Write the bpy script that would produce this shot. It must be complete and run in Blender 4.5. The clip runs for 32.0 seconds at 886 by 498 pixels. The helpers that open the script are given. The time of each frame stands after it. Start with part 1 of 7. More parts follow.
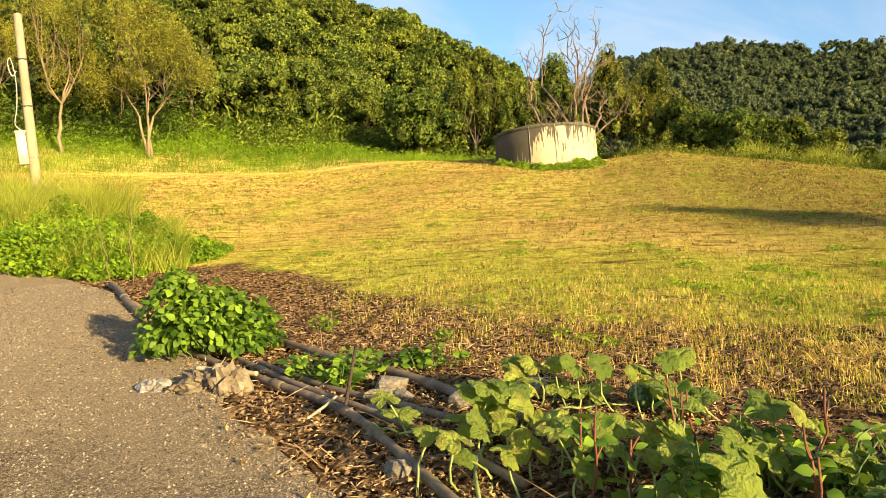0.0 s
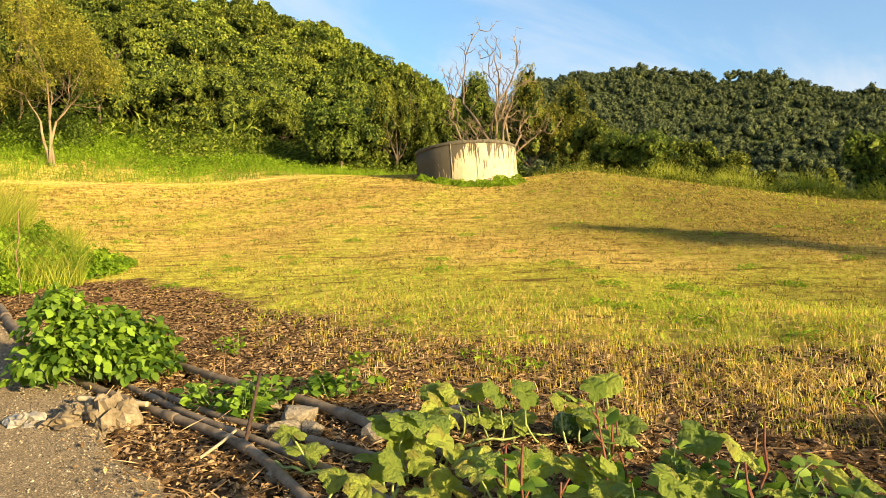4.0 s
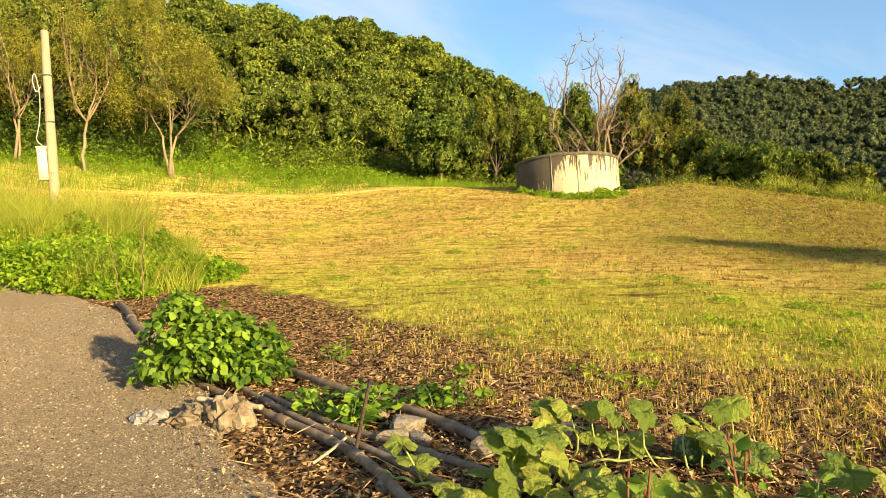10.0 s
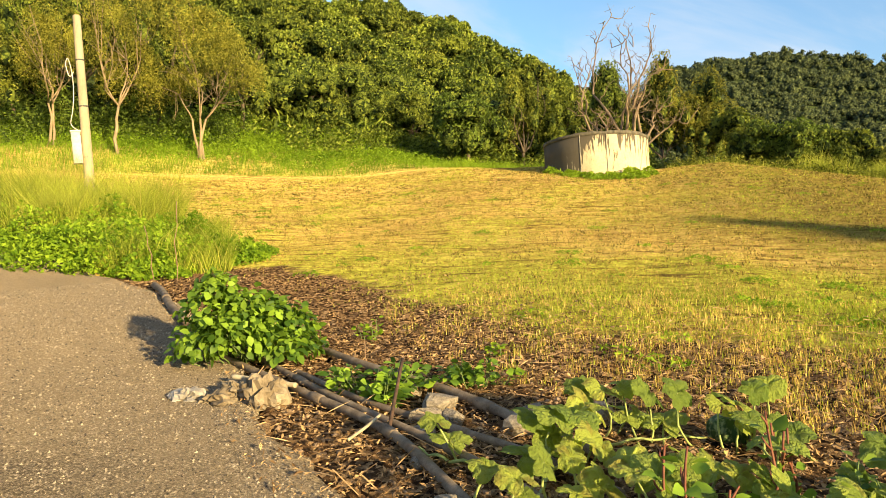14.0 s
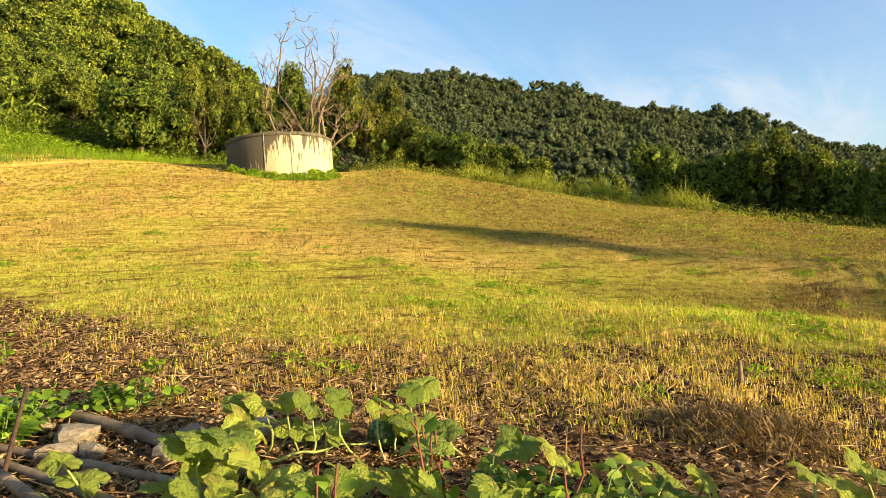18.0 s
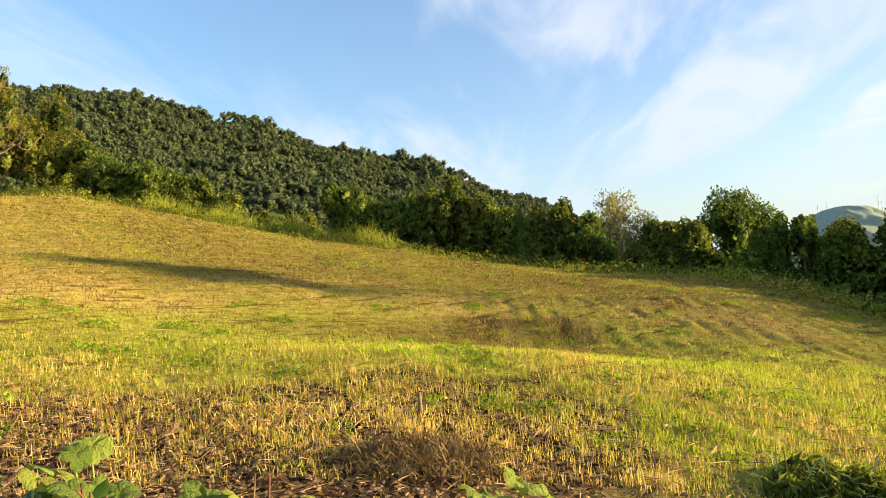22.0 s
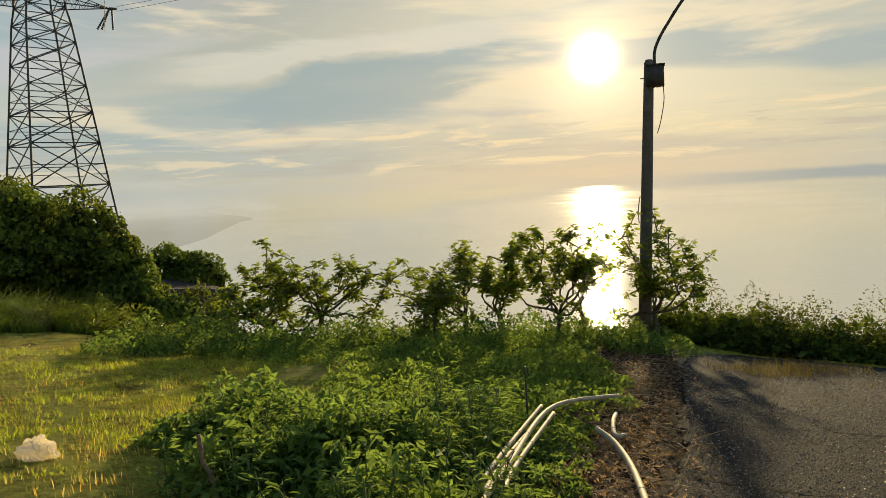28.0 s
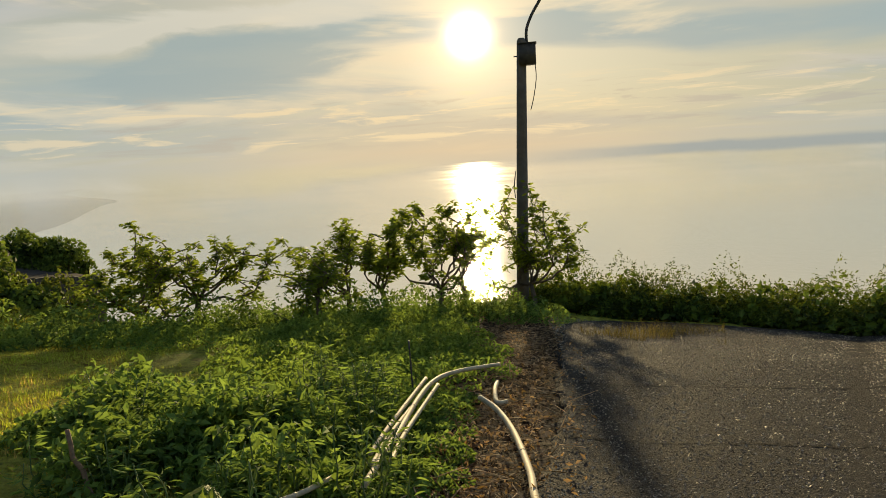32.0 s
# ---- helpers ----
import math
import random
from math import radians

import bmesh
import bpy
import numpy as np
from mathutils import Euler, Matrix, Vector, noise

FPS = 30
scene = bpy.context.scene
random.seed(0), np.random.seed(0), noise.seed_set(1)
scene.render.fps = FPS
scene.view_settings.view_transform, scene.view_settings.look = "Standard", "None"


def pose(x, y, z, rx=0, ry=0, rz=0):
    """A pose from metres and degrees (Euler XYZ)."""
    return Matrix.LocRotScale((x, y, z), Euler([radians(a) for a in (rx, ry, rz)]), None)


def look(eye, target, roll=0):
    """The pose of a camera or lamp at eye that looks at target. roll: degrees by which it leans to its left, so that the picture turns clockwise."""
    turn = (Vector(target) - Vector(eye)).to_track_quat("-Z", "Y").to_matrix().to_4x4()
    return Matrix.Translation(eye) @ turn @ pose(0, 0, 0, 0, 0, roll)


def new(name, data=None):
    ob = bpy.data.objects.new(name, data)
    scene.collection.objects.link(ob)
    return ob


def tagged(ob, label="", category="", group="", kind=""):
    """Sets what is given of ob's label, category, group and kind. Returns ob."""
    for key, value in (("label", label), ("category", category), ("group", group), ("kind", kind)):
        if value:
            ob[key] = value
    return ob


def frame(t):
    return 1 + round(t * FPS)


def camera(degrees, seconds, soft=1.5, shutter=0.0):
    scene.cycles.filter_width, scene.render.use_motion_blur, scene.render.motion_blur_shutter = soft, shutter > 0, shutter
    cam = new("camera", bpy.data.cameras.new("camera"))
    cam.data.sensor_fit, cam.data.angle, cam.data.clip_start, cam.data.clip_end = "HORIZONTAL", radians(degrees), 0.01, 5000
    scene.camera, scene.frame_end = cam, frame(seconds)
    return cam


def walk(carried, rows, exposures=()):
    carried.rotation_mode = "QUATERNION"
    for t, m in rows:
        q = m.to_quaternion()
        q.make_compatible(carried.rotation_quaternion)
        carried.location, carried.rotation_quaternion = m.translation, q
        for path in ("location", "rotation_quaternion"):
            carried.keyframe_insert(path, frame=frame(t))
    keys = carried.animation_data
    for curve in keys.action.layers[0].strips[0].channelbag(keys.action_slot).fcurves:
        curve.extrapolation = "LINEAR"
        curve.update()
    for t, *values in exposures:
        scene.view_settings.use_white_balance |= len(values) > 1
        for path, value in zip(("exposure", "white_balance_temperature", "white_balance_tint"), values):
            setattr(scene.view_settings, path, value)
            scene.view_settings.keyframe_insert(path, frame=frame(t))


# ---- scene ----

# ---------------------------------------------------------------- camera
cam = camera(63.6, 32.0, soft=0.6)
PATH = [
    (0, -0.462, -0.397, 1.418, 93.295, 4.098, -39.787),
    (0.5, -0.460, -0.374, 1.410, 93.159, 3.992, -40.652),
    (1, -0.441, -0.341, 1.407, 92.810, 3.790, -41.759),
    (1.5, -0.435, -0.317, 1.406, 92.525, 3.649, -42.868),
    (2, -0.413, -0.302, 1.401, 92.531, 3.718, -43.649),
    (2.5, -0.339, -0.244, 1.420, 92.789, 3.917, -44.190),
    (3, -0.253, -0.189, 1.458, 93.292, 4.129, -44.586),
    (3.5, -0.219, -0.177, 1.454, 93.733, 4.143, -45.229),
    (4, -0.199, -0.149, 1.455, 94.096, 3.983, -46.155),
    (4.5, -0.179, -0.111, 1.462, 94.485, 3.707, -47.226),
    (6.5, -0.188, -0.065, 1.466, 96.276, 3.334, -48.385),
    (7, -0.193, -0.060, 1.463, 96.367, 3.330, -48.059),
    (7.5, -0.205, -0.059, 1.464, 96.381, 3.238, -47.591),
    (8, -0.211, -0.046, 1.460, 96.315, 3.081, -46.816),
    (8.5, -0.204, -0.041, 1.459, 96.218, 2.832, -45.547),
    (9, -0.206, -0.036, 1.455, 96.056, 2.546, -43.761),
    (9.5, -0.204, -0.026, 1.456, 95.821, 2.499, -41.311),
    (10, -0.216, -0.019, 1.455, 95.512, 2.456, -38.527),
    (10.5, -0.242, -0.015, 1.453, 95.148, 2.503, -35.956),
    (11, -0.253, 0.001, 1.450, 94.771, 2.432, -34.069),
    (11.5, -0.253, -0.004, 1.452, 94.333, 2.423, -32.926),
    (12, -0.243, -0.001, 1.450, 94.078, 2.332, -32.505),
    (12.5, -0.241, -0.003, 1.451, 94.011, 2.292, -32.595),
    (13, -0.251, -0.004, 1.450, 94.043, 2.309, -33.302),
    (13.5, -0.253, -0.005, 1.447, 94.107, 2.336, -34.618),
    (14, -0.242, -0.001, 1.445, 94.099, 2.458, -36.341),
    (14.5, -0.233, -0.007, 1.447, 94.018, 2.543, -37.902),
    (16.5, -0.195, 0.006, 1.436, 93.318, 2.686, -42.334),
    (17, -0.070, 0.044, 1.441, 93.081, 2.998, -46.158),
    (17.5, 0.030, 0.062, 1.474, 92.877, 3.588, -52.514),
    (18, -0.004, 0.012, 1.490, 92.719, 3.971, -61.024),
    (18.5, 0.008, 0.004, 1.492, 92.626, 4.172, -70.159),
    (19, 0.007, 0.006, 1.499, 92.740, 4.270, -77.665),
    (19.5, -0.012, 0.014, 1.501, 93.074, 4.221, -82.311),
    (20, -0.026, 0.025, 1.495, 93.463, 4.227, -84.043),
    (20.5, -0.026, 0.029, 1.487, 93.685, 4.407, -83.953),
    (21, -0.016, 0.028, 1.495, 93.662, 4.602, -83.711),
    (21.5, -0.027, 0.009, 1.529, 93.589, 4.818, -84.162),
    (22, -0.036, -0.009, 1.531, 93.611, 4.965, -85.414),
    (22.5, -0.011, -0.021, 1.514, 93.762, 5.082, -87.169),
    (23, -0.004, -0.021, 1.510, 93.803, 5.267, -90.083),
    (23.5, -0.009, -0.011, 1.512, 93.540, 5.566, -95.076),
    (24, 0.026, -0.030, 1.514, 92.704, 5.915, -103.944),
    (24.5, 0.019, 0.038, 1.479, 91.480, 5.883, -116.088),
    (25, -0.023, 0.003, 1.495, 90.354, 4.966, -128.901),
    (25.5, -0.054, -0.045, 1.507, 89.596, 3.809, -138.738),
    (26, -0.081, -0.059, 1.499, 88.602, 3.286, -145.362),
    (26.5, -0.159, -0.019, 1.512, 87.210, 3.276, -150.980),
    (28.5, 0.070, -0.038, 1.499, 84.067, 3.075, -169.490),
    (29, 0.017, 0.010, 1.506, 83.716, 3.105, -171.208),
    (29.5, -0.011, 0.039, 1.510, 83.354, 3.054, -172.215),
    (30, 0.009, 0.010, 1.512, 83.030, 3.057, -172.980),
    (30.5, 0.024, -0.020, 1.499, 82.724, 3.184, -173.772),
    (31, 0.003, 0.017, 1.505, 82.444, 3.395, -174.521),
    (31.5, -0.037, 0.049, 1.504, 82.213, 3.595, -175.260),
    (32, 0.026, -0.007, 1.494, 82.130, 3.609, -175.880),
]
EXPOSURES = [(0, 1.5), (17, 1.5), (19, 1.57), (22, 1.63), (24.2, 1.53), (25.0, 1.32), (26, 0.9), (28.5, 0.73), (32, 0.69)]
walk(cam, [(t, pose(x, y, z, rx, ry, rz)) for t, x, y, z, rx, ry, rz in PATH], EXPOSURES)

# ---------------------------------------------------------------- sky and sun
SUN_AZ, SUN_EL = 178.4, 8.6
SUN = Vector((math.sin(radians(SUN_AZ)) * math.cos(radians(SUN_EL)), math.cos(radians(SUN_AZ)) * math.cos(radians(SUN_EL)), math.sin(radians(SUN_EL))))


class Nodes:
    """Short hand for node trees."""

    def __init__(self, tree):
        self.t = tree

    def add(self, kind, ins=None, **props):
        n = self.t.nodes.new(kind)
        for k, v in props.items():
            setattr(n, k, v)
        for k, v in (ins or {}).items():
            if isinstance(v, bpy.types.NodeSocket):
                self.t.links.new(v, n.inputs[k])
            else:
                n.inputs[k].default_value = v
        return n

    def math(self, op, a, b=0.0, c=0.0, clamp=False):
        n = self.add("ShaderNodeMath", {0: a, 1: b, 2: c}, operation=op)
        n.use_clamp = clamp
        return n.outputs[0]

    def mix(self, fac, a, b, kind="MIX"):
        n = self.add("ShaderNodeMix", {0: fac, 6: a, 7: b}, data_type="RGBA", blend_type=kind)
        return n.outputs[2]

    def ramp(self, fac, stops, mode="LINEAR"):
        n = self.add("ShaderNodeValToRGB", {0: fac})
        n.color_ramp.interpolation = mode
        el = n.color_ramp.elements
        while len(el) < len(stops):
            el.new(0.5)
        for e, (p, c) in zip(el, stops):
            e.position, e.color = p, (c, c, c, 1) if isinstance(c, (int, float)) else (*c, 1)
        return n.outputs[0]

    def noise(self, vec, scale, detail=4.0, rough=0.55, dist=0.0):
        ins = {"Scale": scale, "Detail": detail, "Roughness": rough, "Distortion": dist}
        if vec is not None:
            ins["Vector"] = vec
        return self.add("ShaderNodeTexNoise", ins).outputs[0]

    def link(self, a, b):
        self.t.links.new(a, b)


def make_world():
    w = bpy.data.worlds.new("sky")
    scene.world = w
    w.use_nodes = True
    n = Nodes(w.node_tree)
    w.node_tree.nodes.clear()
    sky = n.add("ShaderNodeTexSky", sky_type="NISHITA", sun_disc=False)
    sky.sun_elevation, sky.sun_rotation = radians(SUN_EL), radians(SUN_AZ)
    sky.air_density, sky.dust_density, sky.ozone_density = 1.2, 0.8, 1.0
    co = n.add("ShaderNodeTexCoord").outputs["Generated"]
    sep = n.add("ShaderNodeSeparateXYZ", {0: co})
    z = n.math("MAXIMUM", sep.outputs[2], 0.0)
    # cirrus sheet: the direction meets a level plane far above
    inv = n.math("DIVIDE", 1.0, n.math("ADD", z, 0.16))
    flat = n.add("ShaderNodeCombineXYZ", {0: n.math("MULTIPLY", sep.outputs[0], inv), 1: n.math("MULTIPLY", sep.outputs[1], inv), 2: 0.0}).outputs[0]
    turned = n.add("ShaderNodeMapping", {"Vector": flat, "Rotation": (0, 0, radians(28)), "Scale": (0.75, 2.0, 1)}).outputs[0]
    c1 = n.noise(turned, 1.15, 7, 0.55, 0.6)
    c2 = n.noise(flat, 0.55, 3, 0.5)
    cover = n.math("MULTIPLY", n.ramp(c1, [(0.42, 0.0), (0.66, 1.0)], "EASE"), n.ramp(c2, [(0.36, 0.0), (0.58, 1.0)], "EASE"))
    dot = n.math("MAXIMUM", n.add("ShaderNodeVectorMath", {0: co, 1: tuple(SUN)}, operation="DOT_PRODUCT").outputs["Value"], 0.0)
    near = n.math("POWER", dot, 6.0)
    side = n.ramp(dot, [(0.35, 0.0), (0.9, 1.0)], "EASE")
    bright = n.mix(near, (3.0, 3.2, 3.5, 1), (5.6, 4.6, 3.2, 1))
    # thin haze takes the edge off the brightest part of the sky
    air = n.add("ShaderNodeVectorMath", {0: sky.outputs[0], 1: n.add("ShaderNodeVectorMath", {0: (1, 1, 1), 1: n.add("ShaderNodeVectorMath", {0: sky.outputs[0], 1: n.mix(side, (20.0, 22.0, 30.0, 1), (5.6, 5.7, 5.0, 1))}, operation="DIVIDE").outputs[0]}, operation="ADD").outputs[0]}, operation="DIVIDE").outputs[0]
    east = n.math("ADD", n.math("MULTIPLY", n.add("ShaderNodeVectorMath", {0: co, 1: tuple(SUN)}, operation="DOT_PRODUCT").outputs["Value"], 0.5), 0.5)
    tint = n.mix(n.ramp(east, [(0.15, 0.0), (0.6, 1.0)]), (0.86, 1.20, 1.54, 1), (0.92, 1.06, 1.43, 1))
    air = n.mix(side, n.add("ShaderNodeVectorMath", {0: air, 1: tint}, operation="MULTIPLY").outputs[0], air)
    cloudy = n.mix(n.math("MULTIPLY", cover, 0.8), air, bright)
    # level streaks of cloud, denser towards the sun
    level = n.add("ShaderNodeCombineXYZ", {0: n.math("MULTIPLY", n.math("ARCTAN2", sep.outputs[1], sep.outputs[0]), 2.6), 1: n.math("MULTIPLY", sep.outputs[2], 17.0), 2: 0.3}).outputs[0]
    s1, s2 = n.noise(level, 1.1, 7, 0.55, 0.5), n.noise(level, 0.62, 5, 0.5, 0.3)
    grey = n.math("MULTIPLY", n.ramp(s2, [(0.46, 0.0), (0.62, 0.85)], "EASE"), side)
    cloudy = n.mix(grey, cloudy, (1.95, 2.65, 2.8, 1))
    lit = n.math("MULTIPLY", n.ramp(s1, [(0.52, 0.0), (0.68, 0.8)], "EASE"), side)
    cloudy = n.mix(lit, cloudy, (5.7, 4.8, 3.2, 1))
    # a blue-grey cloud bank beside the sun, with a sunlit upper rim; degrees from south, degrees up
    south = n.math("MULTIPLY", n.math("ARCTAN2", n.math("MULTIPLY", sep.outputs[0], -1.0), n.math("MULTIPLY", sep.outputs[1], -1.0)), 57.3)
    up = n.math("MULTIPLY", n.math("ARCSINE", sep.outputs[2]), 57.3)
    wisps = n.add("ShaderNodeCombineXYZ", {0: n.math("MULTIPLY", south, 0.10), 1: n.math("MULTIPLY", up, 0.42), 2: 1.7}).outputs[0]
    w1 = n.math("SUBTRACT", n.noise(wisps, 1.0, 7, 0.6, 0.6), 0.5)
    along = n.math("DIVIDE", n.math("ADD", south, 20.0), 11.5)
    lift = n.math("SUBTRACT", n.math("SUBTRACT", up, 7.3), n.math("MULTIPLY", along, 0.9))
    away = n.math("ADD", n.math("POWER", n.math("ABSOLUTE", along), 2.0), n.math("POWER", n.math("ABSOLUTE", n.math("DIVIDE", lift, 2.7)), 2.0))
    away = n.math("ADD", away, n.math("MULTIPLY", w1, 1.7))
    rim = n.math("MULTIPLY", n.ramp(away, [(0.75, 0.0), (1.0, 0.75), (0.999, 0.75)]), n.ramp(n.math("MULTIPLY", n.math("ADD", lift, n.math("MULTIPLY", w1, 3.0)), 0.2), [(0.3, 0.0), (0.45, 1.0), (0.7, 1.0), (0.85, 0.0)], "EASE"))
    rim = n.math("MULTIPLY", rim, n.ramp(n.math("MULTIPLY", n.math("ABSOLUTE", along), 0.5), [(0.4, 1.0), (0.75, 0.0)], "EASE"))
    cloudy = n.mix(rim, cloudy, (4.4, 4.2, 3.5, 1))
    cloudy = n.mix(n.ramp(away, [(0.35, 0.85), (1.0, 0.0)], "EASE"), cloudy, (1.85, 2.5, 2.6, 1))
    # thin drawn-out streaks low over the sea, lit from behind
    thin = n.noise(n.add("ShaderNodeCombineXYZ", {0: n.math("MULTIPLY", south, 0.13), 1: n.math("MULTIPLY", up, 1.25), 2: 5.1}).outputs[0], 1.0, 7, 0.6, 0.5)
    low = n.math("MULTIPLY", n.ramp(n.math("DIVIDE", up, 10.0), [(0.03, 0.0), (0.12, 1.0), (0.42, 1.0), (0.55, 0.0)]), side)
    streaks = n.math("MULTIPLY", n.ramp(thin, [(0.52, 0.0), (0.64, 0.8)], "EASE"), low)
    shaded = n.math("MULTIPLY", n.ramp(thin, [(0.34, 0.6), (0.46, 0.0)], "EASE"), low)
    # sea haze along the horizon
    haze = n.ramp(n.math("ABSOLUTE", sep.outputs[2]), [(0.0, 0.92), (0.02, 0.74), (0.09, 0.32), (0.24, 0.0)], "LINEAR")
    cloudy = n.mix(haze, cloudy, n.mix(n.math("POWER", dot, 14.0), n.mix(side, (2.3, 2.75, 3.1, 1), (2.95, 3.15, 2.9, 1)), (5.1, 3.75, 2.15, 1)))
    cloudy = n.mix(streaks, cloudy, n.mix(near, (4.2, 3.9, 3.0, 1), (6.0, 4.6, 2.6, 1)))
    cloudy = n.mix(shaded, cloudy, n.mix(near, (2.3, 2.5, 2.5, 1), (3.8, 3.1, 2.2, 1)))
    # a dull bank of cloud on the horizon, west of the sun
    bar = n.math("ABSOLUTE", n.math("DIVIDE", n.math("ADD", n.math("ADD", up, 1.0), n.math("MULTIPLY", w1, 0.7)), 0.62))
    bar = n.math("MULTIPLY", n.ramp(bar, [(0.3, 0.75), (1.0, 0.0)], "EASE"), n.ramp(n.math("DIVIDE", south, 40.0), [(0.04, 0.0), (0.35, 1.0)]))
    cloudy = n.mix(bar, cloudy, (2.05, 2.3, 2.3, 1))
    glow = n.math("ADD", n.math("MULTIPLY", n.math("POWER", dot, 40.0), 0.5), n.math("MULTIPLY", n.math("POWER", dot, 500.0), 3.5))
    glow = n.math("ADD", glow, n.math("MULTIPLY", n.math("POWER", dot, 5000.0), 60.0))
    glowing = n.add("ShaderNodeVectorMath", {0: (1.0, 0.72, 0.38), "Scale": glow}, operation="SCALE").outputs[0]
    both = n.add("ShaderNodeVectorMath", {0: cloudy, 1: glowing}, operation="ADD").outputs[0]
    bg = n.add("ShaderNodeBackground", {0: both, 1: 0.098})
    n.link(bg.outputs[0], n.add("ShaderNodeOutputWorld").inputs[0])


make_world()
sun = new("sun", bpy.data.lights.new("sun", "SUN"))
sun.data.energy, sun.data.angle, sun.data.color = 5.0, radians(1.7), (1.0, 0.76, 0.38)
sun.matrix_world = look(tuple(SUN * 50), (0, 0, 0))

# ---------------------------------------------------------------- the lie of the land
EYE = 1.5  # eye level; the road below the camera is at z = 0
# azimuth (clockwise from +y), distance of the field's rim, its elevation angle seen from the eye
RIM = [(0, 46, 10.0), (14, 46, 10.3), (24, 46, 10.2), (30, 45, 10.1), (37, 43, 10.4), (45, 42, 10.2), (53, 41, 9.3), (58, 40, 9.4), (66, 38, 7.6),
       (76, 35, 5.1), (82, 33, 4.0), (87, 32, 2.7), (93, 31, 1.6), (98, 30, 0.8), (104, 29, 0.0), (108, 28, -0.7), (112, 26, -2.1), (116, 24, -3.7),
       (121, 22, -5.5), (129, 19, -7.4), (137, 16, -9.1), (146, 13, -11.4), (155, 12.5, -12.4), (165, 13, -12.6), (175, 14, -12.6), (181, 14.5, -12.6),
       (190, 14.5, -13.8), (206, 13, -14.6), (225, 14, -10.0), (270, 30, -4.0), (320, 40, 4.0), (360, 46, 10.0)]
RA, RD, RE = (np.array(c, float) for c in zip(*RIM))
# what lies past the rim, in metres past it: heights above the rim's, by azimuth
FAR_R = np.array([0, 10, 30, 60, 110, 190, 300, 480, 700.0])
FAR = [
    (0, [0, 4.5, 14, 30, 58, 70, 50, 0, -40]),
    (18, [0, 5.0, 14, 30, 58, 66, 40, 0, -40]),
    (30, [0, 4.5, 13, 28, 55, 62, 45, 20, -40]),
    (38, [0, 2.2, 9, 23, 50, 52, 42, 30, -40]),
    (44, [0, 1.2, 6, 16, 41, 40, 40, 40, -40]),
    (49, [0, 0.8, 4, 11, 33, 36, 47, 75, -40]),
]
FAR += [
    (55, [0, 0.5, 2, 4, 10, 31, 73, 146, 60]),
    (62, [0, 0.2, 0, 0, 2, 21, 63, 146, 60]),
    (70, [0, -0.5, -2, -4, -5, 13, 53, 130, 60]),
    (77, [0, -0.7, -4, -7, -8, 9, 44, 108, 50]),
    (84, [0, -1, -5, -9, -10, 3, 34, 93, 40]),
    (92, [0, -1.5, -6, -12, -15, -5, 17, 63, 20]),
    (98, [0, -2, -7, -16, -22, -17, -3, 38, 10]),
]
FAR += [
    (106, [0, -2, -8, -18, -28, -34, -30, -20, -30]),
    (116, [0, -1.5, -7, -18, -32, -48, -60, -70, -80]),
    (135, [0, -3, -12, -28, -52, -75, -90, -95, -99]),
    (215, [0, -4, -14, -30, -52, -75, -90, -95, -99]),
    (250, [0, -1, -4, -10, -22, -45, -60, -80, -90]),
    (300, [0, 1, 6, 12, 20, 20, 0, -20, -60]),
    (360, [0, 4.5, 14, 30, 58, 70, 50, 0, -40]),
]
FA = np.array([a for a, _ in FAR], float)
FH = np.array([h for _, h in FAR], float)


def smooth(a, b, x):
    t = np.clip((x - a) / (b - a), 0, 1)
    return t * t * (3 - 2 * t)


def wave(x, y, s, seed=0.0):
    """Cheap smooth variation between about -1 and 1, of wave length s."""
    u, v = np.asarray(x) / s * 6.283, np.asarray(y) / s * 6.283
    return 0.5 * (np.sin(u + 1.7 * np.sin(0.61 * v + seed) + seed) * np.cos(0.83 * v + 1.3 * np.sin(0.53 * u + 2 * seed)) + np.sin(0.47 * u - 0.71 * v + 3 * seed))


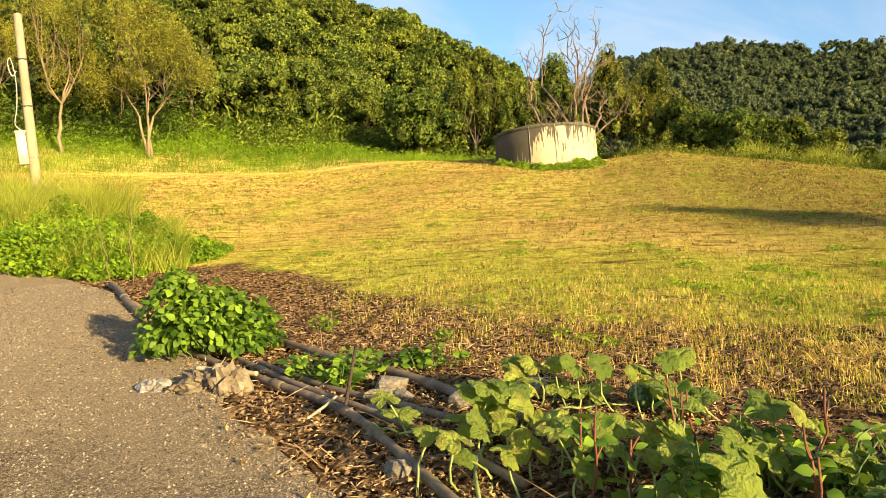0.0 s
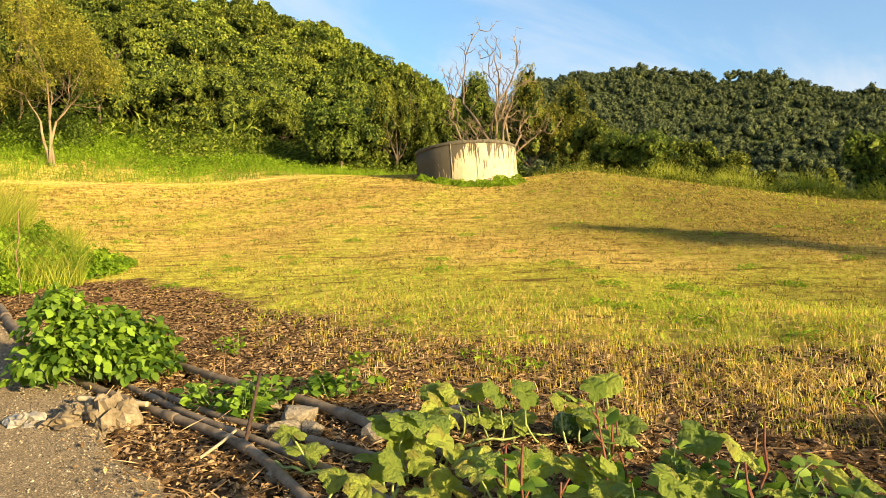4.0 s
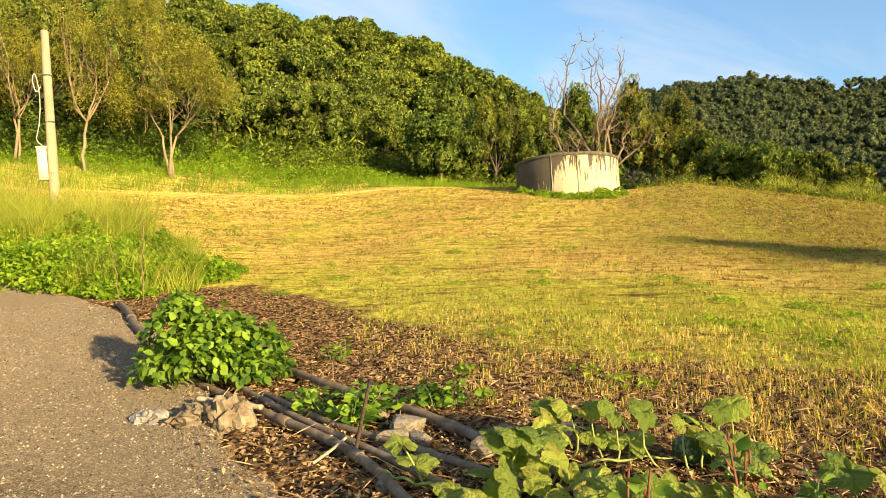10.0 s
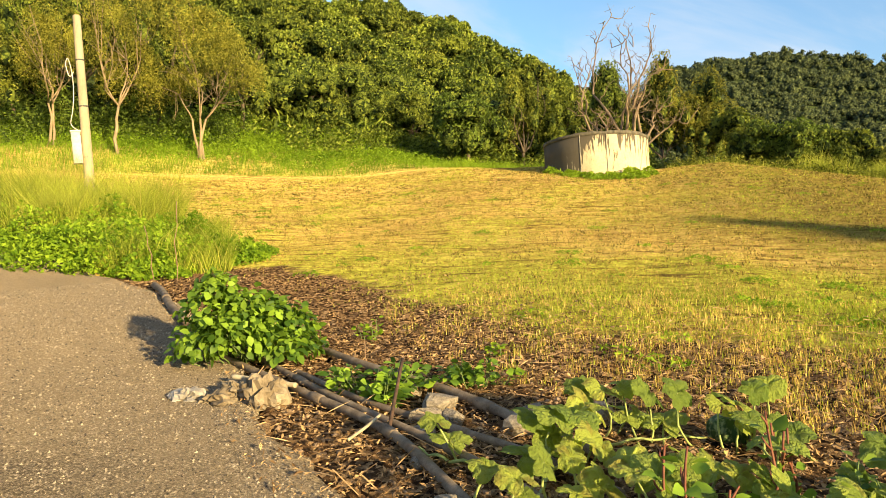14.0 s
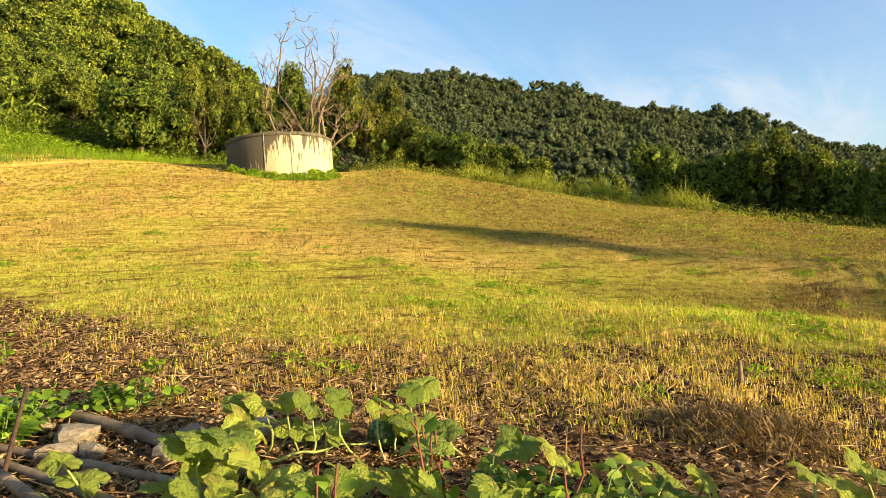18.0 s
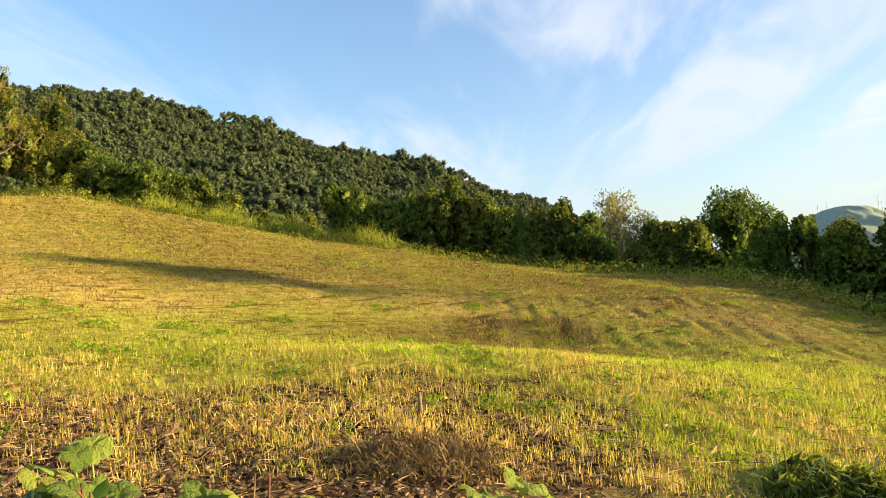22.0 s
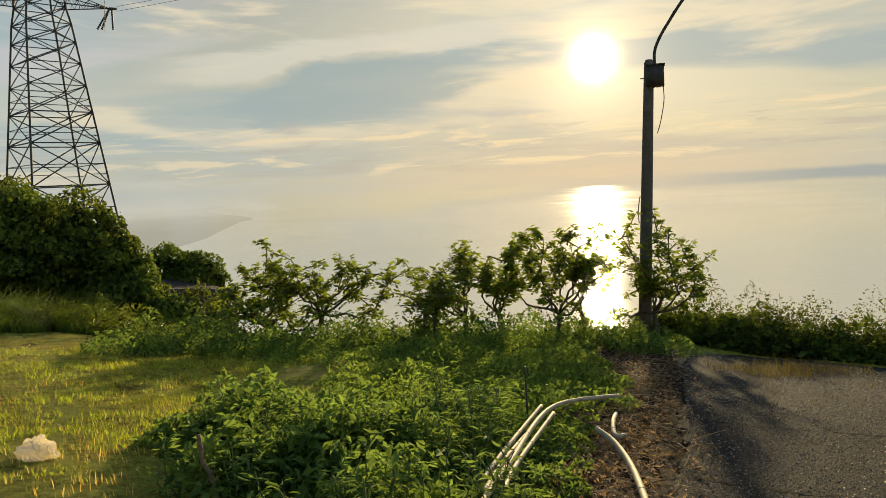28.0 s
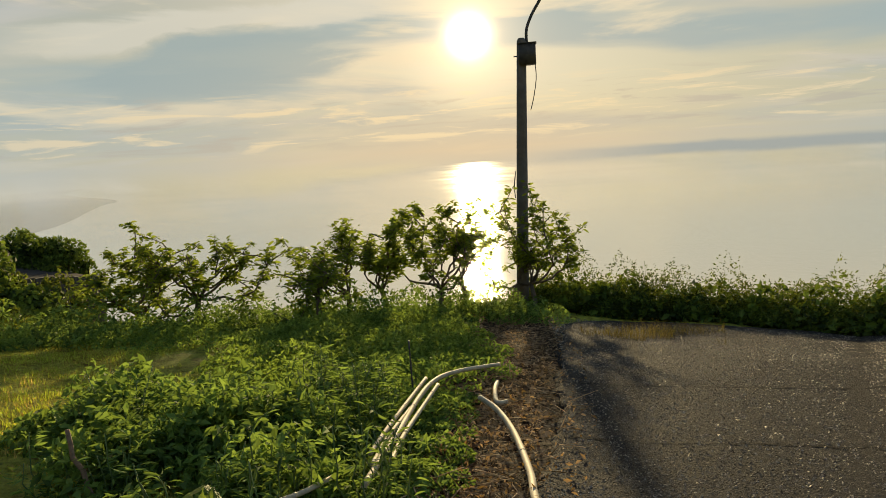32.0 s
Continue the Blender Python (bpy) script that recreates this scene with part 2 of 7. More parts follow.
def ground(x, y):
    x, y = np.asarray(x, float), np.asarray(y, float)
    r, az = np.hypot(x, y) + 1e-9, np.degrees(np.arctan2(x, y)) % 360
    rim, tilt = np.interp(az, RA, RD), np.tan(np.radians(np.interp(az, RA, RE)))
    rise = (0.06 * x + 0.12 * y) / r
    top = EYE + rim * tilt
    bend = (top - rise * rim) / rim**2
    inner = rise * r + bend * r * r
    # a fold in the field: a low swell, then a hollow with old ridges behind it
    fold = np.exp(-(((az - 90) / 26) ** 2))
    inner = inner + fold * (0.22 * np.exp(-(((r - 8.5) / 2.0) ** 2)) - 0.42 * np.exp(-(((r - 13.5) / 3.6) ** 2)))
    ridges = smooth(84, 92, az) * (1 - smooth(112, 122, az)) * smooth(11.5, 14, r) * (1 - smooth(19, 23, r))
    inner = inner + 0.024 * ridges * np.sin(y * 13.0 + 1.4 * np.sin(x * 0.9) + 1.2 * wave(x, y, 2.6, 3.0)) * np.clip(0.5 + 0.9 * wave(x, y, 1.9, 6.0), 0, 1.4)
    inner = inner + 0.05 * wave(x, y, 5.0, 1.0) * smooth(4, 9, r) * (1 - smooth(0.85, 1.0, r / rim))
    past = np.clip(r - rim, 0, None)
    flat_az, flat_past = np.atleast_1d(az).ravel(), np.atleast_1d(past).ravel()
    low = np.clip(np.searchsorted(FA, flat_az, side="right") - 1, 0, len(FA) - 2)
    w = (flat_az - FA[low]) / (FA[low + 1] - FA[low])
    w = w * w * (3 - 2 * w)
    k = np.clip(np.searchsorted(FAR_R, flat_past, side="right") - 1, 0, len(FAR_R) - 2)
    u = np.clip((flat_past - FAR_R[k]) / (FAR_R[k + 1] - FAR_R[k]), 0, 1)
    h = (FH[low, k] * (1 - u) + FH[low, k + 1] * u) * (1 - w) + (FH[low + 1, k] * (1 - u) + FH[low + 1, k + 1] * u) * w
    h = h.reshape(past.shape if past.ndim else ())
    rough = smooth(20, 120, past)
    outer = top + h + rough * (3.0 * wave(x, y, 90, 2.0) + 1.2 * wave(x, y, 31, 4.0))
    return np.where(r < rim, inner, outer)


def gz(x, y):
    return float(ground(x, y))


def polar(az, r, lift=0.0):
    """The place on the ground at an azimuth and a distance."""
    x, y = r * math.sin(radians(az)), r * math.cos(radians(az))
    return Vector((x, y, gz(x, y) + lift))


def aloft(az, el, d):
    """The place at a level distance d, seen from the eye at an azimuth and an elevation."""
    return Vector((d * math.sin(radians(az)), d * math.cos(radians(az)), EYE + d * math.tan(radians(el))))


# ---------------------------------------------------------------- materials
def material(name, build):
    m = bpy.data.materials.new(name)
    m.use_nodes = True
    m.node_tree.nodes.clear()
    n = Nodes(m.node_tree)
    n.link(build(n), n.add("ShaderNodeOutputMaterial").inputs[0])
    return m


def obj(n):
    return n.add("ShaderNodeTexCoord").outputs["Object"]


def world_at(n):
    return n.add("ShaderNodeNewGeometry").outputs["Position"]


def bsdf(n, color, rough=0.8, bump=None, depth=0.02, strength=0.6, metal=0.0, spec=0.3, **ins):
    b = n.add("ShaderNodeBsdfPrincipled", {"Base Color": color, "Roughness": rough, "Metallic": metal, "Specular IOR Level": spec, **ins})
    if bump is not None:
        n.link(n.add("ShaderNodeBump", {"Height": bump, "Distance": depth, "Strength": strength}).outputs[0], b.inputs["Normal"])
    return b.outputs[0]


def leafy(name, dark, light, thin=0.35, rough=0.6, spread=1.0, warm=None):
    """Leaves: colour varies from leaf to leaf and from place to place; some light passes through."""

    def build(n):
        rnd = n.add("ShaderNodeNewGeometry").outputs["Random Per Island"]
        big = n.noise(world_at(n), 0.35 * spread, 3)
        mid = n.noise(world_at(n), 1.5 * spread, 2)
        uneven = n.math("ADD", n.math("MULTIPLY", n.math("SUBTRACT", big, 0.5), 1.5), n.math("MULTIPLY", n.math("SUBTRACT", mid, 0.5), 1.5))
        tone = n.add("ShaderNodeAttribute", attribute_name="tone").outputs["Fac"]
        mixv = n.math("ADD", n.math("ADD", n.math("MULTIPLY", n.math("POWER", rnd, 1.5), 1.05), tone), n.math("MULTIPLY", uneven, 1.0), clamp=True)
        col = n.mix(mixv, (*dark, 1), (*light, 1))
        if warm:
            col = n.mix(n.ramp(rnd, [(0.92, 0.0), (0.98, 0.9)]), col, (*warm, 1))
        p = bsdf(n, col, rough, spec=0.16)
        t = n.add("ShaderNodeBsdfTranslucent", {0: n.mix(0.35, col, (light[0] * 1.6, light[1] * 1.5, light[2] * 0.8, 1))}).outputs[0]
        return n.add("ShaderNodeMixShader", {0: thin, 1: p, 2: t}).outputs[0]

    return material(name, build)


def plain(name, a, b, scale=6.0, rough=0.8, bump=0.4, depth=0.01, metal=0.0, spec=0.3, stretch=(1, 1, 1)):
    """A surface of two colours in two scales of grain."""

    def build(n):
        v = n.add("ShaderNodeMapping", {"Vector": obj(n), "Scale": stretch}).outputs[0]
        g1, g2 = n.noise(v, scale, 6), n.noise(v, scale * 9, 4)
        f = n.math("ADD", n.math("MULTIPLY", g1, 0.7), n.math("MULTIPLY", g2, 0.3))
        col = n.ramp(f, [(0.34, a), (0.66, b)])
        return bsdf(n, col, rough, n.math("ADD", g2, n.math("MULTIPLY", g1, 0.5)), depth, bump, metal, spec)

    return material(name, build)


# ---------------------------------------------------------------- mesh helpers
class Geo:
    """Gathers vertices and faces, then becomes one mesh."""

    def __init__(self):
        self.v, self.f, self.n = [], [], 0

    def add(self, verts, faces):
        verts = np.asarray(verts, float).reshape(-1, 3)
        for f in faces:
            self.f.append(np.asarray(f, int) + self.n)
        self.v.append(verts)
        self.n += len(verts)
        return self

    def quads(self, verts, faces):
        """Many faces of one size, as an array."""
        verts = np.asarray(verts, float).reshape(-1, 3)
        self.f.append(np.asarray(faces, int) + self.n)
        self.v.append(verts)
        self.n += len(verts)
        return self

    def tube(self, pts, radii, sides=7, cap=True, wobble=0.0, rng=None):
        pts = np.asarray(pts, float)
        radii = np.broadcast_to(np.asarray(radii, float), (len(pts),))
        d = np.gradient(pts, axis=0)
        d /= np.linalg.norm(d, axis=1, keepdims=True) + 1e-9
        up = np.array([0.13, 0.21, 0.97]) if abs(d[0][2]) < 0.9 else np.array([0.97, 0.2, 0.1])
        u = np.cross(d, up)
        u /= np.linalg.norm(u, axis=1, keepdims=True) + 1e-9
        w = np.cross(d, u)
        a = np.linspace(0, 2 * np.pi, sides, endpoint=False)
        ring = u[:, None] * np.cos(a)[None, :, None] + w[:, None] * np.sin(a)[None, :, None]
        rad = radii[:, None] * np.ones(sides)
        if wobble and rng is not None:
            rad = rad * (1 + wobble * rng.standard_normal(rad.shape))
        v = pts[:, None] + ring * rad[..., None]
        i, j = np.meshgrid(np.arange(len(pts) - 1), np.arange(sides), indexing="ij")
        k = (j + 1) % sides
        f = np.stack([i * sides + j, i * sides + k, (i + 1) * sides + k, (i + 1) * sides + j], -1).reshape(-1, 4)
        self.quads(v, f)
        if cap:
            self.f.append(np.arange(sides)[::-1] + self.n - len(pts) * sides)
            self.f.append(np.arange(sides) + self.n - sides)
        return self

    def box(self, lo, hi, m=None, bevel=0.0):
        (x0, y0, z0), (x1, y1, z1) = lo, hi
        b = min(bevel, (x1 - x0) / 3, (y1 - y0) / 3)
        if b:
            out = [(x0 + b, y0), (x1 - b, y0), (x1, y0 + b), (x1, y1 - b), (x1 - b, y1), (x0 + b, y1), (x0, y1 - b), (x0, y0 + b)]
        else:
            out = [(x0, y0), (x1, y0), (x1, y1), (x0, y1)]
        n = len(out)
        v = np.array([(x, y, z) for z in (z0, z1) for x, y in out])
        f = [[i, (i + 1) % n, n + (i + 1) % n, n + i] for i in range(n)] + [list(range(n))[::-1], list(range(n, 2 * n))]
        if m is not None:
            v = np.array([m @ Vector(p) for p in v])
        return self.add(v, f)

    def mesh(self, name, soft=True):
        me = bpy.data.meshes.new(name)
        v = np.concatenate(self.v) if self.v else np.zeros((0, 3))
        idx, start, at = [], [], 0
        for f in self.f:
            if f.ndim == 1:
                idx.append(f)
                start.append(np.array([at]))
                at += len(f)
            else:
                idx.append(f.ravel())
                start.append(at + np.arange(len(f)) * f.shape[1])
                at += f.size
        idx, start = np.concatenate(idx), np.concatenate(start)
        me.vertices.add(len(v))
        me.vertices.foreach_set("co", v.ravel().astype(np.float32))
        me.loops.add(len(idx))
        me.loops.foreach_set("vertex_index", idx.astype(np.int32))
        me.polygons.add(len(start))
        me.polygons.foreach_set("loop_start", start.astype(np.int32))
        me.polygons.foreach_set("use_smooth", np.full(len(start), soft))
        me.update(calc_edges=True)
        me.validate()
        return me


def thing(name, label, category, m=None, group="", kind=""):
    ob = new(name)
    ob.empty_display_size = 0.2
    if m is not None:
        ob.matrix_basis = m
    return tagged(ob, label, category, group, kind)


def part(name, geo, mat, parent=None, label="", soft=True):
    me = geo if isinstance(geo, bpy.types.Mesh) else geo.mesh(name, soft)
    if not me.materials:
        me.materials.append(mat)
    ob = new(name, me)
    if parent is not None:
        ob.parent = parent
    if label:
        ob["label"] = label
    return ob


def solo(name, geo, mat, label, category, group="", kind="", soft=True):
    return tagged(part(name, geo, mat, None, "", soft), label, category, group, kind)


def at(p, turn=0.0, scale=1.0, tip=0.0):
    return Matrix.Translation(Vector(p)) @ Matrix.Rotation(radians(turn), 4, "Z") @ Matrix.Rotation(radians(tip), 4, "X") @ Matrix.Diagonal((scale, scale, scale, 1))


def unit(v):
    return v / (np.linalg.norm(v, axis=-1, keepdims=True) + 1e-9)


def leaf_quads(c, out, size, rng, slim=0.5, droop=0.3, loose=0.9):
    """Folded leaves at the points c, which face more or less along out."""
    n = len(c)
    size = np.broadcast_to(size, (n,))[:, None]
    nrm = unit(out + loose * rng.standard_normal((n, 3)))
    axis = unit(np.cross(nrm, rng.standard_normal((n, 3))))
    axis = unit(axis + np.array([0, 0, -droop]))
    side = unit(np.cross(nrm, axis))
    fold = nrm * size * 0.12
    v = np.stack([c - axis * size * 0.5, c + side * size * slim * 0.5 - axis * size * 0.05 + fold, c + axis * size * 0.5, c - side * size * slim * 0.5 - axis * size * 0.05 + fold], 1)
    return v.reshape(-1, 3), np.arange(4 * n).reshape(-1, 4)


def blob_points(blobs, n, rng, shell=0.75, fuzz=0.12):
    """Points on the skins of blobs (x, y, z, rx, ry, rz), weighted by their size, with their outward ways."""
    b = np.asarray(blobs, float)
    w = (b[:, 3] * b[:, 4] * b[:, 5]) ** 0.66
    k = rng.choice(len(b), n, p=w / w.sum())
    d = unit(rng.standard_normal((n, 3)))
    d[:, 2] = np.where(d[:, 2] < -0.5, -d[:, 2], d[:, 2])
    r = shell + (1 - shell) * rng.random((n, 1)) ** 0.5
    r = r + fuzz * rng.standard_normal((n, 1))
    return b[k, :3] + d * r * b[k, 3:], d


def lumpy(center, rad, count, rng, part_size=0.42, low=-0.3):
    """Blobs on the skin of an ellipsoid: a crown with an uneven outline."""
    c, rad = np.asarray(center, float), np.asarray(rad, float)
    d = unit(rng.standard_normal((count * 2, 3)))
    d = d[d[:, 2] > low][:count]
    s = part_size * (0.7 + 0.6 * rng.random((len(d), 1)))
    return np.concatenate([c + d * rad * (0.55 + 0.25 * rng.random((len(d), 1))), rad * s], 1)


def cores(blobs, scale, rng, sides=6, rows=4):
    """Shade-coloured bodies inside leafy lumps: one rough ellipsoid in each."""
    b = np.asarray(blobs, float)
    u, w = np.meshgrid(np.linspace(0, 2 * np.pi, sides, endpoint=False), np.linspace(0.12, 3.02, rows), indexing="ij")
    d = np.stack([np.cos(u) * np.sin(w), np.sin(u) * np.sin(w), np.cos(w)], -1).reshape(1, -1, 3)
    v = b[:, None, :3] + d * b[:, None, 3:] * scale * rng.uniform(0.7, 1.12, (len(b), sides * rows, 1))
    i, j = np.meshgrid(np.arange(sides), np.arange(rows - 1), indexing="ij")
    k = (i + 1) % sides
    f = np.stack([i * rows + j, i * rows + j + 1, k * rows + j + 1, k * rows + j], -1).reshape(-1, 4)
    f = (f[None] + (np.arange(len(b)) * sides * rows)[:, None, None]).reshape(-1, 4)
    return v.reshape(-1, 3), f


def limb_path(a, b, rng, bend=0.12, n=6):
    a, b = np.asarray(a, float), np.asarray(b, float)
    t = np.linspace(0, 1, n)[:, None]
    p = a + (b - a) * t
    side = rng.standard_normal(3) * np.linalg.norm(b - a) * bend
    p = p + np.sin(t * np.pi) * side + rng.standard_normal((n, 3)) * np.linalg.norm(b - a) * (0.015 if bend else 0.0) * np.sin(t * np.pi)
    return p


# ---------------------------------------------------------------- ground materials
def build_field(n):
    p = world_at(n)
    soil = n.add("ShaderNodeAttribute", attribute_name="soil").outputs["Fac"]
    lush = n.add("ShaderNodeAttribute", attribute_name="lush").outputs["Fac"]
    wood = n.add("ShaderNodeAttribute", attribute_name="wood").outputs["Fac"]
    turned = n.add("ShaderNodeMapping", {"Vector": p, "Rotation": (0, 0, radians(38))}).outputs[0]
    rows = n.add("ShaderNodeMapping", {"Vector": turned, "Scale": (0.4, 3.0, 1)}).outputs[0]
    stripes = n.noise(rows, 1.0, 5, 0.6, 0.4)
    patch, fine = n.noise(p, 0.22, 5), n.ramp(n.math("ADD", n.math("MULTIPLY", n.noise(p, 3.6, 5, 0.7), 0.5), n.math("MULTIPLY", n.noise(p, 12.0, 6, 0.8), 0.5)), [(0.37, 0.0), (0.65, 1.0)])
    straw = n.ramp(n.math("ADD", n.math("MULTIPLY", stripes, 0.55), n.math("MULTIPLY", fine, 0.45)), [(0.28, (0.17, 0.10, 0.03)), (0.41, (0.62, 0.42, 0.11)), (0.62, (0.86, 0.65, 0.22))])
    green = n.ramp(fine, [(0.05, (0.18, 0.185, 0.015)), (0.72, (0.74, 0.74, 0.095))])
    mid = n.noise(rows, 3.5, 4, 0.6)
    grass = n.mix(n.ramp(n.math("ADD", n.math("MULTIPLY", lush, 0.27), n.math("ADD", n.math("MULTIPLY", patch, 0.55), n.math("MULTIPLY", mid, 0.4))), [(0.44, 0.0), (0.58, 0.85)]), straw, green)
    grass = n.mix(n.ramp(n.math("ADD", n.math("MULTIPLY", stripes, 0.68), n.math("MULTIPLY", n.noise(p, 1.9, 5, 0.65), 0.32)), [(0.395, 0.85), (0.45, 0.0)]), grass, (0.15, 0.085, 0.03, 1))
    chips = n.add("ShaderNodeSeparateXYZ", {0: n.add("ShaderNodeTexVoronoi", {"Vector": p, "Scale": 26.0}).outputs["Color"]}).outputs[0]
    earth = n.ramp(n.math("ADD", n.math("MULTIPLY", n.noise(p, 7.0, 7, 0.8), 0.55), n.math("MULTIPLY", chips, 0.45)), [(0.30, (0.03, 0.017, 0.009)), (0.48, (0.16, 0.092, 0.046)), (0.62, (0.34, 0.21, 0.105)), (0.74, (0.56, 0.38, 0.21))])
    col = n.mix(n.ramp(n.math("ADD", soil, n.math("MULTIPLY", n.math("SUBTRACT", n.noise(p, 1.6, 5), 0.5), 0.9)), [(0.4, 0.0), (0.6, 1.0)]), grass, earth)
    # woodland floor: leafy green with the shade under the crowns put in
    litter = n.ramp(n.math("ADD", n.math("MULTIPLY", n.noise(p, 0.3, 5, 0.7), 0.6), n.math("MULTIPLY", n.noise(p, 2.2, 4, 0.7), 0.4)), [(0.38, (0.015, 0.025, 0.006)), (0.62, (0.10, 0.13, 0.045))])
    brown = n.ramp(n.noise(p, 0.13, 4, 0.6, 0.6), [(0.50, 0.0), (0.66, 0.35)])
    col = n.mix(n.math("MULTIPLY", brown, n.math("SUBTRACT", 1.0, soil)), col, n.mix(fine, (0.16, 0.09, 0.035, 1), (0.56, 0.35, 0.12, 1)))
    worn = n.add("ShaderNodeAttribute", attribute_name="worn").outputs["Fac"]
    col = n.mix(n.math("MULTIPLY", worn, 0.75), col, n.mix(fine, n.mix(stripes, (0.12, 0.07, 0.022, 1), (0.10, 0.10, 0.016, 1)), n.mix(stripes, (0.46, 0.30, 0.085, 1), (0.40, 0.37, 0.06, 1))))
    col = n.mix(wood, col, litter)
    relief = n.math("ADD", n.math("ADD", fine, n.math("MULTIPLY", stripes, 1.2)), n.math("MULTIPLY", n.noise(p, 2.2, 4), 1.5))
    return bsdf(n, col, 0.95, relief, 0.10, 1.0, spec=0.05, **{"Diffuse Roughness": 1.0})


def build_asphalt(n):
    p = obj(n)
    grit, mid, big = n.noise(p, 75, 4, 0.75), n.noise(p, 30, 5, 0.75), n.noise(p, 0.7, 5)
    stone = n.add("ShaderNodeTexVoronoi", {"Vector": p, "Scale": 85.0}).outputs["Distance"]
    col = n.ramp(n.math("ADD", n.math("MULTIPLY", grit, 0.6), n.math("MULTIPLY", mid, 0.4)), [(0.42, (0.016, 0.013, 0.010)), (0.49, (0.078, 0.063, 0.048)), (0.555, (0.26, 0.21, 0.152)), (0.64, (0.58, 0.50, 0.41))])
    col = n.mix(n.ramp(big, [(0.42, 0.0), (0.68, 0.45)]), col, (0.085, 0.075, 0.065, 1))
    # field dust has blown over the upper lane
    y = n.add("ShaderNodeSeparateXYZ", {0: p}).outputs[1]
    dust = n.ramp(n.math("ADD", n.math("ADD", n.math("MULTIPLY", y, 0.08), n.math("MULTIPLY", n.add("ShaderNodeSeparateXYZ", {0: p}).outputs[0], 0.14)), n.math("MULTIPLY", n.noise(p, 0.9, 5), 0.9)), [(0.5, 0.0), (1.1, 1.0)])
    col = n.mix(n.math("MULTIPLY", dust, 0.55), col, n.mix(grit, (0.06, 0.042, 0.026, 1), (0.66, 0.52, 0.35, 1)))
    # the lower lane's backlit darkness is put into the colour by position
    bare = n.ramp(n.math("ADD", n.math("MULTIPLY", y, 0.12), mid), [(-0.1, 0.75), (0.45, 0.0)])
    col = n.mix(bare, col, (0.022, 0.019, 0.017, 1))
    return bsdf(n, col, 0.85, n.math("ADD", n.math("MULTIPLY", stone, 0.9), grit), 0.02, 1.0, spec=0.06, **{"Diffuse Roughness": 1.0})


def haze_fade(n, p, near=0.0):
    """Imitated haze: how sea and low coast fade out, by distance from the hill."""
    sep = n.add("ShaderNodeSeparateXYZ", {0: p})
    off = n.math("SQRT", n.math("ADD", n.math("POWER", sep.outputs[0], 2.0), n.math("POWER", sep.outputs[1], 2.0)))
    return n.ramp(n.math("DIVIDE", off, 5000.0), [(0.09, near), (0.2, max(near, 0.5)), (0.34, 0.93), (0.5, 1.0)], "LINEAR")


def build_sea(n):
    p = world_at(n)
    ripple = n.add("ShaderNodeMapping", {"Vector": p, "Rotation": (0, 0, 0.5), "Scale": (0.02, 0.05, 0.02)}).outputs[0]
    h = n.math("ADD", n.noise(ripple, 6.0, 6, 0.65), n.noise(p, 0.7, 4))
    streak = n.noise(n.add("ShaderNodeMapping", {"Vector": p, "Rotation": (0, 0, 0.25), "Scale": (0.0008, 0.006, 1)}).outputs[0], 2.0, 4)
    sep = n.add("ShaderNodeSeparateXYZ", {0: p})
    south = n.math("DIVIDE", n.math("ABSOLUTE", sep.outputs[1]), 2000.0)
    rough = n.math("MULTIPLY", n.ramp(streak, [(0.3, 0.7), (0.7, 1.3)]), n.ramp(south, [(0.12, 0.05), (0.35, 0.09), (0.7, 0.14)]))
    # haze and the warm sky's reflection are put into the pale base colour
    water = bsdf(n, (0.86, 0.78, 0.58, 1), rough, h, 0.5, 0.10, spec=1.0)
    return n.add("ShaderNodeMixShader", {0: haze_fade(n, p), 1: water, 2: n.add("ShaderNodeBsdfTransparent").outputs[0]}).outputs[0]


MAT_FIELD = material("field_soil_and_stubble", build_field)
MAT_ROAD = material("worn_asphalt", build_asphalt)
MAT_SEA = material("sea_water", build_sea)
MAT_FOREST = leafy("hill_leaves", (0.025, 0.045, 0.006), (0.24, 0.30, 0.036), 0.2, spread=0.3, warm=(0.30, 0.32, 0.06))


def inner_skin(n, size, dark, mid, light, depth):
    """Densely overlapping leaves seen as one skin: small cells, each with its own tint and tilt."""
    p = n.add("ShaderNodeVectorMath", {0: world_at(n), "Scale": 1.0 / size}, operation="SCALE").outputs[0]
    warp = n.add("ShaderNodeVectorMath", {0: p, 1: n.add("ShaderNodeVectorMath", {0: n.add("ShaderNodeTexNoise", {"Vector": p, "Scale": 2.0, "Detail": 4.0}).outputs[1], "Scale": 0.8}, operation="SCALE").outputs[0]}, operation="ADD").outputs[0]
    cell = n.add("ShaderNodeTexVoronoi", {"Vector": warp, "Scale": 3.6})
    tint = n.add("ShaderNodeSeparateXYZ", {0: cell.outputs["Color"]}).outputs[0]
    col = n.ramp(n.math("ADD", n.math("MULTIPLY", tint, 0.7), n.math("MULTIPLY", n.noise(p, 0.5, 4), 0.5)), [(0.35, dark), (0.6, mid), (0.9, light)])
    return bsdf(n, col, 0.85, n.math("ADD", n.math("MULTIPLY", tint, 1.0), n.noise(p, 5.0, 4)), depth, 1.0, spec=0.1)


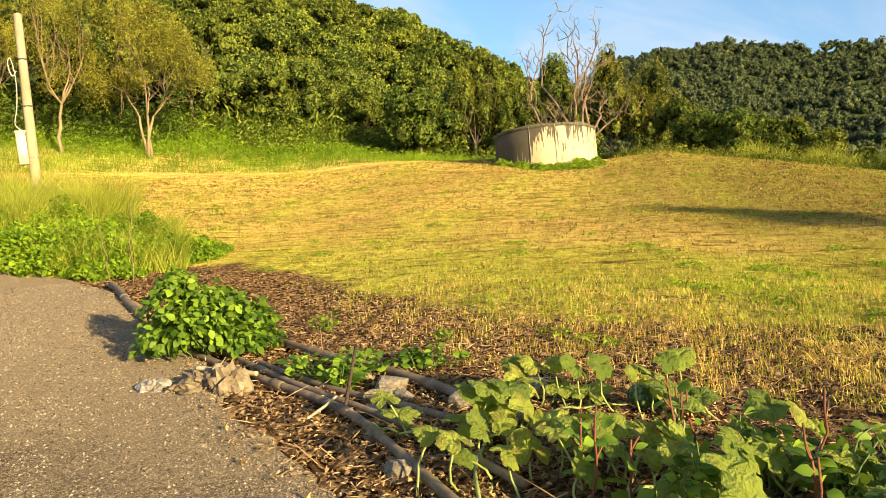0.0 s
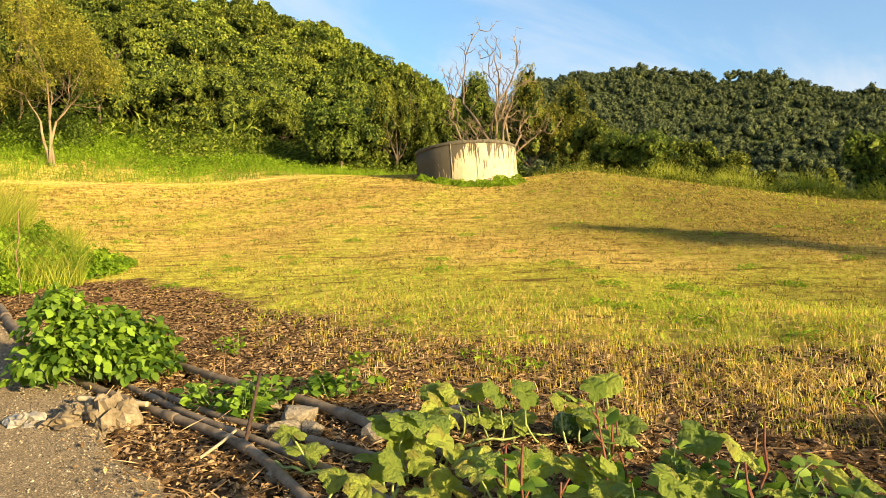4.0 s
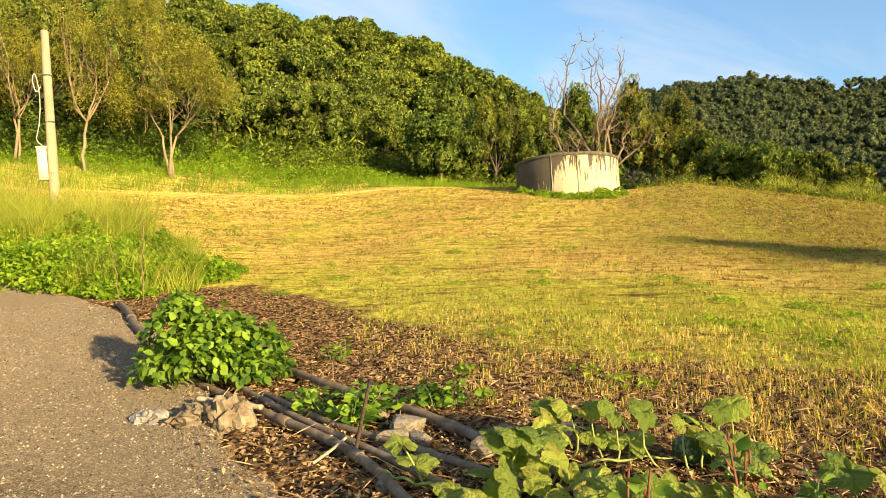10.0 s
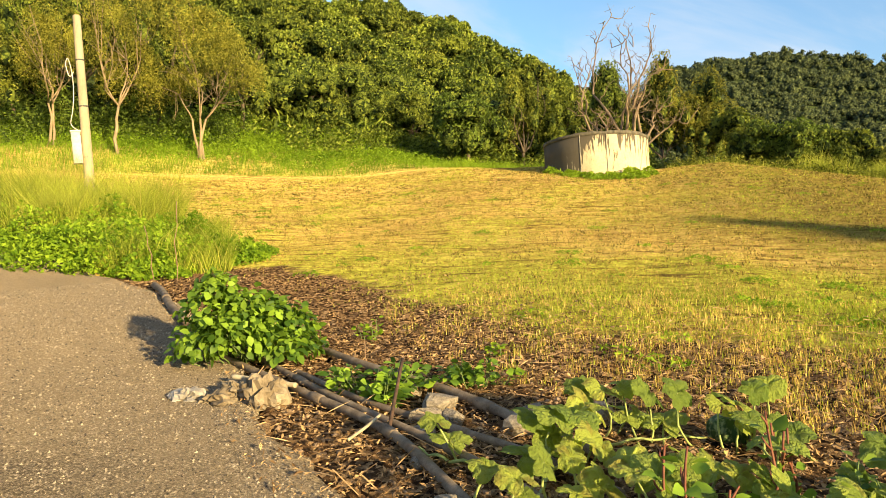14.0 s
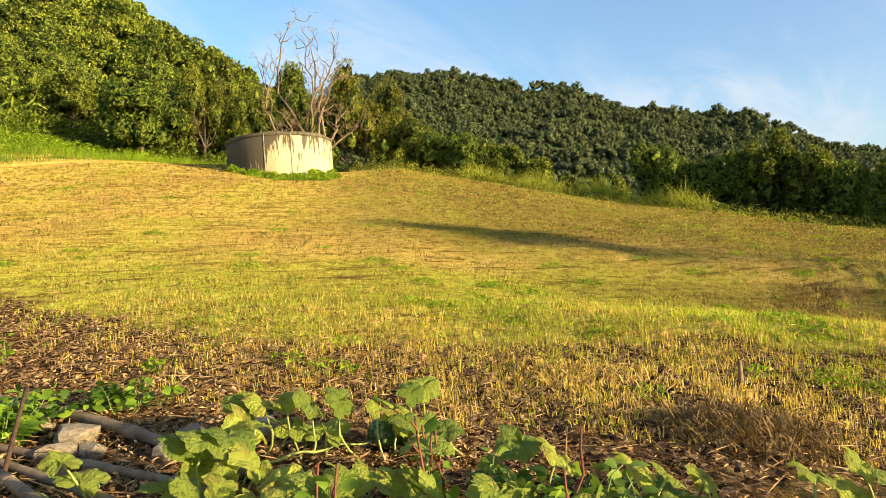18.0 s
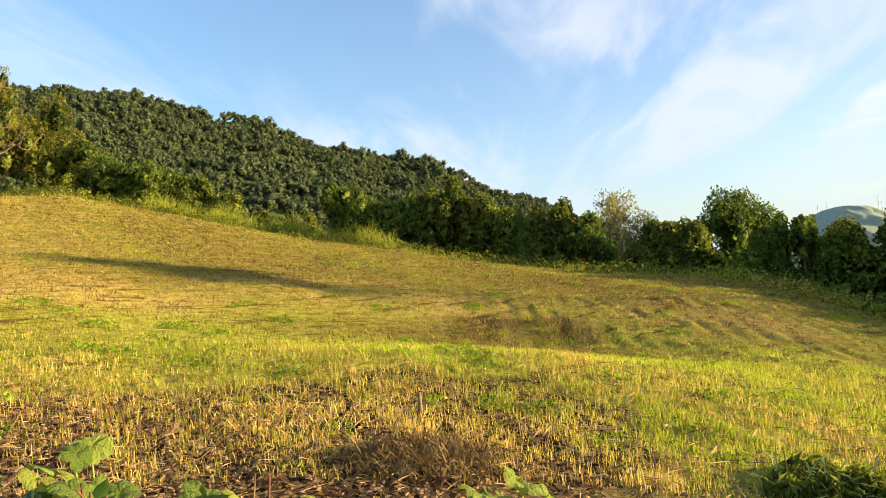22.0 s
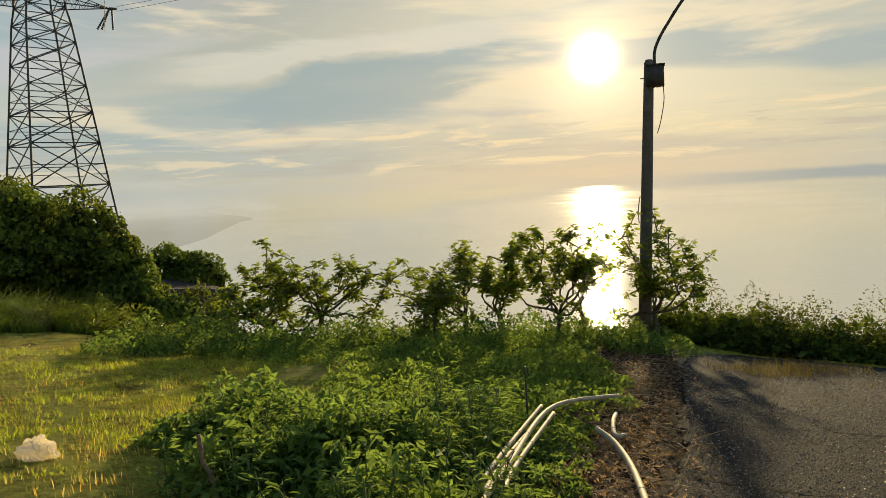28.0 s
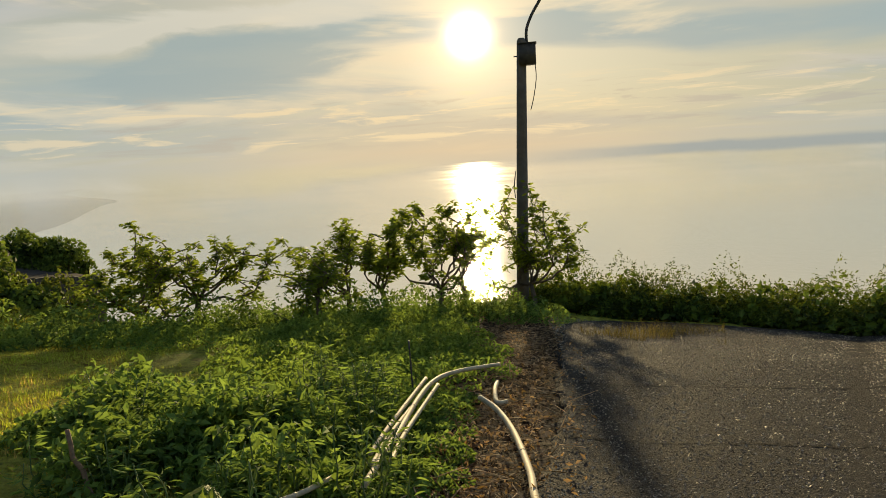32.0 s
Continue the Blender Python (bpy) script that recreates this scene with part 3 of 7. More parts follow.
# shade between the leaves is put into the dark tones of these cores
MAT_INNER_SHADE = material("inner_foliage", lambda n: inner_skin(n, 1.0, (0.012, 0.022, 0.005), (0.05, 0.075, 0.014), (0.19, 0.23, 0.035), 0.35))
# distance haze is put into the far ridge's muted grey-green
MAT_FAR_FOREST = leafy("hazed_far_leaves", (0.036, 0.054, 0.026), (0.125, 0.15, 0.062), 0.2, spread=0.1)
MAT_FAR_INNER_SHADE = material("far_shaded_foliage", lambda n: inner_skin(n, 2.2, (0.02, 0.03, 0.015), (0.048, 0.066, 0.03), (0.12, 0.145, 0.06), 0.7))
MAT_BUSH = leafy("bush_leaves", (0.02, 0.036, 0.006), (0.22, 0.26, 0.033), 0.32)
MAT_OLIVE = leafy("olive_leaves", (0.028, 0.04, 0.005), (0.31, 0.34, 0.042), 0.25, warm=(0.38, 0.37, 0.075))
MAT_WEED = leafy("weed_leaves", (0.09, 0.17, 0.009), (0.31, 0.44, 0.03), 0.42)
MAT_GRASS = leafy("tall_grass", (0.12, 0.16, 0.014), (0.55, 0.58, 0.085), 0.44, warm=(0.62, 0.5, 0.14))
MAT_STUBBLE = leafy("stubble_blades", (0.24, 0.155, 0.035), (0.70, 0.50, 0.145), 0.3, spread=0.9)
MAT_TUFT = leafy("tuft_blades", (0.045, 0.034, 0.008), (0.40, 0.32, 0.065), 0.2, spread=0.6)
# one weed in two copies: shade and sunlight are put into the colours
MAT_SHADEWEED = leafy("shaded_weed_leaves", (0.032, 0.066, 0.018), (0.235, 0.34, 0.07), 0.45, 0.75, 2.0)
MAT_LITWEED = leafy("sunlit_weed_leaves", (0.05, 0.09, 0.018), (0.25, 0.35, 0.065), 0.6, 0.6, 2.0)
MAT_LITTER = leafy("dry_leaf_litter", (0.08, 0.044, 0.02), (0.62, 0.41, 0.21), 0.2, 0.8, 3.0)
MAT_LUSH = leafy("fresh_field_grass", (0.14, 0.19, 0.012), (0.52, 0.59, 0.06), 0.40)
MAT_DRYGRASS = leafy("dry_grass", (0.28, 0.18, 0.05), (0.90, 0.68, 0.21), 0.35, 0.7, 1.6)
MAT_CLOD = plain("soil_clod", (0.11, 0.07, 0.042), (0.38, 0.26, 0.165), 8, 0.95, 0.6, 0.01)
# the lamp post's backlit darkness is put into this concrete's colour
MAT_DARKCONCRETE = plain("dark_backlit_concrete", (0.09, 0.08, 0.065), (0.17, 0.15, 0.125), 5, 0.9, 0.5, 0.008)
MAT_BARK = plain("pale_bark", (0.15, 0.11, 0.06), (0.36, 0.27, 0.17), 5, 0.9, 0.8, 0.02, stretch=(1, 1, 0.25))
MAT_DARKBARK = plain("dark_bark", (0.06, 0.045, 0.03), (0.17, 0.13, 0.09), 7, 0.9, 0.8, 0.02, stretch=(1, 1, 0.3))
MAT_DEADWOOD = plain("dead_wood", (0.11, 0.08, 0.05), (0.30, 0.22, 0.145), 6, 0.9, 0.6, 0.01, stretch=(1, 1, 0.3))
MAT_CONCRETE = plain("grey_concrete", (0.30, 0.28, 0.23), (0.50, 0.47, 0.38), 4, 0.9, 0.5, 0.008)
MAT_STEEL = plain("galvanised_steel", (0.05, 0.05, 0.05), (0.11, 0.11, 0.11), 9, 0.7, 0.2, 0.003, metal=0.2, spec=0.1)
MAT_DARK = plain("dark_metal", (0.03, 0.03, 0.03), (0.08, 0.075, 0.07), 12, 0.6, 0.3, 0.003)
MAT_WHITE = plain("white_paint", (0.62, 0.62, 0.58), (0.82, 0.82, 0.78), 10, 0.6, 0.2, 0.003)

# ---------------------------------------------------------------- road
EDGE = [(-9.0, 46), (-3.2, 33), (0.3, 23.5), (1.9, 16.8), (2.6, 11), (2.3, 8), (2.02, 5.8), (1.55, 4.3), (1.40, 2.3), (1.1, 0.4), (0.6, -1.5), (0.1, -3.2), (-0.25, -4.6), (-0.45, -6.6), (-0.7, -9.5), (-1.2, -12.2), (-2.6, -13.0), (-5.0, -11.9), (-8, -10.6)]
WEST = [(-16, 46), (-9.5, 33), (-5.6, 23.5), (-3.6, 16.8), (-2.8, 11), (-2.9, 8), (-3.0, 5.8), (-3.1, 4.2), (-3.3, 2.2), (-3.5, 0.4), (-3.8, -1.5), (-4.1, -3.2), (-4.4, -4.0), (-4.8, -4.6), (-5.4, -5.2), (-6.2, -5.6), (-7.2, -5.8), (-8.6, -5.6), (-10, -5.2)]


def spline(pts, n):
    """A smooth line through the points, in n steps."""
    p = np.asarray(pts, float)
    t = np.linspace(0, len(p) - 1, n)
    i = np.clip(t.astype(int), 0, len(p) - 2)
    u = (t - i)[:, None]
    a, b, c, d = p[np.clip(i - 1, 0, None)], p[i], p[i + 1], p[np.clip(i + 2, None, len(p) - 1)]
    return 0.5 * (2 * b + (c - a) * u + (2 * a - 5 * b + 4 * c - d) * u**2 + (3 * b - a - 3 * c + d) * u**3)


ROAD_E = spline(EDGE, 260)


def off_road(x, y):
    """The distance east of the road's edge, for points near it (negative on the road)."""
    x, y = np.asarray(x, float), np.asarray(y, float)
    order = np.argsort(ROAD_E[:200, 1])
    return x - np.interp(y, ROAD_E[:200, 1][order], ROAD_E[:200, 0][order])


def build_road():
    g = Geo()
    m = 28
    u = (np.linspace(0, 1, m) ** 1.3)[None, :, None]
    rng = np.random.default_rng(5)
    e = spline(EDGE, 900)
    frayed = 0.07 * np.stack([wave(e[:, 1], e[:, 0], 0.9, 3), wave(e[:, 1], e[:, 0], 0.37, 5)], -1) + 0.012 * rng.standard_normal(e.shape)
    west = spline(WEST, 900)
    xy = e[:, None] * (1 - u) + west[:, None] * u + frayed[:, None] * np.clip(1 - u * 30, 0, 1)
    z = ground(xy[..., 0], xy[..., 1]) + 0.035
    z[:, 0] -= 0.03
    v = np.concatenate([xy, z[..., None]], -1)
    low = v[:, :1].copy()
    low[..., 2] -= 0.12
    v = np.concatenate([low, v], 1)
    m += 1
    i, j = np.meshgrid(np.arange(len(e) - 1), np.arange(m - 1), indexing="ij")
    f = np.stack([i * m + j, i * m + j + 1, (i + 1) * m + j + 1, (i + 1) * m + j], -1).reshape(-1, 4)
    g.quads(v, f[:, ::-1])
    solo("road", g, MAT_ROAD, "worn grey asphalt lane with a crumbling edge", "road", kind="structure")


def worn_at(x, y):
    """Where the mown field is thin, brown and weedy: its upper eastern part."""
    r, az = np.hypot(x, y), np.degrees(np.arctan2(x, y)) % 360
    upper = smooth(48, 64, az) * (1 - smooth(112, 122, az)) * smooth(14, 22, r + 2.5 * wave(x, y, 7, 4))
    hollow = np.exp(-(((az - 88) / 14) ** 2) - (((r - 13.0) / 2.2) ** 2))
    return np.maximum(upper, 0.9 * hollow)


def build_ground():
    az = np.radians(np.concatenate([np.arange(0, 80, 0.6), np.arange(80, 124, 0.25), np.arange(124, 360, 1.0)]))
    r = np.concatenate([np.linspace(0.3, 20, 130), np.linspace(20.4, 60, 70), np.geomspace(61, 640, 70)])
    A, R = np.meshgrid(az, r, indexing="ij")
    x, y = R * np.sin(A), R * np.cos(A)
    z = ground(x, y)
    east = off_road(x, y)
    azd = np.degrees(A)
    soil = smooth(-0.4, 0.0, east) * (1 - smooth(1.8, 4.4, east)) * smooth(-14, -12, y) * (1 - smooth(12, 15, y)) * (1 - 0.6 * smooth(0.5, 1.5, east) * (y < -3))
    soil = np.maximum(soil, 0.9 * np.exp(-(((R - 5.6) / 2.1) ** 2)) * smooth(25, 40, azd) * (1 - smooth(90, 112, azd)))
    rim = np.interp(azd, RA, RD)
    lumps = 0.035 * wave(x, y, 0.45, 2) + 0.02 * wave(x, y, 0.2, 7)
    z = z + lumps * np.clip(soil, 0, 1) * (R < 20)
    on_road = (east < 0.0) & (R < 40) & (y > -13) & (x > -6)
    z = np.where(on_road, z - 0.03, z)
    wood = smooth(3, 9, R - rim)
    na, nr = A.shape
    v = np.stack([x, y, z], -1).reshape(-1, 3)
    v = np.concatenate([v, [[0, 0, gz(0, 0) - 0.03]]])
    i, j = np.meshgrid(np.arange(na), np.arange(nr - 1), indexing="ij")
    k = (i + 1) % na
    f = np.stack([i * nr + j, i * nr + j + 1, k * nr + j + 1, k * nr + j], -1).reshape(-1, 4)[:, ::-1]
    g = Geo().quads(v, f)
    for q in range(na):
        g.f.append(np.array([((q + 1) % na) * nr, q * nr, na * nr]))
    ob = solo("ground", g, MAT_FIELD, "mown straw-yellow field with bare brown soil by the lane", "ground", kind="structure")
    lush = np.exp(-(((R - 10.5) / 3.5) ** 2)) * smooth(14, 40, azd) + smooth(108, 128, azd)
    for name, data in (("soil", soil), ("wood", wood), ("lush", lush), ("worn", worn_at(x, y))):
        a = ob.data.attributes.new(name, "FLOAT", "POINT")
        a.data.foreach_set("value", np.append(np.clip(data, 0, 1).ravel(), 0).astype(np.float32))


SEA_Z = -45.0


def build_sea_sheet():
    g = Geo()
    a = np.radians(np.linspace(0, 360, 97)[:-1])
    r = np.array([60, 200, 500, 1200, 2600, 4950.0])
    v = np.array([(q * math.sin(t), q * math.cos(t), SEA_Z) for t in a for q in r])
    f = [[i * 6 + j, i * 6 + j + 1, ((i + 1) % 96) * 6 + j + 1, ((i + 1) % 96) * 6 + j][::-1] for i in range(96) for j in range(5)]
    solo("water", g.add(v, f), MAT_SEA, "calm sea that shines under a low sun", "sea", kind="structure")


CROWNS = {}


def forest(name, label, azr, past, count, leaves, rad, leaf, mat, seed, crowd="hill", slim=0.55, loose=0.95, growth=92.0, lumps=14, inner=None):
    """Tree crowns side by side on a hillside, as one mass; crowns of one crowd keep clear of one another."""
    rng = np.random.default_rng(seed)
    g, shade, tones = Geo(), Geo(), []
    taken = CROWNS.setdefault(crowd, [])
    tries = 0
    made = 0
    while made < count and tries < count * 6:
        tries += 1
        az = rng.uniform(*azr)
        lo, hi = past
        pr = math.sqrt(rng.uniform(lo * lo, hi * hi))
        a = az % 360
        r = float(np.interp(a, RA, RD)) + pr
        p = polar(a, r)
        s = rng.uniform(*rad) * rng.uniform(0.75, 1.0)
        if any((p.x - x) ** 2 + (p.y - y) ** 2 < (0.52 * (s + q)) ** 2 for x, y, q in taken):
            continue
        taken.append((p.x, p.y, s))
        made += 1
        tall = s * rng.uniform(0.7, 1.0)
        mid = np.array((p.x, p.y, p.z + tall * 0.5))
        blobs = lumpy(mid, (s, s, tall), lumps, rng, 0.36, -0.2)
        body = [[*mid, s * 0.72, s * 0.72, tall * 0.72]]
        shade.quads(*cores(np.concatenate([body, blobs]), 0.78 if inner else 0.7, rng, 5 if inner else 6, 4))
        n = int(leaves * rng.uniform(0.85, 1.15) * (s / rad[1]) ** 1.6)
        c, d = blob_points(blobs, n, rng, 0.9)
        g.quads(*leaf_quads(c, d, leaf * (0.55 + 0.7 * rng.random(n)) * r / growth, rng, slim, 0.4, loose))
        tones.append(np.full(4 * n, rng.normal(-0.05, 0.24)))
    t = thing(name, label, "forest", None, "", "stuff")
    part("inner_foliage", shade, inner or MAT_INNER_SHADE, t)
    ob = part("foliage", g, mat, t, soft=False)
    ob.data.attributes.new("tone", "FLOAT", "POINT").data.foreach_set("value", np.concatenate(tones).astype(np.float32))


build_ground()
build_sea_sheet()
forest("hill_forest", "dense sunlit subtropical forest on a steep hillside", (-6, 52), (12, 128), 300, 1350, (2.2, 4.4), 0.50, MAT_FOREST, 11)
forest("hill_forest", "darker broad-leaved trees within a hillside forest", (-6, 52), (12, 128), 190, 1350, (2.0, 4.6), 0.50, MAT_BUSH, 13)
forest("hill_forest", "low feathery shrubs that fill a hillside forest", (-6, 52), (10, 128), 420, 380, (1.2, 2.2), 0.40, MAT_OLIVE, 14)
forest("far_hill_forest", "dark green forest on a distant ridge", (50, 108), (130, 500), 2300, 170, (3.2, 6.8), 0.75, MAT_FAR_FOREST, 12, "far", growth=250.0, lumps=6, inner=MAT_FAR_INNER_SHADE)


# ---------------------------------------------------------------- trees and shrubs
def tree(name, label, base, crowns, n, leaf, mat, bark, trunk=0.1, stems=1, fork=0.35, seed=1, category="tree", lumps=10, slim=0.45, droop=0.4, group="", lump_size=0.42, twigs=0, core=0.0, loose=1.0):
    """A trunk of one or more stems, limbs into each crown mass, and leaves on lumps of it. crowns: (x, y, z, rx, ry, rz) from the base."""
    rng = np.random.default_rng(seed)
    t = thing(name, label, category, Matrix.Translation(Vector(base)), group)
    crowns = np.asarray(crowns, float)
    low = crowns[:, 2].min()
    wood = Geo()
    for s in range(stems):
        off = np.array([math.cos(s * 2.4), math.sin(s * 2.4), 0]) * trunk * (1.6 if stems > 1 else 0)
        mine = crowns[s::stems] if stems <= len(crowns) else crowns
        mid = mine[:, :3].mean(0)
        joint = off + np.array([mid[0] * fork * 0.8, mid[1] * fork * 0.8, max(low * fork * 1.6, 0.15)])
        wood.tube(limb_path(off + [0, 0, -0.3], joint, rng, 0.05), np.linspace(trunk * 1.25, trunk * 0.8, 6), 8, wobble=0.05, rng=rng)
        for c in mine:
            tip = c[:3] + rng.standard_normal(3) * c[3:] * 0.15
            p = limb_path(joint, tip, rng, 0.1, 7)
            wood.tube(p, np.linspace(trunk * 0.65, trunk * 0.18, 7), 6)
            for k in range(4 + twigs):
                q = c[:3] + unit(rng.standard_normal(3)) * c[3:] * rng.uniform(0.5, 0.95)
                wood.tube(limb_path(p[rng.integers(2, 6)], q, rng, 0.12, 5), np.linspace(trunk * 0.26, trunk * 0.06, 5), 4, cap=False)
    part("trunk", wood, bark, t)
    blobs = np.concatenate([lumpy(c[:3], c[3:], lumps, rng, lump_size, -0.6) for c in crowns])
    c, d = blob_points(blobs, n, rng, 0.85 if core else 0.6, 0.06 if core else 0.12)
    crown = part("crown", Geo().quads(*leaf_quads(c, d, leaf * (0.6 + 0.8 * rng.random(n)), rng, slim, droop, loose)), mat, t, soft=False)
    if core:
        part("inner_foliage", Geo().quads(*cores(blobs, core, rng)), MAT_INNER_SHADE, crown)
    return t


def seen(az, el, d, base):
    """A crown's middle, from the base, given how it lies from the eye."""
    return np.array(aloft(az, el, d) - Vector(base))


def edge_tree(name, label, az, d, top, wide, seed, mat, bark=None, n=2600, leaf=0.26, stems=1, trunk=0.12, bare=0.3, lumps=9, **more):
    """A tree at the field's edge: top is its elevation angle, wide its width in degrees, bare the share of clear stem."""
    rng = np.random.default_rng(seed)
    base = polar(az, d)
    h = (aloft(az, top, d).z - base.z) * (0.88 if name == "shrub" else 0.95)
    w = d * math.radians(wide) / 2
    body = h * (1 - bare)
    crowns = [(0, 0, h - body * 0.55, w * 0.7, w * 0.7, body * 0.52)]
    for k in range(4):
        a = k * 1.57 + rng.uniform(0, 1)
        z = h * bare + body * rng.uniform(0.25, 0.78)
        crowns.append((math.cos(a) * w * 0.55, math.sin(a) * w * 0.55, z, w * 0.56, w * 0.56, body * 0.32))
    return tree(name, label, base, crowns, n, leaf, mat, bark or MAT_BARK, trunk, stems, seed=seed, lumps=lumps, **more)


MAT_DARKLEAF = leafy("dark_broad_leaves", (0.022, 0.042, 0.008), (0.19, 0.265, 0.036), 0.3)
MAT_PALE = leafy("feathery_pale_leaves", (0.06, 0.07, 0.010), (0.40, 0.385, 0.055), 0.3, spread=1.2)
PALE, FEATHER = "slender pale-barked tree with feathery olive foliage at the forest edge", "feathery olive-green tree at the forest edge"
edge_tree("tree", PALE, 17.7, 49, 23.2, 11.0, 21, MAT_PALE, n=21000, leaf=0.18, stems=3, trunk=0.085, bare=0.24, lumps=14, twigs=6, lump_size=0.32, loose=0.8, slim=0.32, droop=0.7)
edge_tree("tree", PALE, 11.8, 50, 24.0, 7.0, 22, MAT_PALE, n=9000, leaf=0.17, stems=1, trunk=0.1, bare=0.22, lumps=11, twigs=4, lump_size=0.32, slim=0.32, droop=0.7)
edge_tree("tree", PALE, 7.4, 52, 23.5, 6.5, 23, MAT_PALE, n=9000, leaf=0.17, stems=2, trunk=0.08, bare=0.2, twigs=3, lump_size=0.32, slim=0.32)
edge_tree("tree", FEATHER, 2.5, 54, 22.0, 6.0, 24, MAT_OLIVE, n=12000, leaf=0.2, trunk=0.1, bare=0.12, lump_size=0.42, slim=0.35, core=0.6, loose=0.9)
edge_tree("tree", FEATHER, -3.0, 53, 21.0, 6.0, 25, MAT_OLIVE, n=11000, leaf=0.2, trunk=0.1, bare=0.12, lump_size=0.42, slim=0.35, core=0.6, loose=0.9)
edge_tree("tree", "dark round broad-leaved tree beside the grassy bank", 38.6, 49, 16.9, 6.2, 26, MAT_DARKLEAF, MAT_DARKBARK, n=11000, leaf=0.24, bare=0.06, lumps=16, slim=0.5, core=0.75, loose=0.8)
edge_tree("tree", "dark broad-leaved tree at the foot of the wooded hill", 34.0, 56, 16.5, 5.0, 27, MAT_BUSH, MAT_DARKBARK, n=7000, leaf=0.24, bare=0.06, core=0.75, loose=0.8)
edge_tree("tree", FEATHER, 43.2, 50, 18.2, 4.6, 28, MAT_OLIVE, MAT_DARKBARK, n=9000, leaf=0.18, slim=0.35, bare=0.1, lumps=12, core=0.6, loose=0.9)
edge_tree("tree", "dark feathery tree behind the water tank", 46.2, 52, 18.0, 4.2, 29, MAT_BUSH, MAT_DARKBARK, n=8000, leaf=0.19, bare=0.1, core=0.75, loose=0.8)
edge_tree("tree", FEATHER, 53.9, 51, 17.6, 5.2, 30, MAT_PALE, MAT_DARKBARK, n=9000, leaf=0.18, slim=0.35, bare=0.08, lumps=12, core=0.6, loose=0.9)
edge_tree("tree", FEATHER, 57.2, 52, 16.6, 5.0, 31, MAT_PALE, MAT_DARKBARK, n=9000, leaf=0.18, slim=0.35, bare=0.08, lumps=12, core=0.6, loose=0.9)
edge_tree("tree", "leafy green tree behind the water tank", 50.0, 58, 17.4, 4.6, 32, MAT_FOREST, MAT_DARKBARK, n=7000, leaf=0.2, bare=0.08, core=0.75, loose=0.8)
for k, (az, top, wide) in enumerate([(20.8, 22.0, 5.5), (14.8, 24.5, 6.5), (9.6, 25.0, 6.5), (5.0, 24.5, 6.0), (-0.4, 25.0, 6.5)]):
    edge_tree("tree", "tall leafy tree in the shade of the forest edge", az, 57, top, wide, 34 + k, MAT_FOREST if k % 2 else MAT_BUSH, MAT_DARKBARK, n=7000, leaf=0.24, trunk=0.14, bare=0.06, lumps=12, lump_size=0.36, core=0.72, loose=0.85)
MAT_PALELEAF = leafy("pale_leaves", (0.10, 0.10, 0.03), (0.48, 0.46, 0.2), 0.35)
SHRUB = "dense dark green shrub along the far edge of the field"
for k, (az, d, top, wide, mat) in enumerate([
        (27.5, 60, 17.5, 5, MAT_BUSH), (23.5, 62, 18.5, 5, MAT_FOREST), (30.5, 60, 18.0, 5, MAT_FOREST), (20.5, 63, 19, 5, MAT_BUSH),
        (60.2, 45, 13.4, 4.2, MAT_BUSH), (62.8, 43, 12.4, 4.6, MAT_DARKLEAF), (65.6, 43, 11.4, 4.0, MAT_BUSH), (68.4, 42, 9.6, 3.0, MAT_OLIVE), (71.4, 41, 7.7, 2.6, MAT_OLIVE),
        (74.6, 41, 7.2, 2.4, MAT_OLIVE), (78.8, 38, 9.6, 4.0, MAT_DARKLEAF), (81.8, 37.5, 9.5, 4.4, MAT_DARKLEAF), (85.4, 36.5, 9.6, 4.6, MAT_BUSH), (88.6, 36, 8.8, 4.0, MAT_BUSH),
        (91.6, 35, 7.4, 3.8, MAT_DARKLEAF), (94.4, 34.5, 6.8, 3.8, MAT_BUSH), (97.4, 34, 6.2, 3.6, MAT_DARKLEAF), (102.3, 33, 5.2, 4.0, MAT_BUSH), (105.0, 32.5, 4.7, 3.4, MAT_BUSH),
        (110.4, 31, 3.8, 2.8, MAT_DARKLEAF), (112.9, 31, 3.5, 2.4, MAT_DARKLEAF)]):
    edge_tree("shrub" if k > 3 else "tree", SHRUB if k > 3 else "green tree at the foot of the wooded hill", az, d, top, wide * 1.25, 40 + k, mat, MAT_DARKBARK, n=7500, leaf=0.165, bare=-0.12, lumps=11, slim=0.5, lump_size=0.4, core=0.8, loose=0.8, category="shrub" if k > 3 else "tree", group="shrubs along the field's edge" if k > 3 else "")
edge_tree("tree", "small pale-leaved tree among dark shrubs", 100.2, 36, 6.9, 4.6, 70, MAT_PALELEAF, MAT_BARK, n=4200, leaf=0.15, bare=0.2, lumps=12, slim=0.4)
edge_tree("tree", "dark spreading tree above the shrub line", 108.4, 38, 6.7, 8.6, 71, MAT_DARKLEAF, MAT_DARKBARK, n=13000, leaf=0.16, bare=-0.05, lumps=9, lump_size=0.36, core=0.7, loose=0.8)


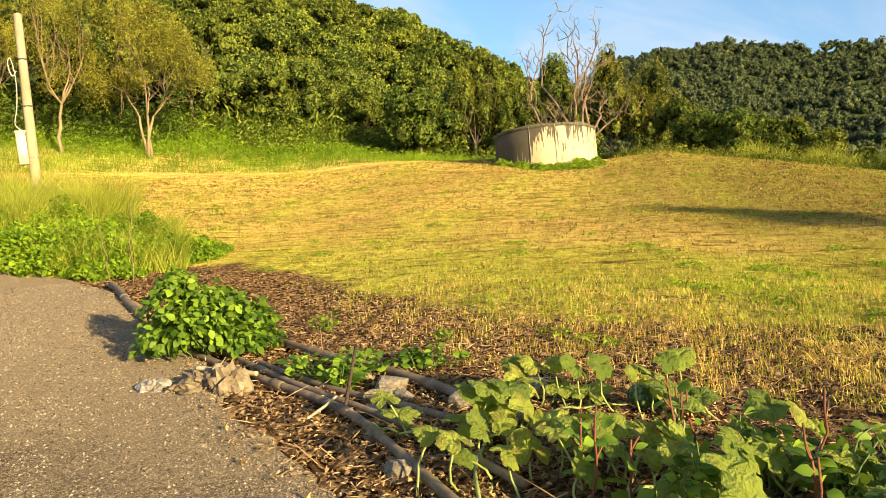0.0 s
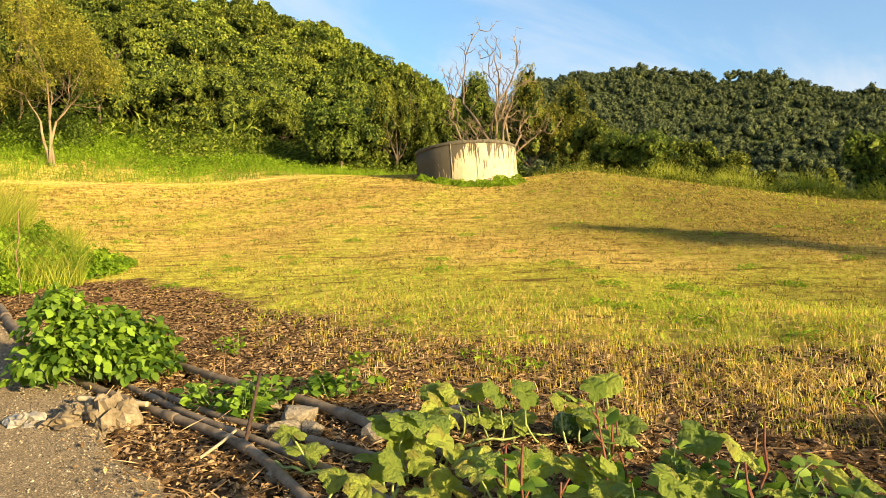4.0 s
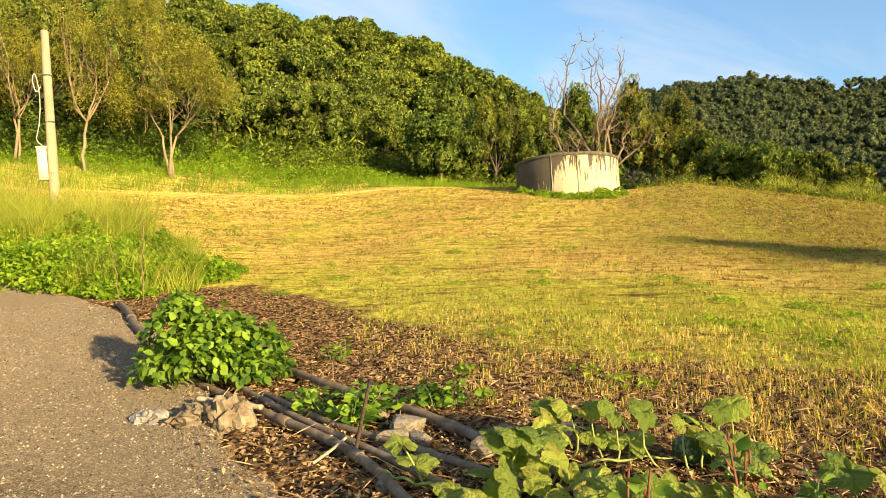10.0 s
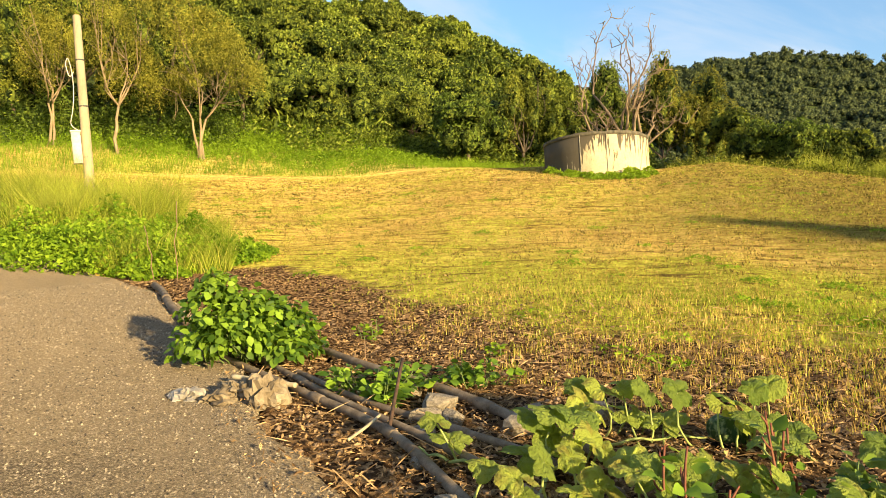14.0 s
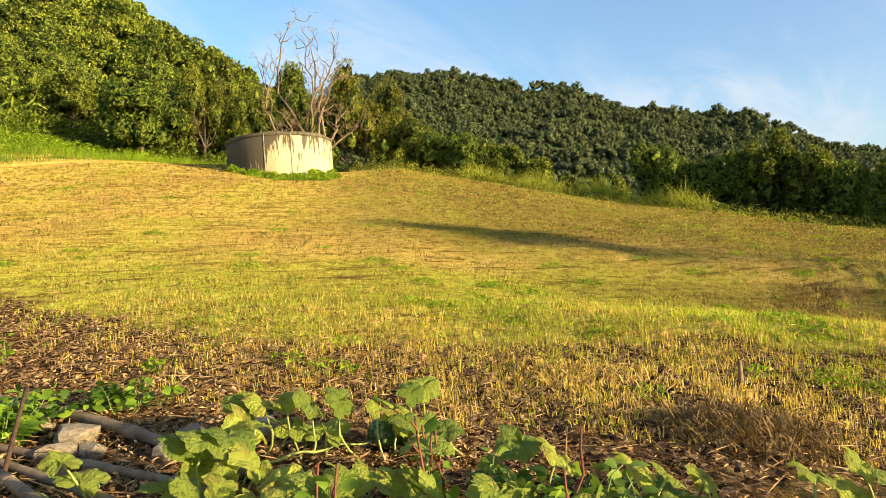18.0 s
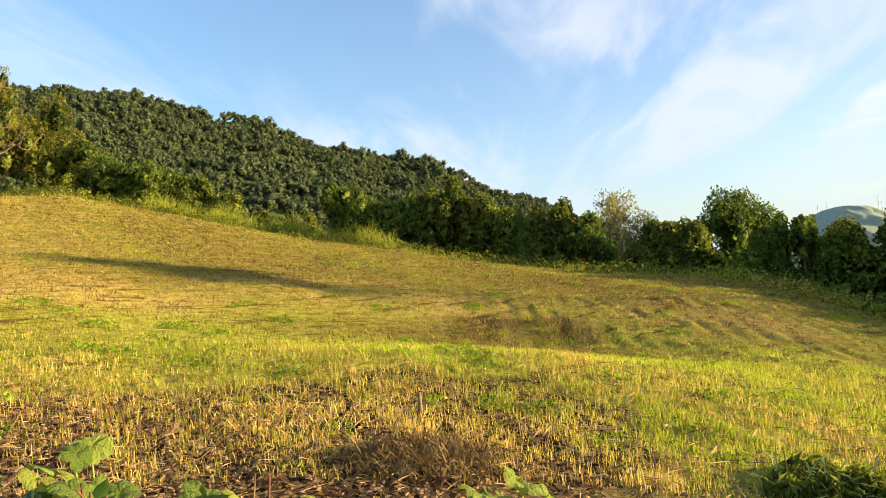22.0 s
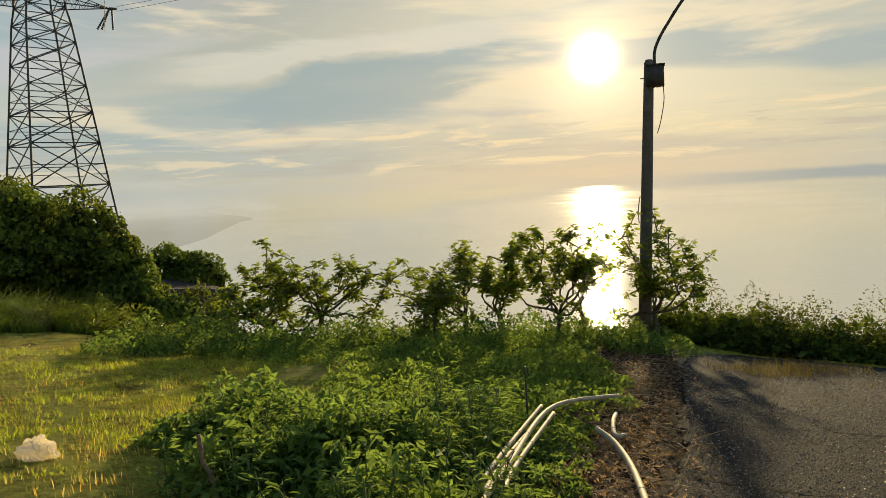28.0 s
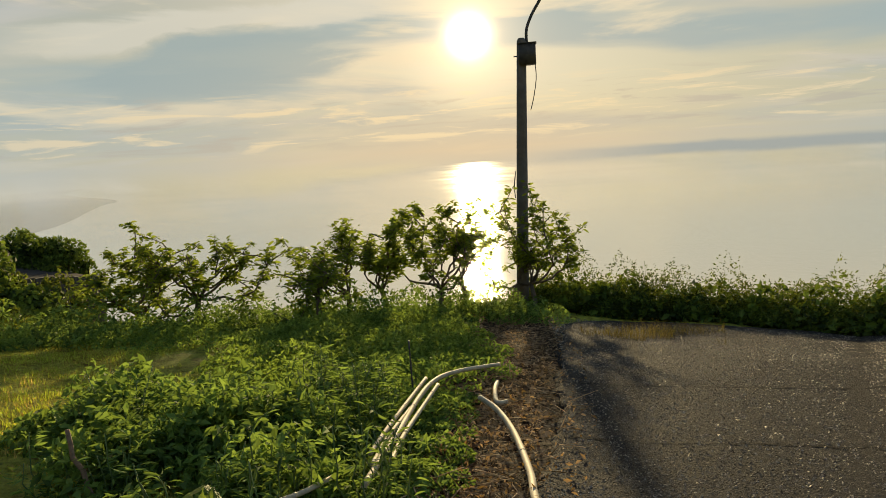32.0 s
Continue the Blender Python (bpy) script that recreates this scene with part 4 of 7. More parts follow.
# ---------------------------------------------------------------- dead tree
def build_dead_tree():
    rng = np.random.default_rng(18)
    d = 45.5
    base = polar(51.2, d)
    t = thing("dead_tree", "bare grey dead tree with crooked branches behind the water tank", "tree", Matrix.Translation(base))

    def crooked(p, way, goal, n, step, kink):
        """A wandering line that is drawn towards its goal."""
        out = [p]
        for k in range(n):
            pull = unit((goal - out[-1])[None])[0]
            way = unit((0.5 * way + (0.45 + 0.5 * k / n) * pull + kink * rng.standard_normal(3))[None])[0]
            out.append(out[-1] + way * step)
        return np.array(out)

    stems = [seen(50.6, 11.6, d, base), seen(51.9, 11.4, d + 0.3, base), seen(49.9, 11.0, d - 0.3, base)]
    for q, joint in enumerate(stems):
        part("trunk", Geo().tube(limb_path(np.array([0.25 * (q - 1), 0.1 * q, -0.4]), joint, rng, 0.06), np.linspace(0.2, 0.13, 6), 9, wobble=0.08, rng=rng), MAT_DEADWOOD, t)
    # limbs: the stem each starts from and where it ends, as azimuth and elevation
    limbs = [(0, 50.4, 20.3), (0, 50.9, 18.6), (1, 52.2, 18.9), (1, 53.4, 18.6), (1, 54.9, 16.6), (1, 54.4, 14.2), (0, 48.9, 18.0), (2, 48.0, 16.6), (2, 48.6, 14.4), (1, 55.2, 12.6), (0, 51.6, 17.2)]
    for q, az, el in limbs:
        g = Geo()
        tip = seen(az, el, d + rng.uniform(-1.5, 1.5), base)
        a = stems[q] - np.array([0, 0, rng.uniform(0.0, 1.2)])
        ln = np.linalg.norm(tip - a)
        p = crooked(a, unit((np.array([(tip - a)[0], (tip - a)[1], ln * 0.25]))[None])[0], tip, 11, ln / 8.9, 0.28)
        g.tube(p, np.linspace(0.105, 0.02, 12), 7, wobble=0.08, rng=rng)
        for k in range(11):
            i = rng.integers(3, 12)
            out = unit(rng.standard_normal((1, 3)) * [1, 1, 0.5] + [0, 0, 0.55])[0]
            s = crooked(p[i], out, p[i] + out * 1.2 + [0, 0, 0.8], 6, rng.uniform(0.13, 0.30), 0.35)
            g.tube(s, np.linspace(0.036, 0.010, 7), 5, cap=False)
            for w in range(3):
                c = s[rng.integers(2, 7)]
                o = unit(rng.standard_normal((1, 3)) * [1, 1, 0.6] + [0, 0, 0.7])[0]
                g.tube(crooked(c, o, c + o, 4, rng.uniform(0.08, 0.17), 0.3), np.linspace(0.016, 0.007, 5), 3, cap=False)
        part("branch", g, MAT_DEADWOOD, t)


build_dead_tree()


# ---------------------------------------------------------------- masses of weeds and grass
def weed_mass(name, label, spots, n, leaf, mat, seed, slim=0.45, up=0.0, category="weeds", height=None):
    """Low leafy growth over spots (x, y, radius, height)."""
    rng = np.random.default_rng(seed)
    s = np.asarray(spots, float)
    w = s[:, 2] ** 2
    k = rng.choice(len(s), n, p=w / w.sum())
    a, r = rng.uniform(0, 6.283, n), s[k, 2] * np.sqrt(rng.random(n))
    x, y = s[k, 0] + r * np.cos(a), s[k, 1] + r * np.sin(a)
    bulge = np.clip(1 - (r / s[k, 2]) ** 2 * 0.8, 0, 1)
    top = s[k, 3] * bulge * (0.75 + 0.35 * wave(x, y, 0.9, seed) + 0.2 * wave(x, y, 0.35, seed + 1))
    z = ground(x, y) + np.maximum(top, 0.03) * (1 - rng.random(n) ** 2.2)
    c = np.stack([x, y, z], -1)
    out = np.stack([np.cos(a) * 0.4, np.sin(a) * 0.4, np.ones(n)], -1)
    g = Geo().quads(*leaf_quads(c, unit(out), leaf * (0.55 + 0.9 * rng.random(n)), rng, slim, 0.25 - up, 0.8))
    return solo(name, g, mat, label, category, kind="stuff", soft=False)


def blades(name, label, x, y, height, width, mat, seed, lean=0.35, lift=0.0):
    """Grass: one bent blade of two faces at each place."""
    rng = np.random.default_rng(seed)
    n = len(x)
    z = ground(x, y) + lift
    a = rng.uniform(0, 6.283, n)
    h, w = height * (0.55 + 0.9 * rng.random(n)), width * (0.7 + 0.6 * rng.random(n))
    side = np.stack([np.cos(a), np.sin(a), 0 * a], -1) * w[:, None] / 2
    b = rng.uniform(0, 6.283, n)
    tip = np.stack([np.cos(b) * h * lean, np.sin(b) * h * lean, h], -1) * (0.6 + 0.45 * rng.random((n, 1)))
    p = np.stack([x, y, z - 0.01], -1)
    v = np.stack([p - side, p + side, p + side * 0.6 + tip * [0.35, 0.35, 0.6], p + tip, p - side * 0.6 + tip * [0.35, 0.35, 0.6]], 1).reshape(-1, 3)
    i = np.arange(n)[:, None] * 5
    g = Geo()
    g.v.append(v)
    g.n = len(v)
    g.f.append(i + np.array([0, 1, 2, 4]))
    g.f.append(i + np.array([4, 2, 3]))
    return solo(name, g, mat, label, "grass", kind="stuff", soft=False)


def scatter(azr, rr, n, rng, power=1.0):
    az, u = np.radians(rng.uniform(*azr, n)), rng.random(n) ** power
    r = rr[0] + (rr[1] - rr[0]) * u
    return r * np.sin(az), r * np.cos(az)


def grass_patch(name, label, azr, rr, n, height, seed, mat=None, width=0.02, where=None, lean=0.35):
    rng = np.random.default_rng(seed)
    x, y = scatter(azr, rr, n, rng)
    if where is not None:
        k = where(x, y)
        x, y = x[k], y[k]
    h = height * (0.8 + 0.4 * wave(x, y, 2.3, seed))
    return blades(name, label, x, y, np.clip(h, 0.03, None), np.full(len(x), width), mat or MAT_GRASS, seed, lean)


def grass_field():
    rng = np.random.default_rng(77)
    x, y = scatter((2, 150), (5.0, 44), 520000, rng, 1.0)
    r, az = np.hypot(x, y), np.degrees(np.arctan2(x, y)) % 360
    bare = np.clip(1.15 - (off_road(x, y) - 1.2) / 3.2, 0, 1) * (y > -3) * (y < 13)
    keep = (r < np.interp(az, RA, RD) - 0.3) & (off_road(x, y) > 1.2) & (rng.random(len(x)) > bare) & (rng.random(len(x)) < 0.5 + 0.4 * wave(x, y, 1.1, 9) + 0.55 * wave(x, y, 0.34, 3) * (r < 24) + 0.14 * (r > 9) + 0.75 * wave(0.35 * (0.788 * x - 0.616 * y), 0.616 * x + 0.788 * y, 0.9, 5))
    x, y, r, az = x[keep], y[keep], r[keep], az[keep]
    tall = 0.032 + 0.0008 * r + 0.035 * np.exp(-(((r - 7.5) / 2.4) ** 2)) * smooth(30, 55, az) * (0.8 + 0.5 * wave(x, y, 1.7, 4))
    tall = tall * (1 - 0.3 * smooth(100, 115, az))
    green = (wave(x, y, 6.5, 2) + 0.6 * wave(x, y, 2.1, 5) + 1.9 * np.exp(-(((r - 9.5) / 2.4) ** 2)) * (az < 112) + 0.9 * rng.standard_normal(len(x)) + 0.7 * smooth(105, 130, az)) > 0.7
    wide = 0.004 + 0.0005 * r + 0.0008 * np.clip(r - 8, 0, None)
    # cut stalks stand in small clumps near the soil strip
    cx, cy = scatter((30, 146), (4.6, 12), 30000, rng)
    cr, ca = np.hypot(cx, cy), np.degrees(np.arctan2(cx, cy)) % 360
    near = (off_road(cx, cy) > 1.5) & (rng.random(len(cx)) > np.clip(1.1 - (off_road(cx, cy) - 1.2) / 3.0, 0, 1)) & (rng.random(len(cx)) < 0.62 + 0.45 * wave(cx, cy, 0.9, 6)) & (rng.random(len(cx)) < 1 - smooth(8.5, 12, cr)) & (rng.random(len(cx)) < 1 - 0.85 * smooth(112, 132, ca))
    nx, ny = np.repeat(cx[near], 6), np.repeat(cy[near], 6)
    nx, ny = nx + rng.normal(0, 0.03, len(nx)), ny + rng.normal(0, 0.03, len(nx))
    lush = wave(nx, ny, 2.4, 8) + 0.7 * rng.standard_normal(len(nx)) + 0.6 * smooth(5.5, 8, np.hypot(nx, ny)) + 0.5 * (nx > 3.0) * (ny < -1.0) > 0.5
    blades("dry_grass", "thin brown and straw-coloured grass stalks near the soil strip", nx[~lush], ny[~lush], np.full((~lush).sum(), 0.078), np.full((~lush).sum(), 0.0065), MAT_DRYGRASS, 3, 0.22)
    blades("young_grass", "thin fresh green grass between the stubble", nx[lush], ny[lush], np.full(lush.sum(), 0.07), np.full(lush.sum(), 0.007), MAT_LUSH, 4, 0.35)
    poor = (rng.random(len(x)) < 0.75 * worn_at(x, y)) & ~green
    blades("thin_grass", "thin brown-green grass on the upper field", x[poor], y[poor], tall[poor], wide[poor], MAT_TUFT, 5, 0.7)
    x, y, tall, wide, green = x[~poor], y[~poor], tall[~poor], wide[~poor], green[~poor]
    blades("field_stubble", "short straw-yellow mown stubble across the field", x[~green], y[~green], tall[~green], wide[~green], MAT_STUBBLE, 1, 0.7)
    blades("field_grass", "fresh green grass in patches on the mown field", x[green], y[green], tall[green] * 1.15, wide[green], MAT_LUSH, 2, 0.6)


grass_field()


def stubble_tufts():
    """Clumps of cut stalks left standing over the field."""
    rng = np.random.default_rng(78)
    n = 18000
    x, y = scatter((2, 130), (6.0, 43), n, rng, 0.8)
    k = (np.hypot(x, y) < np.interp(np.degrees(np.arctan2(x, y)) % 360, RA, RD) - 0.3) & (off_road(x, y) > 3.2)
    x, y = np.repeat(x[k], 7), np.repeat(y[k], 7)
    x, y = x + rng.normal(0, 0.05, len(x)), y + rng.normal(0, 0.05, len(x))
    r = np.hypot(x, y)
    blades("stubble_tufts", "brown and green tufts of cut stalks on the mown field", x, y, 0.05 + 0.0012 * r, 0.006 + 0.0006 * r, MAT_TUFT, 79, 0.6)


stubble_tufts()
grass_patch("lower_grass", "short fresh grass on the field's lower side", (100, 156), (5.2, 13), 52000, 0.075, 81, MAT_LUSH, 0.008, where=lambda x, y: (wave(x, y, 1.6, 4) + 0.7 * wave(x, y, 0.5, 7) > 0.1) & (off_road(x, y) > 2.2), lean=0.5)


# the grassy bank between field and forest
grass_patch("bank_grass", "tall bright green grass on the bank below the forest", (-6, 46), (45, 61), 70000, 0.6, 301, MAT_WEED, 0.018, where=lambda x, y: np.hypot(x, y) > np.interp(np.degrees(np.arctan2(x, y)) % 360, RA, RD) - 0.4)
grass_patch("edge_grass", "rough yellow-green grass along the shrub line", (54, 118), (24, 46), 50000, 0.3, 302, width=0.016, where=lambda x, y: np.abs(np.hypot(x, y) - np.interp(np.degrees(np.arctan2(x, y)) % 360, RA, RD) - 1.6) < 2.0)
grass_patch("tall_grass", "tall yellowing grass in front of the shrub line", (63, 82), (32, 44), 30000, 1.15, 304, width=0.024, lean=0.45, where=lambda x, y: np.abs(np.hypot(x, y) - np.interp(np.degrees(np.arctan2(x, y)) % 360, RA, RD) - 2.4) < 1.9)
grass_patch("dry_grass_clump", "pale dry grass in a gap of the shrub line", (109, 117.5), (24, 31), 9000, 0.6, 305, MAT_DRYGRASS, 0.02, lean=0.5, where=lambda x, y: np.abs(np.hypot(x, y) - np.interp(np.degrees(np.arctan2(x, y)) % 360, RA, RD) - 1.8) < 1.4)
# beside the lane, up to the pole
grass_patch("lane_grass", "tall feathery yellow-green grass by the lane", (0.5, 19), (13.6, 45), 70000, 0.8, 303, width=0.012, lean=0.7, where=lambda x, y: (off_road(x, y) > 0.15) & (off_road(x, y) < 5.6 + 1.5 * wave(x, y, 6, 2) - 0.05 * (y - 17)))


grass_patch("lane_grass", "waist-high feathery grass round the foot of the pole", (-1, 15.5), (17.5, 28), 60000, 1.6, 306, MAT_GRASS, 0.013, lean=0.5, where=lambda x, y: (off_road(x, y) > 0.2) & (off_road(x, y) < 4.6 + 1.2 * wave(x, y, 3, 2)))


def spots_polar(rows):
    out = []
    for az, r, rad, h in rows:
        p = polar(az, r)
        out.append((p.x, p.y, rad, h))
    return out


weed_mass("weeds", "bright green leafy weeds crowding the lane's edge", spots_polar([(8, 15.6, 1.2, 0.95), (12, 14.6, 1.2, 1.1), (15, 14.8, 1.2, 0.85), (18, 15.5, 1.1, 0.6), (6.5, 17.5, 1.2, 1.15), (11, 17.5, 1.5, 1.25), (15.5, 17.5, 1.3, 0.95), (4.5, 20.5, 1.2, 1.3), (20, 16.5, 0.8, 0.4), (13.5, 13.4, 0.6, 0.4)]), 34000, 0.09, MAT_WEED, 310, 0.6)
weed_mass("weeds", "bright green weeds at the foot of the water tank", spots_polar([(45.6, 38.6, 0.7, 0.45), (47, 37.4, 0.7, 0.4), (48.6, 36.9, 0.7, 0.4), (50.2, 37.0, 0.7, 0.45), (51.6, 37.4, 0.8, 0.6), (52.6, 38.2, 0.6, 0.5)]), 3600, 0.16, MAT_WEED, 311)
weed_mass("weeds", "broad-leaved green weeds on the bank below the forest", spots_polar([(a, 46.5 + 4 * ((a * 7) % 3) / 3 + (2 if a < 25 else 0), 2.4, 0.7) for a in range(14, 44, 3)] + [(a, 54, 2.8, 1.0) for a in range(-4, 34, 3)] + [(a, 57.5 + 1.5 * math.sin(a), 2.4, 1.1) for a in np.arange(19.5, 31, 1.6)]), 50000, 0.19, MAT_WEED, 312)
weed_mass("weeds", "green weeds at the foot of the shrub line", spots_polar([(a, float(np.interp(a, RA, RD)) + 1.3, 1.5, 0.8) for a in range(56, 122, 2)]), 18000, 0.13, MAT_OLIVE, 313)
rim_low = [(a, float(np.interp(a, RA, RD)) + 9.5 + 2.5 * math.sin(a * 2.1), 2.2, 2.0) for a in np.arange(26, 62, 1.7)]
weed_mass("undergrowth", "shaggy green undergrowth at the forest's foot", spots_polar(rim_low), 20000, 0.26, MAT_FOREST, 314, 0.5, category="undergrowth")
weed_mass("undergrowth", "dark leafy undergrowth behind the pale tree trunks", spots_polar([(a, 54.5 + 1.5 * math.sin(a * 2.3), 1.9, 3.6 + 0.8 * math.sin(a)) for a in np.arange(-7, 21, 1.5)]), 20000, 0.24, MAT_DARKLEAF, 316, 0.5, category="undergrowth")
fronds = [(a, float(np.interp(a, RA, RD)) + 13 + 3.5 * math.sin(a * 3.1), 1.6, 2.4) for a in np.arange(21, 40, 0.9)] + [(a, float(np.interp(a, RA, RD)) + 19 + 3 * math.sin(a * 2.3), 1.8, 3.4) for a in np.arange(20, 38, 0.9)]
weed_mass("undergrowth", "long drooping strap leaves of wild ginger and banana on the slope", spots_polar(fronds), 7000, 0.9, MAT_FOREST, 315, 0.16, category="undergrowth")


# ---------------------------------------------------------------- water tank
def build_stained(n):
    p = obj(n)
    sep = n.add("ShaderNodeSeparateXYZ", {0: p})
    ang = n.math("ARCTAN2", sep.outputs[1], sep.outputs[0])
    run = n.add("ShaderNodeCombineXYZ", {0: n.math("MULTIPLY", ang, 6.0), 1: 0.0, 2: n.math("MULTIPLY", sep.outputs[2], 0.22)}).outputs[0]
    drip, grime, fine = n.noise(run, 3.0, 7, 0.65), n.noise(p, 1.1, 5), n.noise(p, 14, 5)
    high = n.ramp(n.math("DIVIDE", sep.outputs[2], 2.3), [(0.3, 0.0), (1.0, 1.0)])
    # the western side is the mossy one
    west = n.ramp(n.math("ADD", n.math("MULTIPLY", sep.outputs[0], -0.22), n.math("MULTIPLY", sep.outputs[1], 0.24)), [(0.10, 0.0), (0.42, 0.32)])
    stain = n.math("ADD", n.math("ADD", n.math("MULTIPLY", drip, 1.6), n.math("MULTIPLY", high, 0.2)), west)
    base = n.ramp(n.math("ADD", n.math("MULTIPLY", grime, 0.6), n.math("MULTIPLY", fine, 0.4)), [(0.35, (0.42, 0.34, 0.22)), (0.65, (0.64, 0.54, 0.37))])
    col = n.mix(n.ramp(stain, [(0.96, 0.0), (1.14, 0.92)]), base, (0.06, 0.052, 0.04, 1))
    return bsdf(n, col, 0.95, n.math("ADD", fine, drip), 0.02, 0.5, spec=0.15)


MAT_TANK = material("stained_concrete", build_stained)


def build_tank():
    front = polar(48.8, 37.6)
    mid = polar(48.8, 40.4)
    base = Vector((mid.x, mid.y, front.z - 0.1))
    t = thing("water_tank", "round weathered concrete water tank with dark stains and mossy rim", "tank", Matrix.Translation(base))
    R, H, S = 2.86, 2.5, 64
    rng = np.random.default_rng(3)
    prof = [(R - 0.02, -0.6), (R, 0.0), (R, 0.7), (R, 1.5), (R, H - 0.2)]
    inner = [(R - 0.2, H - 0.2), (R - 0.2, 0.6)]

    def ring(rows, name, mat, close=False, chip=0.0):
        v = [(rr * math.cos(k * 2 * math.pi / S), rr * math.sin(k * 2 * math.pi / S), z - (chip * abs(wave(k * 1.0, 0, 5, 2)) if q in (1, 2) else 0)) for q, (rr, z) in enumerate(rows) for k in range(S)]
        m = len(rows)
        f = [[i * S + k, i * S + (k + 1) % S, ((i + 1) % m) * S + (k + 1) % S, ((i + 1) % m) * S + k] for i in range(m if close else m - 1) for k in range(S)]
        return part(name, Geo().add(v, f), mat, t)

    ring(prof + inner, "wall", MAT_TANK)
    ring([(R + 0.03, H - 0.2), (R + 0.05, H), (R - 0.23, H), (R - 0.23, H - 0.2)], "rim", plain("mossy_rim", (0.05, 0.045, 0.035), (0.17, 0.15, 0.11), 5, 0.95, 0.8, 0.02), close=True, chip=0.07)
    v = [((R - 0.2) * math.cos(k * 2 * math.pi / S), (R - 0.2) * math.sin(k * 2 * math.pi / S), 0.9) for k in range(S)]
    part("floor", Geo().add(v, [list(range(S))]), MAT_DARKBARK, t)
    a = math.atan2(-mid.y, -mid.x)
    for da in (-0.28, 0.2):
        x, y = math.cos(a + da) * (R + 0.025), math.sin(a + da) * (R + 0.025)
        part("pipe", Geo().tube([(x, y, 0.0), (x, y, 1.2), (x, y, H - 0.05)], 0.014, 6), MAT_CONCRETE, t, "thin pale pipe down the wall")
    g = Geo()
    c = np.stack([rng.normal(math.cos(a + 2.6) * 2.2, 0.7, 900), rng.normal(math.sin(a + 2.6) * 2.2, 0.7, 900), H + np.abs(rng.normal(0.1, 0.35, 900))], -1)
    solo_m = leaf_quads(c, np.tile([0, 0, 1.0], (900, 1)), 0.12 * (0.5 + rng.random(900)), rng, 0.25, 0.1)
    ob = solo("dry_weeds", g.quads(solo_m[0] + np.array(base), solo_m[1]), MAT_STUBBLE, "dry brown weeds growing out of the water tank", "weeds", kind="stuff", soft=False)


build_tank()


# ---------------------------------------------------------------- pole by the lane
MAT_POLE = plain("weathered_tan_concrete", (0.24, 0.19, 0.125), (0.42, 0.34, 0.225), 4, 0.9, 0.5, 0.008, stretch=(1, 1, 0.3))
MAT_BOX = plain("dusty_white_paint", (0.46, 0.42, 0.34), (0.66, 0.61, 0.52), 8, 0.6, 0.2, 0.003)


def build_pole():
    d = 24.0
    base = polar(9.8, d)
    top = aloft(8.8, 20.9, d)
    t = thing("utility_pole", "leaning pale concrete pole with a white meter box, in tall grass", "pole", Matrix.Translation(base))
    dirn = np.array(top - base)
    h = np.linalg.norm(dirn)
    way = dirn / h
    part("shaft", Geo().tube([way * k for k in (-0.4, 0, h * 0.3, h * 0.7, h - 0.02, h)], [0.165, 0.16, 0.145, 0.125, 0.112, 0.09], 20), MAT_POLE, t)
    side = np.array([-math.cos(radians(10)), math.sin(radians(10)), 0.0])
    near = np.array([-math.sin(radians(10)), -math.cos(radians(10)), 0])
    z0 = np.array(aloft(9.1, 10.6, d) - base)
    mbox = Matrix.Translation(Vector(way * (z0[2] + 0.55) + side * 0.27 + near * 0.06)) @ Matrix.Rotation(radians(-10), 4, "Z") @ Matrix.Rotation(radians(-5), 4, "Y")
    bx = part("meter_box", Geo().box((-0.13, -0.12, -0.5), (0.13, 0.12, 0.45), mbox, 0.02), MAT_BOX, t, "white painted metal meter box")
    part("lid", Geo().box((-0.15, -0.15, 0.45), (0.15, 0.14, 0.5), mbox, 0.02), MAT_BOX, bx)
    part("door", Geo().box((-0.11, -0.135, -0.42), (0.11, -0.12, 0.38), mbox, 0.01), MAT_BOX, bx)
    zc = z0[2]
    cable = [way * (zc + 1.05) + side * 0.2 + near * 0.15, way * (zc + 1.25) + side * 0.38 + near * 0.1, way * (zc + 1.7) + side * 0.3 + near * 0.1, way * (zc + 2.3) + side * 0.24, way * (zc + 2.9) + side * 0.25, way * (zc + 3.3) + side * 0.33, way * (zc + 3.1) + side * 0.4, way * (zc + 2.75) + side * 0.32, way * (zc + 2.9) + side * 0.2]
    part("cable", Geo().tube(spline(cable, 40), 0.013, 6), MAT_BOX, t, "looped pale grey cable")
    for k in (0.32, 0.56, 0.78):
        part("band", Geo().tube([way * h * k, way * (h * k + 0.05)], 0.158 - 0.045 * k, 18), MAT_STEEL, t)


build_pole()

# ---------------------------------------------------------------- pipes, sacks and stones by the lane
MAT_PVC = plain("dusty_grey_pvc", (0.11, 0.08, 0.055), (0.27, 0.21, 0.15), 9, 0.8, 0.3, 0.004, spec=0.15)
MAT_PVC_PALE = plain("pale_pvc", (0.30, 0.245, 0.15), (0.54, 0.46, 0.31), 7, 0.7, 0.3, 0.003, spec=0.5)
MAT_CLOTH = plain("dirty_sackcloth", (0.07, 0.05, 0.032), (0.34, 0.275, 0.19), 4, 0.9, 0.6, 0.006)
MAT_STONE = plain("field_stone", (0.16, 0.13, 0.10), (0.42, 0.36, 0.28), 6, 0.9, 0.8, 0.015)
MAT_TWIG = plain("dry_stalks", (0.13, 0.08, 0.05), (0.30, 0.20, 0.12), 20, 0.9, 0.5, 0.004)
MAT_RUST = plain("rusty_steel", (0.035, 0.022, 0.015), (0.10, 0.058, 0.038), 30, 0.8, 0.6, 0.004)


